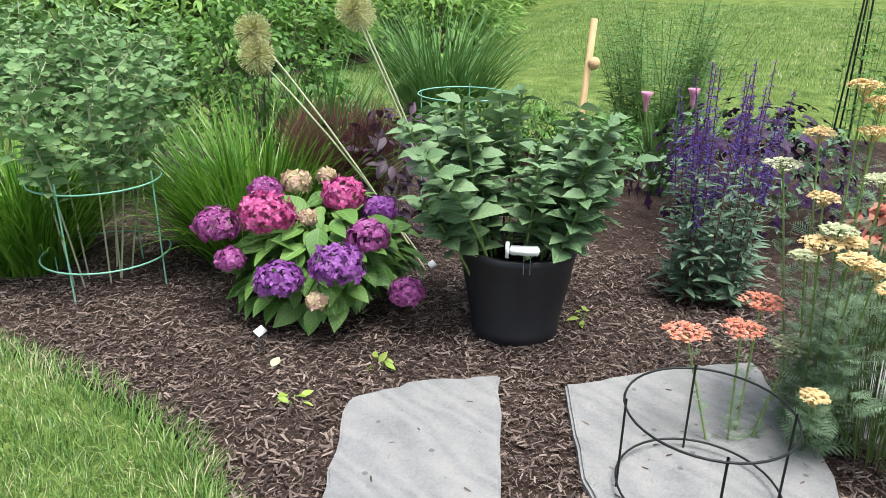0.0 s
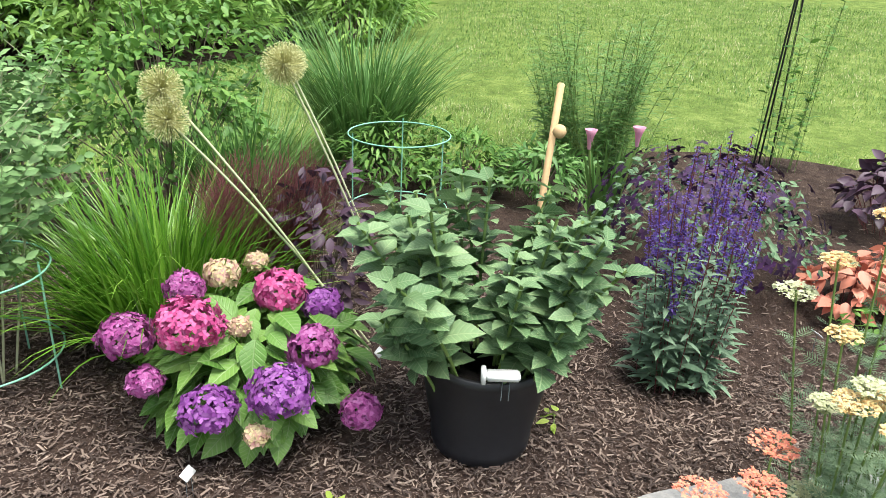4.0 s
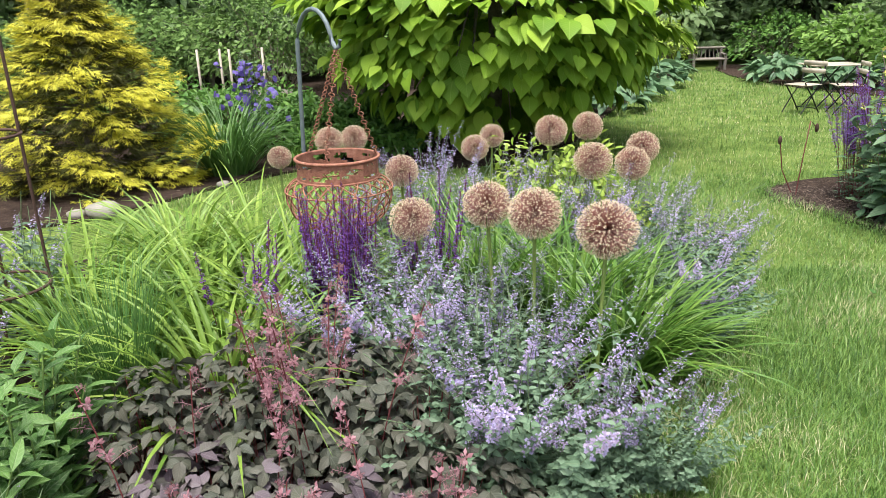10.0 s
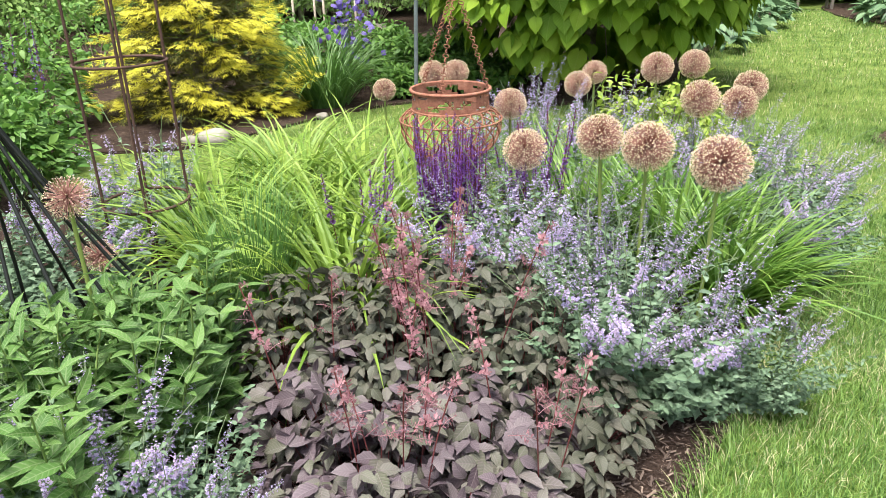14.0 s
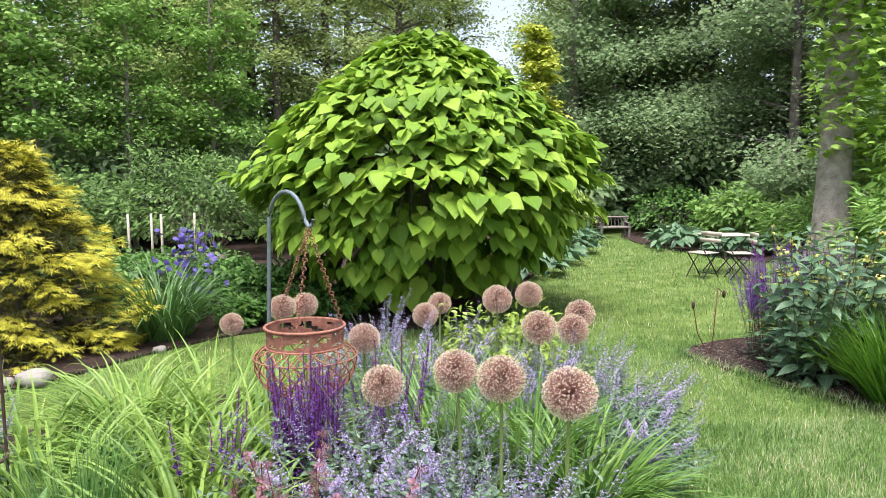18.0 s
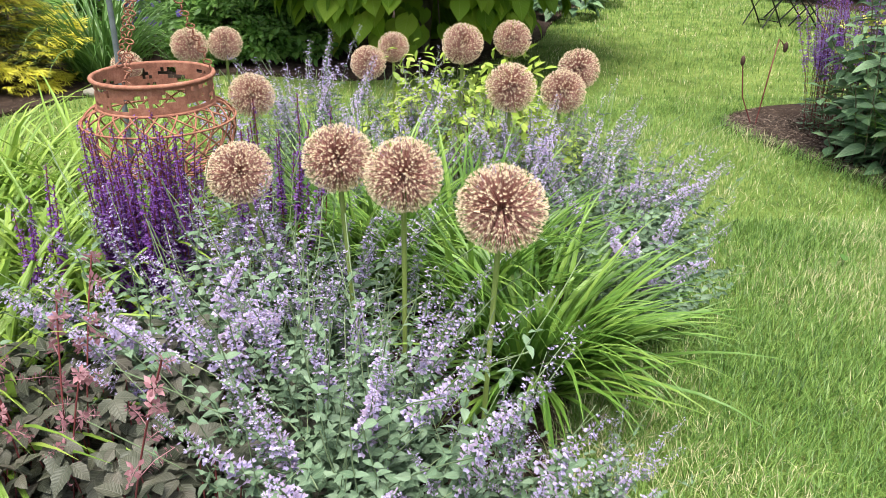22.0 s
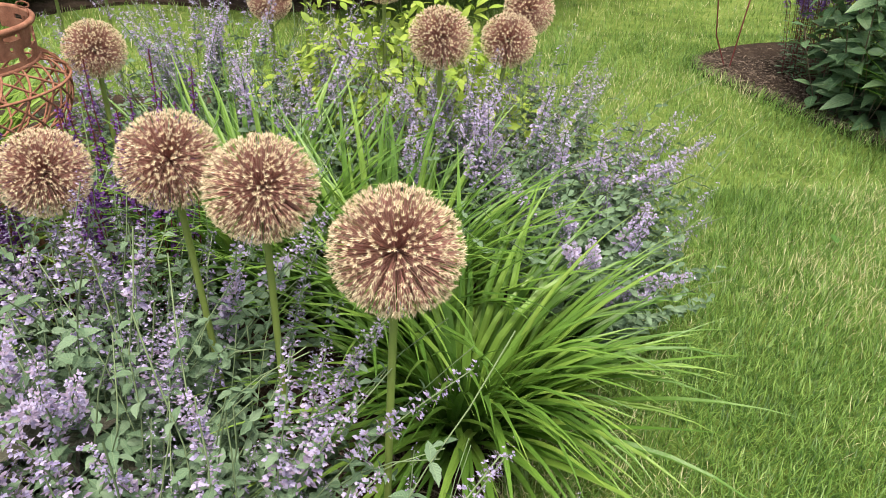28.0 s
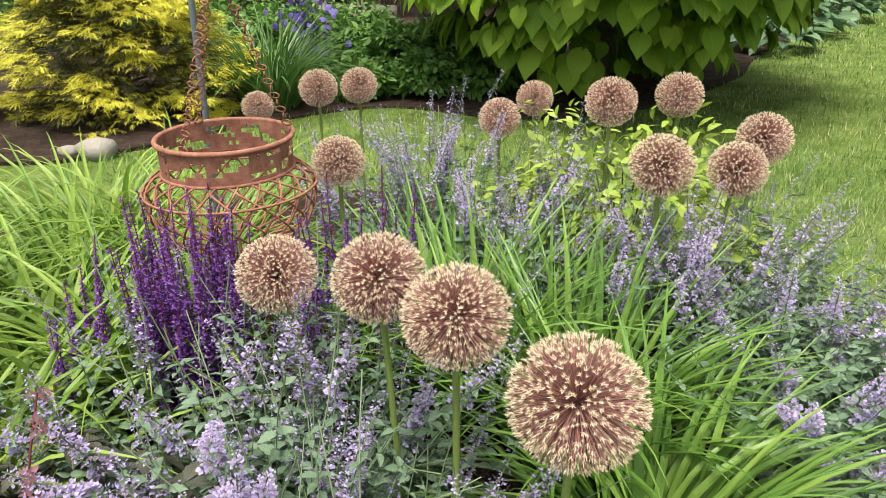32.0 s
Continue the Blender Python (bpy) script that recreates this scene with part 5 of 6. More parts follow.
bush("potted_plant", (-2.66, 2.0), 0.2, 0.2, 0.66, 260, LEAF["small"], (0.03, 0.06), M["baptisia"], "small grey-green plant in a terracotta pot", 0.36, 5)

# shrubs and perennials behind the left bed
bp = [(-4.3, 4.9, 0.55, 0.5, 0.75), (-4.9, 3.9, 0.7, 0.6, 1.0), (-3.6, 3.7, 0.4, 0.4, 0.6), (-3.2, 3.2, 0.35, 0.3, 0.6)]
for x, y, rx, ry, h in bp:
    bush("perennial_bush", (x, y), rx, ry, h, 1500, LEAF["oval"], (0.05, 0.09), M["shrub"], "bushy mid-green perennial in the border", 0.03, 8)
salvia_clump("tall_blue_spikes", (-3.6, 3.9), 12, 0.25, (0.8, 1.15), 0.15, M["bluesalv"], "tall blue flower spikes in the border", M["shrub"])
for x, y, rx, ry, h in ((-2.6, 8.1, 0.7, 0.5, 0.6), (-1.2, 7.6, 0.5, 0.4, 0.45), (-0.6, 6.8, 0.35, 0.3, 0.3), (-3.6, 7.9, 0.9, 0.6, 0.75), (-5.2, 7.4, 1.0, 0.8, 1.0), (-1.0, 6.6, 0.25, 0.2, 0.3), (-1.35, 7.05, 0.35, 0.3, 0.5), (-1.75, 7.5, 0.4, 0.35, 0.6), (-0.95, 7.35, 0.35, 0.3, 0.55), (-2.45, 7.1, 0.45, 0.35, 0.6), (-1.45, 6.45, 0.2, 0.18, 0.25)):
    bush("perennial_bush", (x, y), rx, ry, h, 1300, LEAF["oval"], (0.05, 0.1), M["shrub"], "low green perennial in the back border", 0.03, 6)
for x, y, rx, ry, h in ((-3.2, 12.6, 1.7, 1.2, 2.0), (-6.0, 12.2, 1.6, 1.2, 1.7), (-9, 11, 1.8, 1.5, 2.0), (-1.2, 14, 1.5, 1.2, 1.6), (-7.5, 8.6, 1.2, 1.0, 1.4), (1.0, 13.0, 1.1, 0.9, 1.0)):
    bush("understory_shrub", (x, y), rx, ry, h, 5200, LEAF["oval"], (0.06, 0.12), M["under"], "rounded green shrub at the edge of the wood", 0.1, 10, inner=0.5)
for x, y, s in ((2.1, 9.6, 0.45), (2.7, 11.0, 0.5), (3.4, 12.6, 0.55), (4.0, 14.0, 0.5), (5.75, 12.9, 0.55), (6.3, 11.6, 0.5), (6.1, 13.6, 0.5)):
    mound("hosta", (x, y), s, s, 0.42, 150, LEAF["oval"], (0.16, 0.28), M["shrubdark"], "blue-green hosta with broad leaves at the lawn edge")

# ---- seating ----


def folding_chair(loc, turn):
    t = thing("folding_chair", (loc[0], loc[1], G), "folding bistro chair with wooden slats and black frame", "chair", "chairs at the table")
    t.rotation_euler = (0, 0, turn)
    t.scale = (0.8, 0.8, 0.78)
    for sx in (-0.19, 0.19):
        part("leg", wire([(sx, 0.2, 0), (sx, 0.02, 0.24), (sx, -0.16, 0.45), (sx, -0.2, 0.5)], 0.011, 6), M["blackmetal"], t)
        part("leg", wire([(sx * 0.93, -0.2, 0), (sx * 0.93, -0.02, 0.24), (sx * 0.93, 0.19, 0.47), (sx * 0.93, 0.25, 0.82)], 0.011, 6), M["blackmetal"], t)
    for i in range(5):
        part("seat_slat", moved(box(0.42, 0.062, 0.014, 0.004), (0, -0.16 + i * 0.078, 0.455)), M["slat"], t)
    for z, y in ((0.66, 0.225), (0.78, 0.25)):
        part("back_slat", moved(box(0.42, 0.014, 0.075, 0.004), (0, y - 0.015, z)), M["slat"], t)
    part("stretcher", wire([(-0.19, 0.15, 0.07), (0.19, 0.15, 0.07)], 0.008, 6), M["blackmetal"], t)


folding_chair((4.43, 9.05), radians(-62))
folding_chair((4.9, 8.9), radians(-100))
tb = thing("bistro_table", (4.98, 9.5, G), "small folding bistro table with slatted wooden top", "table")
tb.scale = (0.8, 0.8, 0.78)
for i in range(8):
    part("top_slat", moved(box(0.82, 0.07, 0.02, 0.005), (0, -0.28 + i * 0.08, 0.715)), M["slat"], tb)
for sy in (-0.24, 0.24):
    part("leg", wire([(-0.3, sy, 0), (0.3, sy, 0.7)], 0.012, 6), M["blackmetal"], tb)
    part("leg", wire([(0.3, sy * 0.9, 0), (-0.3, sy * 0.9, 0.7)], 0.012, 6), M["blackmetal"], tb)

bn = thing("rustic_bench", (5.35, 15.6, G), "rustic grey log bench in front of shrubs", "bench")
bn.scale = (0.75, 0.75, 0.55)
for sx in (-0.44, 0.44):
    for sy, h in ((-0.2, 0.62), (0.2, 0.85)):
        part("leg", wire([(sx, sy, 0), (sx, sy, h)], 0.045, 8), M["greywood"], bn)
    part("arm", wire([(sx, -0.25, 0.6), (sx, 0.25, 0.62)], 0.035, 8), M["greywood"], bn)
for i in range(4):
    part("seat_slat", wire([(-0.49, -0.2 + i * 0.12, 0.42), (0.49, -0.2 + i * 0.12, 0.42)], 0.045, 8), M["greywood"], bn)
part("top_rail", wire([(-0.54, 0.2, 0.83), (0.54, 0.2, 0.83)], 0.045, 8), M["greywood"], bn)
for i in range(7):
    part("back_stick", wire([(-0.37 + i * 0.123, 0.2, 0.45), (-0.31 + i * 0.104, 0.2, 0.82)], 0.016, 6), M["greywood"], bn)
bush("golden_shrub", (4.3, 15.9), 0.7, 0.6, 1.1, 1500, LEAF["oval"], (0.06, 0.11), M["yellowgreen"], "yellow-green shrub beside the bench", 0.05, 8)
bush("understory_shrub", (6.9, 15.8), 0.9, 0.8, 1.1, 1500, LEAF["oval"], (0.07, 0.12), M["shrub"], "rounded green shrub beside the bench", 0.05, 8)
bush("understory_shrub", (7.2, 13.4), 0.8, 0.8, 1.1, 1500, LEAF["oval"], (0.1, 0.16), M["wood3"], "light green shrub behind the chairs", 0.05, 8)

# ---- right bed ----
for x, y, n, r, L in ((3.15, 3.5, 760, 0.2, (0.5, 0.8)), (3.55, 3.1, 820, 0.22, (0.5, 0.8)), (3.74, 2.83, 320, 0.1, (0.4, 0.7)), (4.3, 2.28, 640, 0.16, (0.45, 0.72)),
                      (4.95, 1.62, 780, 0.2, (0.5, 0.82)), (4.35, 2.5, 160, 0.08, (0.4, 0.6))):
    strap_clump("grass_tuft", (x, y), int(n * 1.15), r, L, (0.011, 0.019), (0.0, 0.85), (0.35, 1.75), M["tuft"], "dense tuft of glossy deep green strappy leaves", "grass", 7, 1.5, "strappy tufts in the right bed")


def baptisia(loc, n, r, length, lean, label, k=12):
    t, P = leafy_clump("baptisia", loc, n, r, length, (0.0, 0.2), (0.1, lean), 9, LEAF["oval"], (0.05, 0.08), M["baptisia"], label, M["palestem"], True, 0.5, (0.0, 0.6), 0.004)
    m = len(P)
    b, tn = along(P, rng.uniform(0.52, 1.0, (m, k)))
    b = b.reshape(-1, 3)
    d = unit(rand_dirs(len(b), 0.0, 0.8))
    L = rng.uniform(0.12, 0.26, len(b))
    Q = np.stack([b, b + d * (L * 0.5)[:, None], b + d * L[:, None] + UP * 0.03], 1)
    part("twigs", tubes(Q, np.float64(0.0015), 3), M["palestem"], t)
    part("twig_leaves", leaves_on(Q, 0.1, 1.0, 5, LEAF["oval"], (0.042, 0.072), (0.0, 0.6)), M["baptisia"], t)


baptisia((4.4, 1.92), 8, 0.14, (0.75, 0.98), 0.38, "blue-green false indigo in a green wire ring")
baptisia((4.12, 2.75), 9, 0.12, (0.65, 0.9), 0.4, "blue-green false indigo with pale bare stems")
baptisia((4.55, 3.5), 20, 0.3, (0.75, 1.05), 0.6, "tall blue-green false indigo behind the tufts")
baptisia((4.95, 2.9), 14, 0.25, (0.7, 0.95), 0.6, "bushy blue-green false indigo")
ring_support((4.42, 1.88), 0.5, 0.235, 4, M["greenwire"], "pale green wire ring support round a plant", (0.16, 0.46), 0.0035)
bush("rose_bush", (5.75, 2.5), 0.55, 0.5, 1.15, 2600, LEAF["oval"], (0.035, 0.065), M["shrub"], "leafy green rose bush", 0.1, 14)
bush("rose_bush", (5.3, 3.2), 0.5, 0.45, 1.05, 1800, LEAF["oval"], (0.03, 0.055), M["baptisia"], "dull green bushy shrub in the bed", 0.1, 14)
bush("dark_perennial", (4.1, 3.25), 0.2, 0.2, 0.55, 260, LEAF["tooth"], (0.05, 0.09), M["smokeleaf"], "dark purple leaved perennial between tufts", 0.05, 5)

# shrub with small yellow flowers and the salvia at the tip of the bed
t_, P_ = leafy_clump("yellow_flowered_shrub", (3.0, 4.12), 40, 0.3, (0.7, 1.12), (0.0, 0.35), (0.1, 0.7), 11, LEAF["pointed"], (0.11, 0.18), M["shrubdark"], "dark green bush honeysuckle with small yellow flowers", M["woodstem"], True, 0.03, (0.2, 1.0), 0.003)
ft, _ = along(P_, np.array([[0.98, 0.8]]).repeat(len(P_), 0))
ft = np.repeat(ft.reshape(-1, 3), 4, 0) + rng.normal(0, 0.014, (len(P_) * 8, 3))
part("flowers", scatter(FLORET, ft, rand_dirs(len(ft)), unit(rand_dirs(len(ft), 0.1, 1)), rng.uniform(0.026, 0.042, len(ft))), M["yellowfl"], t_, "small yellow flowers")
for x, y in ((3.45, 4.3), (3.95, 3.95)):
    leafy_clump("yellow_flowered_shrub", (x, y), 26, 0.3, (0.7, 1.12), (0.0, 0.35), (0.1, 0.7), 9, LEAF["pointed"], (0.12, 0.19), M["shrubdark"], "dark green bush honeysuckle in the bed's middle", M["woodstem"], True, 0.15, (0.1, 0.8), 0.003)
leafy_clump("yellow_flowered_shrub", (2.8, 4.12), 18, 0.16, (0.35, 0.6), (0.1, 0.5), (0.3, 0.9), 7, LEAF["oval"], (0.08, 0.13), M["shrubdark"], "dark green honeysuckle leaning over the lawn edge", M["woodstem"], True, 0.15, (0.1, 0.8), 0.003)
leafy_clump("yellow_flowered_shrub", (3.5, 3.75), 22, 0.25, (0.55, 0.9), (0.0, 0.35), (0.1, 0.7), 8, LEAF["oval"], (0.1, 0.165), M["shrubdark"], "dark green leafy shrub beside a stake", M["woodstem"], True, 0.15, (0.1, 0.8), 0.003)
leafy_clump("leafy_perennial", (3.74, 3.06), 16, 0.08, (0.78, 1.02), (0.0, 0.2), (0.1, 0.4), 9, LEAF["pointed"], (0.1, 0.16), M["shrubdark"], "dark green leafy perennial round the stake", M["stem"], True, 0.62, (0.2, 0.9), 0.003)
salvia_clump("purple_salvia", (2.93, 4.62), 84, 0.2, (0.6, 0.92), 0.36, M["tipsalv"], "purple salvia spikes with bare lower stems at the bed's tip", M["catleaf"], (0.03, 0.055), 0.5, (20, 6), 0.013, 8)
salvia_clump("purple_salvia", (3.35, 4.75), 34, 0.2, (0.7, 0.98), 0.3, M["tipsalv"], "purple salvia spikes behind the shrub", M["catleaf"], (0.03, 0.055), 0.5, (20, 6), 0.013, 8)
w = thing("dry_stalk", (2.52, 4.8, G), "bent dry seed stalks at the bed's tip", "plant")
for q in ([(0, 0, 0), (0.02, 0, 0.3), (0.05, 0.02, 0.55), (0.1, 0.02, 0.5)], [(-0.02, 0, 0), (-0.12, 0, 0.2), (-0.16, 0, 0.42)]):
    part("stalk", wire(q, 0.004, 5), M["redstem"], w)
    part("seed_head", moved(ball(0.018, squash=(0.8, 0.8, 1.8)), q[-1]), M["darkrust"], w)


def stake(loc, h, label, knob=False, lean=0.0):
    t = thing("garden_stake", (loc[0], loc[1], G - 0.04), label, "stake")
    t.rotation_euler = (lean, lean * 0.6, 0.2)
    part("pole", moved(box(0.022, 0.022, h, 0.003), (0, 0, h / 2)), M["stake"], t)
    if knob:
        part("knob", moved(ball(0.025), (0, -0.02, h - 0.16)), M["stake"], t)


stake((3.74, 3.02), 1.08, "light pine stake standing in the bed")
t = thing("pink_rose", (4.3, 2.5, G), "pink double bloom on a thin stem", "flower")
part("stem", wire([(0, 0, 0), (0.01, 0, 0.5), (-0.02, 0, 0.92)], 0.004, 5), M["redstem"], t)
n = 40
d = rand_dirs(n)
part("bloom", scatter(LEAF["petal"], np.array([-0.02, 0, 0.94]) + d * 0.016, unit(d + UP * 0.4), unit(rand_dirs(n)), rng.uniform(0.03, 0.048, n)), M["pinkpetal"], t)
ob_ = thing("rusty_obelisk", (4.22, 2.82, G - 0.03), "rusty obelisk with round ball finials above the leaves", "trellis")
for x, y, h in ((-0.14, -0.03, 1.17), (-0.08, 0.12, 1.2), (0.06, -0.22, 1.17), (0.12, -0.1, 1.2)):
    part("post", wire([(x, y, 0), (x, y, h)], 0.005, 6), M["darkrust"], ob_)
    part("ball", moved(ball(0.023), (x, y, h + 0.02)), M["darkrust"], ob_)
for z in (0.5, 0.95):
    part("hoop", ring(0.17, z, 0.005), M["darkrust"], ob_)

# leaning seed-head alliums
SEED = allium_meshes(0.14, 420, M["seedped"], M["seedflo"], 0.0009)
for base, top in (((5.3, 0.95), (4.96, 1.55, 1.07)), ((5.35, 0.98), (4.93, 1.5, 0.98)), ((5.55, 1.0), (5.23, 1.27, 1.15)), ((5.6, 1.02), (5.4, 1.4, 1.12))):
    t = thing("allium_seed_head", (base[0], base[1], G), "yellow-green spent allium head on a long leaning stem", "flower", "leaning seed heads")
    v = np.array([top[0] - base[0], top[1] - base[1], top[2] - G])
    s = np.linspace(0, 1, 6)[:, None]
    part("stem", tubes((v * s + np.array([0, 0, 0.04]) * np.sin(np.pi * s))[None], np.float64(0.0042), 6), M["palestem"], t)
    hd = new("seed_head", SEED[1])
    hd.parent, hd.location = t, v
    pd = tagged(new("pedicel_burst", SEED[0]), kind="stuff")
    pd.parent = hd

# hydrangea


def hydrangea(loc):
    t = thing("hydrangea", (loc[0], loc[1], G + 0.01), "hydrangea with magenta, pink and purple mophead flowers", "shrub")
    n = 460
    d = rand_dirs(n, -0.3, 1.0)
    p = d * np.array([0.3, 0.3, 0.27]) * rng.uniform(0.6, 1.0, n)[:, None] + UP * 0.16
    p[:, 2] = np.maximum(p[:, 2], 0.05)
    part("leaves", scatter(LEAF["tooth"], p, unit(d * [1, 1, 0.2] - UP * 0.3 + rng.normal(0, 0.3, (n, 3))), unit(UP * 0.6 + d + rng.normal(0, 0.2, (n, 3))), rng.uniform(0.07, 0.13, n)), M["hydleaf"], t, leaf=LEAF["tooth"])
    e = p[:40]
    each("stem", np.stack([e * [0.1, 0.1, 0], e * [0.5, 0.5, 0.5], e], 1), 0.004, 5, M["stem"], t)
    return t


HYX, HYY = 4.82, 1.06
HY = hydrangea((HYX, HYY))


def mophead(loc, r, mat, label, count=130):
    d = rand_dirs(count, -0.45, 1.0)
    p = np.array(loc) + d * np.array([r, r, r * 0.82]) * rng.uniform(0.78, 1.06, count)[:, None]
    side = unit(np.cross(d, rand_dirs(count)))
    part("flower_head", scatter(FLORET, p, side, unit(d + rng.normal(0, 0.42, (count, 3))), rng.uniform(0.026, 0.042, count)), mat, HY, label)


# ---- pot with dahlia ----
PT = (5.07, 0.38)
pot = thing("plant_pot", (PT[0], PT[1], G + 0.012), "large black plastic pot standing on mulch", "pot")
part("body", revolve([(0.0, 0.0), (0.14, 0.0), (0.152, 0.012), (0.157, 0.05), (0.154, 0.057), (0.182, 0.21), (0.194, 0.3), (0.2, 0.312), (0.2, 0.332), (0.19, 0.336), (0.182, 0.32), (0.17, 0.28)], 56), M["blackplastic"], pot)
part("soil", revolve([(0.0, 0.3), (0.178, 0.29)], 40), M["soil"], pot)
lbx = thing("plant_label", (4.872, 0.24, G + 0.405), "white plastic label box with wire legs on the pot's rim", "plant label")
lbx.rotation_euler = (0, 0, radians(-59))
part("box", box(0.09, 0.035, 0.022, 0.004), M["white"], lbx)
part("tag", moved(box(0.012, 0.03, 0.045, 0.002), (-0.052, 0, 0.0)), M["white"], lbx)
for x in (0.0, 0.02):
    part("wire", wire([(x, 0, -0.01), (x, 0, -0.08)], 0.0015, 4), M["greymetal"], lbx)
t, P = leafy_clump("dahlia", PT, 46, 0.09, (0.54, 0.86), (0.0, 0.35), (0.1, 0.92), 12, LEAF["crinkle"], (0.065, 0.12), M["dahlia"], "leafy green dahlia growing from the black pot", M["stem"], True, 0.64, (0.0, 0.5), 0.005)
stake((5.62, 0.5), 1.08, "pine stake with a round knob behind the pot", True, 0.05)
ring_support((6.2, 1.42), 0.64, 0.24, 3, M["greenwire"], "green wire plant cage behind the pot", (0.25, 0.62), 0.0035)

# flagstones


def flagstone(pts, label):
    bm = bmesh.new()
    rough = []
    for (xa, ya), (xb, yb) in zip(pts, pts[1:] + pts[:1]):
        for i in range(7):
            k = 0.0 if i == 0 else 0.0045
            rough.append((xa + (xb - xa) * i / 7 + rng.normal(0, k), ya + (yb - ya) * i / 7 + rng.normal(0, k)))
    f = bm.faces.new([bm.verts.new((x, y, G + 0.012)) for x, y in rough])
    up = bmesh.ops.extrude_face_region(bm, geom=[f])
    bmesh.ops.translate(bm, vec=(0, 0, 0.035), verts=[v for v in up["geom"] if isinstance(v, bmesh.types.BMVert)])
    bmesh.ops.recalc_face_normals(bm, faces=bm.faces[:])
    bmesh.ops.bevel(bm, geom=bm.edges[:], offset=0.007, segments=2, affect='EDGES')
    me = bpy.data.meshes.new("flagstone")
    bm.to_mesh(me)
    bm.free()
    me.materials.append(M["stone"])
    tagged(new("flagstone", me), "irregular grey flagstone with lichen, set in mulch", "stone", "stepping stones")


flagstone([(4.36, 0.49), (4.55, 0.4), (4.735, 0.22), (4.32, -0.05), (3.9, -0.3), (3.72, -0.05), (4.0, 0.24)], "a")
flagstone([(4.81, 0.04), (5.1, -0.17), (5.3, -0.37), (4.98, -0.62), (4.5, -0.85), (4.2, -0.5), (4.45, -0.2)], "b")
flagstone([(5.35, -0.5), (5.62, -0.72), (5.5, -1.1), (5.0, -1.15), (5.05, -0.72)], "c")

# smoke bush, grasses, salvia and petunias
sm = bush("smoke_bush", (5.42, 1.28), 0.22, 0.2, 0.6, 260, LEAF["oval"], (0.05, 0.08), M["smokeleaf"], "plum-purple smoke bush with hazy plumes", 0.05, 8)
P, az, L = arcs(2600, 0.12, (0.22, 0.55), (0.0, 0.35), (0.1, 0.7), 4)
P += np.cumsum(rng.normal(0, 0.012, P.shape), 1)
part("threads", moved(tubes(P, np.float64(0.0009), 3), (-0.07, 0.2, 0.1)), M["smoke"], sm, "fine dark red haze")
strap_clump("ornamental_grass", (7.3, 2.4), 520, 0.2, (0.8, 1.3), (0.014, 0.022), (0.0, 0.5), (0.6, 1.7), M["finegrass"], "arching green ornamental grass at the bed's back", "grass", 7)
strap_clump("ornamental_grass", (5.75, 2.0), 240, 0.14, (0.6, 0.95), (0.013, 0.02), (0.0, 0.4), (0.3, 1.3), M["finegrass"], "broad-bladed grass behind the tuft", "grass", 7)
salvia_clump("blue_salvia", (5.8, -0.06), 32, 0.17, (0.5, 0.92), 0.25, M["bluesalv"], "tall violet-blue salvia with grey-green leaves", M["catleaf"], (0.055, 0.1), 0.62, (14, 7), 0.013, 16)
bush("perennial_bush", (7.2, 1.6), 0.3, 0.3, 0.4, 700, LEAF["lance"], (0.05, 0.1), M["shrub"], "low green leafy perennial behind the wire cage", 0.03, 6)
bush("perennial_bush", (7.35, 1.1), 0.28, 0.28, 0.35, 700, LEAF["lance"], (0.05, 0.1), M["finegrass"], "low green perennial behind the pot", 0.03, 6)
bush("perennial_bush", (7.0, 2.0), 0.35, 0.3, 0.45, 700, LEAF["lance"], (0.05, 0.1), M["shrub"], "low green leafy perennial in the bed", 0.03, 6)
pp = bush("petunia", (6.85, 0.1), 0.6, 0.5, 0.52, 1100, LEAF["oval"], (0.03, 0.05), M["shrubdark"], "mound of near-black purple petunias", 0.05, 6)
n = 350
d = rand_dirs(n, -0.1, 1)
part("petals", scatter(FLORET, UP * 0.17 + d * [0.64, 0.54, 0.42] * rng.uniform(0.85, 1.12, (n, 1)), unit(np.cross(d, rand_dirs(n))), d, rng.uniform(0.05, 0.08, n)), M["petunia"], pp, "near-black purple trumpet flowers")
t, P = leafy_clump("feathery_shrub", (8.2, 1.1), 64, 0.34, (0.7, 1.1), (0.0, 0.3), (0.1, 0.6), 40, leaf_shape(0.08, 0.4, 0.05, 0.3, 2), (0.1, 0.17), M["finegrass"], "soft feathery green perennial with needle-like leaves", M["stem"], True, 0.1)
cal = thing("calla_lily", (7.0, 0.62, G), "pink calla lilies with upright green leaves", "flower")
for x, y, h in ((-0.06, 0.1, 0.5), (0.04, -0.12, 0.53)):
    part("stem", wire([(x * 0.3, y * 0.3, 0), (x, y, h)], 0.007, 6), M["stem"], cal)
    part("bloom", moved(revolve([(0.008, 0), (0.013, 0.04), (0.02, 0.075), (0.034, 0.105), (0.03, 0.104), (0.017, 0.075), (0.005, 0.015)], 16), (x, y, h - 0.01)), M["pinkpetal"], cal)
P, az, L = arcs(16, 0.05, (0.4, 0.66), (0.0, 0.2), (0.1, 0.45), 5)
part("leaves", ribbons(P, az, rng.uniform(0.04, 0.075, 16)), M["phlox"], cal)
obelisk("wire_obelisk", (9.1, 0.05), 1.8, 0.05, 3, M["blackmetal"], "tall black wire obelisk with a climbing plant", 0, (), 0.007)
leafy_clump("climber", (9.1, -0.05), 10, 0.2, (0.9, 1.35), (0.0, 0.1), (0.0, 0.2), 12, LEAF["oval"], (0.05, 0.09), M["shrub"], "slim climber on the black obelisk")
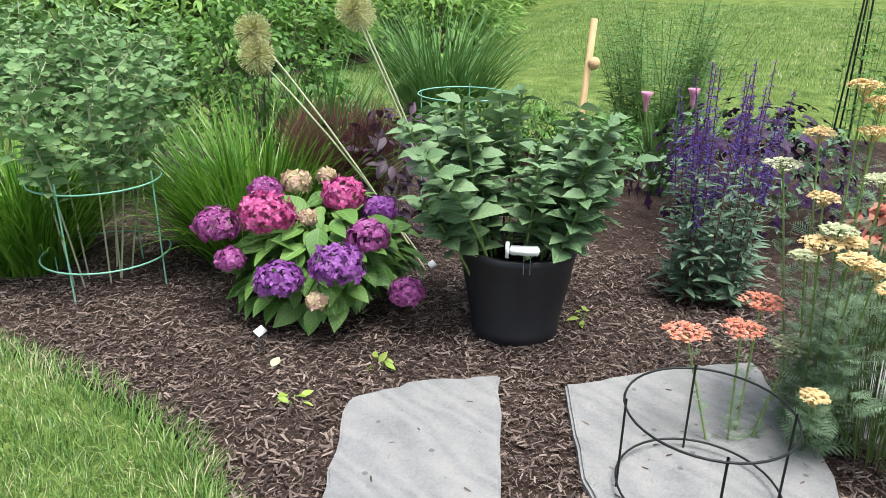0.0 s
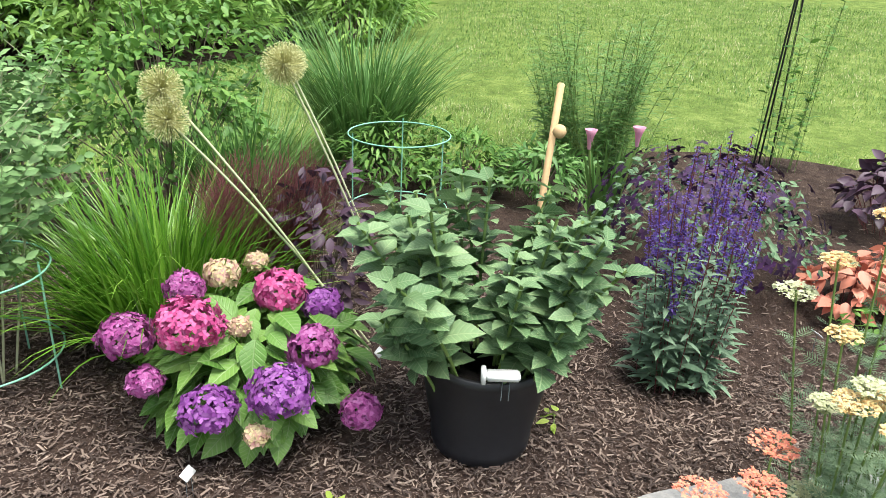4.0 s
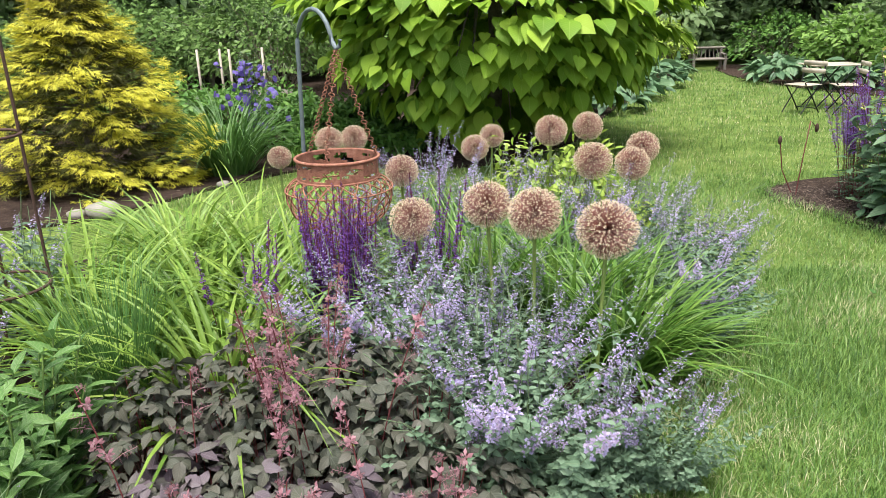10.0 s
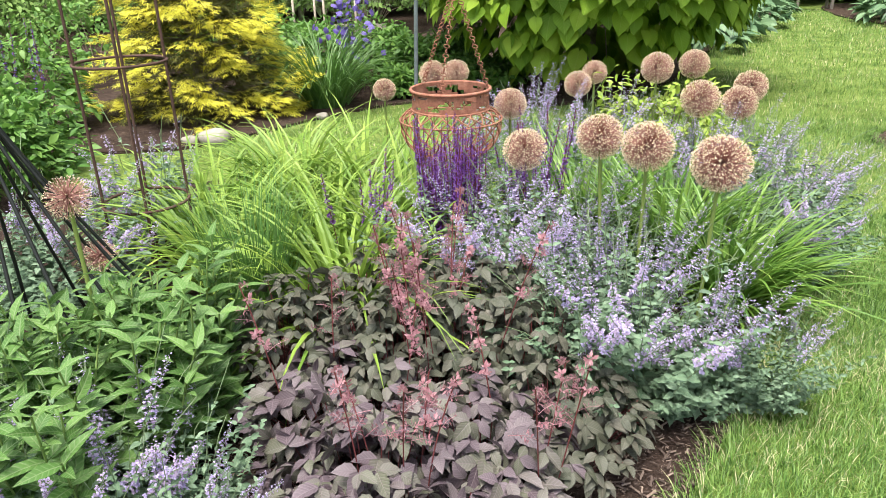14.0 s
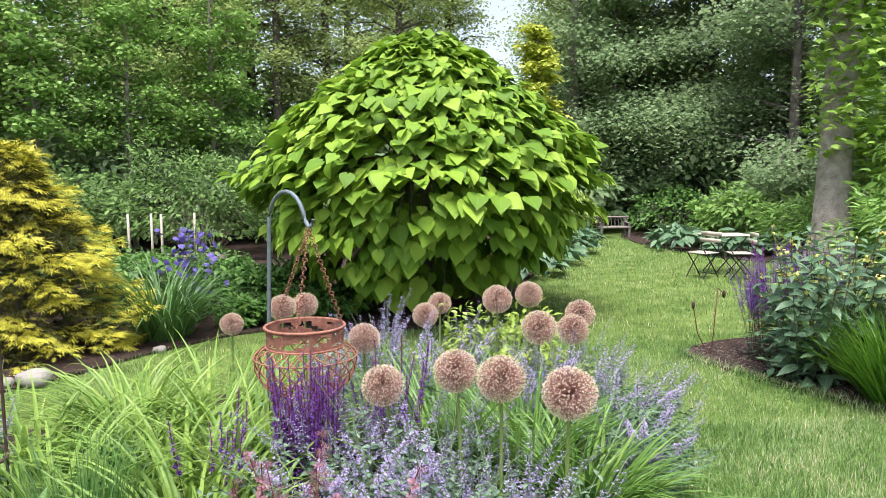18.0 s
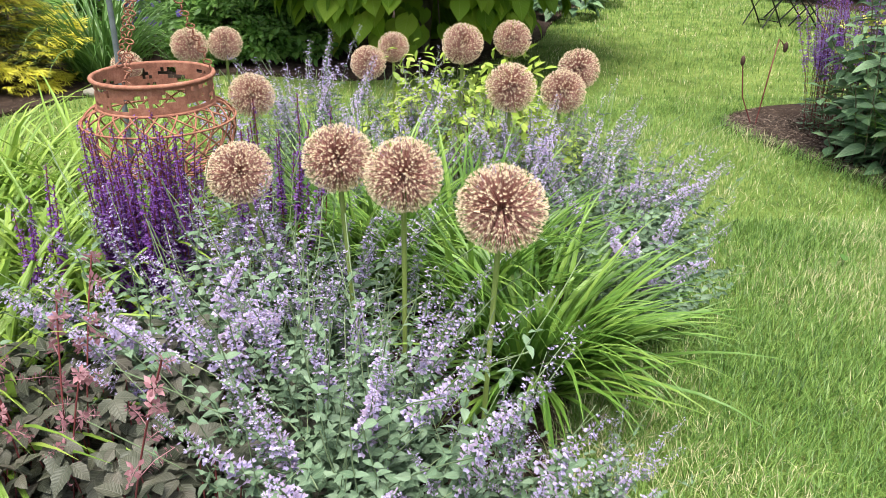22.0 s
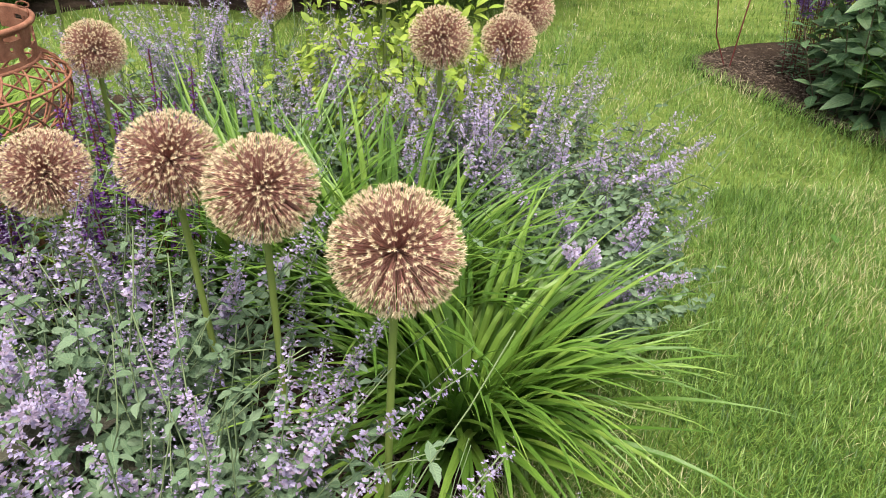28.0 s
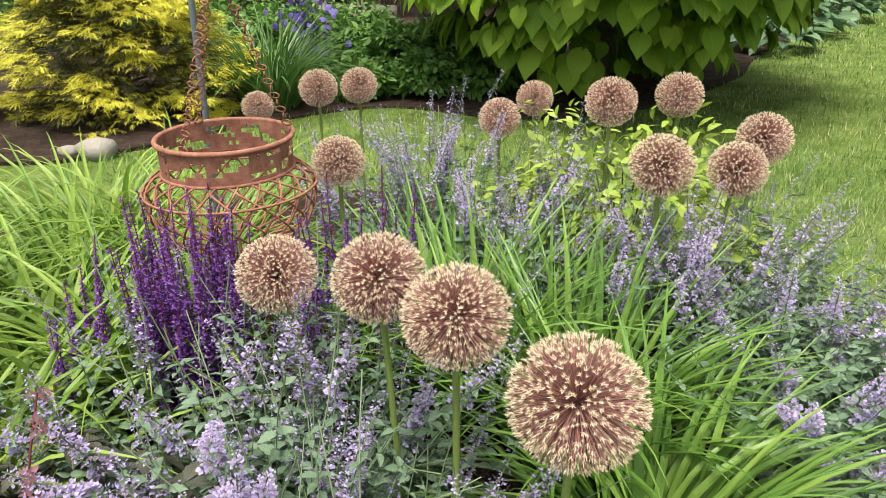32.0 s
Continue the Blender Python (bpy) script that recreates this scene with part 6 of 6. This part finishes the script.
for x, y in ((6.75, -0.6), (6.95, -0.75)):
    mound("coral_heuchera", (x, y), 0.2, 0.18, 0.28, 120, LEAF["tooth"], (0.06, 0.1), M["coralleaf"], "ruffled coral-orange heuchera leaves", M["redstem"], 0.5)
mound("dark_heuchera", (8.1, -0.8), 0.36, 0.3, 0.45, 240, LEAF["tooth"], (0.07, 0.11), M["smokeleaf"], "ruffled black-purple heuchera leaves", M["redstem"], 0.5)
mound("low_groundcover", (6.55, -0.75), 0.2, 0.2, 0.14, 110, LEAF["oval"], (0.04, 0.06), M["shrub"], "low green leafy seedling clump")

# yarrow in a black wire ring
FERN = cat([scatter(leaf_shape(0.2, 0.4, 0.05, 0.1, 2), np.array([[x, 0, 0] for x in np.linspace(0.05, 0.9, 9) for s in (-1, 1)]), np.array([[0.6, s, 0.1] for x in range(9) for s in (-1, 1)], float), UP,
                    np.array([0.3 * math.sin(math.pi * min(x + 0.12, 0.97)) + 0.04 for x in np.linspace(0.05, 0.9, 9) for s in (-1, 1)])), leaf_shape(0.03, 0.4, 0.05, 0.2, 3)])


def yarrow(loc, spots, mat, n, label, size=(0.05, 0.09), frond=(0.05, 0.1)):
    t = thing("yarrow", (loc[0], loc[1], G + 0.012), label, "flower")
    P = []
    for x, y, z in spots:
        s = np.linspace(0, 1, 6)[:, None]
        P.append(np.array([x - loc[0], y - loc[1], 0]) * (0.35 + 0.65 * s) + np.array([0, 0, z - G]) * s)
    P = np.array(P)
    part("stems", tubes(P, np.float64(0.0028), 5), M["stem"], t)
    part("leaves", leaves_on(P, 0.05, 0.85, n, FERN, frond, (0.0, 0.5)), M["fern"], t)
    for i, p in enumerate(P[:, -1]):
        r = rng.uniform(*size) / 2
        k = 170
        a, q = rng.uniform(0, 6.28, k), np.sqrt(rng.uniform(0, 1, k)) * r
        pt = p + np.stack([q * np.cos(a), q * np.sin(a), 0.012 * (1 - (q / r) ** 2) + rng.normal(0, 0.003, k)], 1)
        part("flower_head", cat([scatter(FLORET, pt, rand_dirs(k, -0.2, 0.2), unit(UP + rng.normal(0, 0.3, (k, 3))), rng.uniform(0.009, 0.016, k)),
                                 tubes(np.stack([np.repeat(p[None] - UP * 0.03, 20, 0), pt[:20]], 1), np.float64(0.001), 3)]), mat if i % 4 != 3 else M["cream"], t)


yarrow((4.8, -0.45), [(5.0, -0.42, 0.47), (4.87, -0.41, 0.44), (4.78, -0.3, 0.43), (4.98, -0.52, 0.38)], M["coral"], 16, "coral-red yarrow with flat flower heads", (0.1, 0.13), (0.025, 0.05))
yarrow((5.02, -0.6), [(5.17, -0.45, 0.9), (5.17, -0.53, 1.03), (5.19, -0.57, 0.99), (4.94, -0.57, 0.72), (4.96, -0.6, 0.69), (4.91, -0.54, 0.69), (5.17, -0.57, 0.92), (5.15, -0.38, 0.81), (4.84, -0.63, 0.69), (4.87, -0.67, 0.67),
                      (4.8, -0.61, 0.35), (5.05, -0.63, 0.83), (5.1, -0.7, 0.8), (5.2, -0.66, 0.95), (4.95, -0.72, 0.6), (5.0, -0.5, 0.62), (5.1, -0.5, 0.75)],
       M["peach"], 18, "tall yarrow with peach and cream flat heads and feathery leaves", (0.06, 0.1))
mound("yarrow_foliage", (5.08, -0.76), 0.23, 0.22, 0.62, 620, FERN, (0.045, 0.085), M["fern"], "feathery grey-green yarrow foliage")
ring_support((4.56, -0.44), 0.31, 0.184, 4, M["blackmetal"], "black wire peony ring over a flagstone", (0.09, 0.3), 0.003)

# tags
for x, y, a in ((4.4, 0.93, 0.3), (6.28, -0.5, 0.8), (5.2, 0.85, 0.2)):
    t = thing("plant_tag", (x, y, G), "small white plant tag on wire legs", "plant label")
    part("plate", moved(box(0.048, 0.028, 0.003, 0.001, m=pose(0, 0, 0, 40, 0, math.degrees(a))), (0, 0, 0.1)), M["white"], t)
    part("wire", wire([(-0.01, 0, 0), (-0.01, 0, 0.1)], 0.001, 4), M["greymetal"], t)
    part("wire", wire([(0.01, 0, 0), (0.01, 0, 0.1)], 0.001, 4), M["greymetal"], t)

# fallen leaves and seedlings
for x, y, a, s, m_, lb in FALLEN:
    ob = new("fallen_leaf", mesh_of("fallen_leaf", (leaf_shape(0.6, 0.42, 0.15, -0.1, 6)[0] * s, leaf_shape(0.6, 0.42, 0.15, -0.1, 6)[1]), M[m_]))
    ob.matrix_basis = Matrix.LocRotScale((x, y, G + 0.034), Euler((0.15, -0.05, a)), (1, 1, 1))
    tagged(ob, label=lb, category="leaf")
for x, y in SEEDLINGS:
    mound("seedling", (x, y), 0.04, 0.04, 0.05, 9, LEAF["oval"], (0.025, 0.045), M["yellowgreen"], "tiny pale green seedling in the mulch")

# ---- woods ----
tr1 = tree_proto("maple_tree", 11, 3.0, 36000, LEAF["fold"], (0.07, 0.14), M["wood1"], "tall leafy tree at the edge of the wood")
put(tr1, [(-5.5, 18.5, 0, 1.0), (-9.5, 16, 2.2, 1.0), (-13, 19, 3.0, 1.1), (-8, 22, 5.0, 1.2), (7.5, 21, 0.5, 1.1), (12, 20, 2.0, 1.1),
          (16, 15, 1.4, 1.0), (20, 18, 2.6, 1.2), (-16, 14, 3.6, 1.0), (24, 14, 4.4, 1.1), (-20, 8, 1.0, 1.1), (-6.5, 21, 2.0, 1.1), (-11, 19, 4.0, 1.1), (8, 27, 2.2, 1.2), (-15, 24, 0.2, 1.3), (30, 20, 1.1, 1.2), (36, 14, 2.1, 1.3), (42, 20, 3.1, 1.4), (48, 10, 4.1, 1.4), (46, -2, 5.1, 1.3), (40, -12, 0.1, 1.3)], G)
tr4 = tree_proto("birch_tree", 12, 2.6, 13000, LEAF["fold"], (0.07, 0.13), M["wood1"], "thin-crowned tree with bare limbs against the sky", 0.17, 0.3)
put(tr4, [(-1.5, 20, 0, 1.0), (2.3, 23, 1.1, 1.0), (-3.8, 22, 2.2, 1.1), (6.6, 23.5, 3.3, 1.1), (-1.0, 25.5, 4.4, 1.2), (0.6, 21.0, 5.2, 1.0), (-2.6, 19.0, 3.9, 0.95), (-5.0, 27, 0.8, 1.3), (0.8, 30, 2.0, 1.4)], G)
tr5 = tree_proto("sapling_tree", 7.5, 1.5, 8000, LEAF["fold"], (0.07, 0.13), M["wood3"], "slim young tree with a pale straight trunk", 0.06, 0.3, "palebark")
put(tr5, [(-5.0, 14.4, 0, 1.0), (-6.6, 14.0, 1.1, 1.1), (-7.9, 13.4, 2.2, 0.95), (-9.6, 13.8, 3.3, 1.1), (-3.6, 15.6, 4.4, 1.0), (-11.2, 12.6, 5.5, 1.0)], G)
tr2 = tree_proto("shade_tree", 10, 3.4, 36000, LEAF["fold"], (0.07, 0.15), M["wood2"], "dark leafy tree in the wood", 0.16, 0.12)
put(tr2, [(9.6, 15.5, 0, 1.0), (11.5, 12.5, 1.6, 0.95), (6.5, 19, 3.0, 1.0), (13.5, 16.5, 4.4, 1.05), (14, 11.5, 5.2, 0.9), (9.5, 19.5, 2.3, 1.1), (18, 12, 3.3, 0.95), (-11.5, 13.0, 2.8, 0.8), (12.5, 9.6, 0.4, 0.8)], G)
tr3 = tree_proto("golden_thuja", 5.6, 0.85, 13000, LEAF["small"], (0.08, 0.18), M["goldtree"], "slender yellow-green conifer behind the weeping tree", 0.1, 0.05)
put(tr3, [(3.95, 17.3, 0, 1.0)], G)
sb = bush("understory_shrub", (7.6, 7.6), 1.2, 0.9, 1.5, 2600, LEAF["lance"], (0.12, 0.22), M["wood3"], "light green weedy growth at the edge of the wood", 0.02, 8, "shrub", "growth along the wood", 0.45)
for x, y, a, s, q in ((8.7, 7.0, 1, 1.0, 0.95), (9.9, 6.9, 2, 1.0, 1.0), (11.2, 7.3, 3, 1.0, 0.9), (7.4, 8.8, 4, 0.95, 0.9), (12.6, 7.8, 5, 1.1, 0.8), (14.6, 8.7, 1.5, 1.3, 0.8), (8.8, 8.5, 2.5, 1.3, 1.2), (10.6, 8.6, 0.5, 1.4, 1.2), (12.8, 9.6, 2.5, 1.4, 1.2), (16.8, 9.6, 5, 1.3, 0.8),
                      (19, 10.4, 3.3, 1.4, 0.8), (22, 12, 4.2, 1.5, 0.8), (7.6, 11.2, 2, 0.9, 0.8), (12.4, 6.3, 0.7, 1.0, 0.9), (14.2, 7.2, 3.7, 1.1, 0.9)):
    copy_thing(sb, Matrix()).matrix_basis = Matrix.LocRotScale((x, y, G), Euler((0, 0, a)), (s, s, s * q))
sd = bush("understory_shrub", (8.6, 14.0), 1.4, 1.1, 1.6, 2600, LEAF["oval"], (0.12, 0.22), M["wood2"], "dark green shrub under the trees", 0.02, 8, "shrub", "dark shrubs under the trees", 0.45)
for x, y, a, s, q in ((10.2, 13.2, 1, 1.1, 1), (5.2, 18.2, 2, 1.3, 1), (8.0, 17.6, 3, 1.4, 1), (-2.2, 17, 4, 1.4, 1), (-6.5, 16, 5, 1.5, 1), (-11, 15, 0.5, 1.5, 1.1), (2.2, 18.0, 1.5, 1.3, 1), (12.2, 11.4, 2.5, 1.2, 1), (-4.5, 15.0, 0.3, 1.2, 1),
                      (14.5, 10.6, 3.5, 1.3, 1), (17.5, 11.6, 4.5, 1.4, 1), (21, 14, 5.5, 1.6, 1), (-9.0, 14.2, 2.2, 1.3, 1), (-14, 12, 1.2, 1.5, 1.1), (9.2, 11.8, 0.9, 0.8, 0.9), (-17, 10, 0.3, 1.6, 1.2), (-19, 15, 1.3, 2.0, 1.2), (-14, 17, 2.3, 1.8, 1.1), (-8, 18.5, 3.3, 1.8, 1.1), (-16, 5, 4.3, 1.6, 1.2), (10, 9.8, 1.7, 1.1, 1.1), (38, 10, 0.2, 3.0, 1.0), (40, 2, 1.2, 3.0, 1.0), (36, 18, 2.2, 3.0, 1.0), (28, 18, 3.2, 2.6, 1.0), (42, -6, 4.2, 3.0, 1.0), (-12.5, 15.5, 0.9, 1.8, 1.3), (-5.5, 18.8, 2.9, 1.8, 1.2), (0.0, 19.5, 0.4, 1.8, 1.2), (-9.5, 17.2, 1.9, 1.8, 1.3), (9, 23, 0.2, 2.3, 1.3), (13, 22, 1.2, 2.3, 1.3), (16.5, 19, 2.2, 2.3, 1.3), (11, 26, 3.2, 2.4, 1.4), (17, 23, 4.2, 2.5, 1.3), (6, 23.5, 5.2, 2.2, 1.3), (-4, 21, 0.6, 2.0, 1.3), (-1.2, 22.5, 1.6, 2.0, 1.2), (2, 24.5, 2.6, 2.0, 1.2)):
    copy_thing(sd, Matrix()).matrix_basis = Matrix.LocRotScale((x, y, G + float(rise(x, y))), Euler((0, 0, a)), (s, s, s * q))

lobes = np.array([[0, 0.0], [-0.08, 0.3], [0.22, 0.28], [0.3, 0.62], [0.5, 0.3], [0.62, 0.34], [0.64, 0.16], [1.0, 0.0], [0.64, -0.16], [0.62, -0.34], [0.5, -0.3], [0.3, -0.62], [0.22, -0.28], [-0.08, -0.3]])
MAPLE = (np.concatenate([[[0.4, 0, 0.05]], np.concatenate([lobes, -0.15 * (lobes ** 2).sum(1)[:, None]], 1)]), np.array([[0, i + 1, (i + 1) % 14 + 1] for i in range(14)])[:, ::-1])
pine = thing("bare_trunk_tree", (5.3, 19.6, G), "tall grey bare trunk with broken limbs against the sky", "tree")
sp = np.linspace(0, 1, 10)
lean_line = np.stack([0.5 * sp + 0.06 * np.sin(sp * 9), 0 * sp, sp * 11], 1)
part("trunk", tubes(lean_line[None], (0.2 * (1 - 0.6 * sp))[None], 10), M["palebark"], pine)
for zz_, az_, ln_ in ((0.5, 0.4, 1.2), (0.58, 2.8, 0.9), (0.66, 0.1, 1.6), (0.72, 3.4, 1.4), (0.83, 5.8, 1.1)):
    b_ = np.array([np.interp(zz_, sp, lean_line[:, i]) for i in range(3)])
    part("limb", wire([b_, b_ + [0.5 * ln_ * math.cos(az_), 0.5 * ln_ * math.sin(az_), 0.35], b_ + [ln_ * math.cos(az_), ln_ * math.sin(az_), 0.9]], 0.03, 6), M["palebark"], pine)

big = thing("old_maple", (7.25, 10.45, G), "thick grey-barked maple trunk with leafy shoots", "tree")
s = np.linspace(0, 1, 14)
flare = 0.27 + 0.16 * np.exp(-s * 22) - 0.1 * s
part("trunk", tubes(np.stack([0.12 * s + 0.3 * s ** 2, 0.05 * np.sin(s * 3), s * 8.0], 1)[None], flare[None], 22), M["palebark"], big)
n = 3200
a = rng.uniform(0, 6.28, n)
z = rng.uniform(0.9, 6.5, n)
q = rng.uniform(0.3, 1.0, n)
p = np.stack([0.3 + q * np.cos(a) * 0.8, q * np.sin(a) * 0.8 - 0.15, z], 1)
p = p[(p[:, 0] > 0.35) | (z > 1.75)]
n = len(p)
part("shoots", scatter(MAPLE, p, unit(rand_dirs(n, -0.5, 0.1)), unit(UP + rng.normal(0, 0.4, (n, 3))), rng.uniform(0.11, 0.19, n)), M["shoot"], big)
k = 30
b = np.stack([0.15 + 0 * p[:k, 0], 0 * p[:k, 1], p[:k, 2] * 0.9], 1)
part("limbs", tubes(np.stack([b, (b + p[:k]) / 2 + UP * 0.1, p[:k]], 1), np.float64(0.012), 4), M["bark"], big)

for loc, r, m_, lb in (((4.59, 1.09, 0.505), 0.098, "hydpink", "crimson-pink mophead"), ((4.52, 1.28, 0.44), 0.08, "hydmagenta", "magenta mophead"), ((4.47, 1.15, 0.36), 0.05, "hydmagenta", "pink and cream mophead"),
                       ((4.5, 0.94, 0.33), 0.078, "hydpurple", "violet mophead"), ((4.61, 0.78, 0.385), 0.09, "hydpurple", "large violet mophead"), ((4.79, 0.81, 0.43), 0.075, "hydmagenta", "magenta mophead"),
                       ((4.88, 1.01, 0.52), 0.08, "hydpink", "pink mophead"), ((4.97, 0.92, 0.46), 0.065, "hydpurple", "purple mophead"), ((4.82, 1.19, 0.55), 0.055, "hydcream", "cream and pink mophead"),
                       ((4.95, 1.17, 0.55), 0.035, "hydcream", "young cream mophead"), ((4.68, 0.99, 0.49), 0.03, "hydcream", "young cream mophead"), ((4.79, 0.64, 0.27), 0.06, "hydmagenta", "magenta mophead low at the side"),
                       ((4.53, 0.8, 0.285), 0.03, "hydcream", "young cream mophead"), ((4.71, 1.24, 0.53), 0.06, "hydmagenta", "dark magenta mophead")):
    mophead((loc[0] - HYX, loc[1] - HYY, loc[2] - G), r, M[m_], lb, int(90 + 1900 * r))
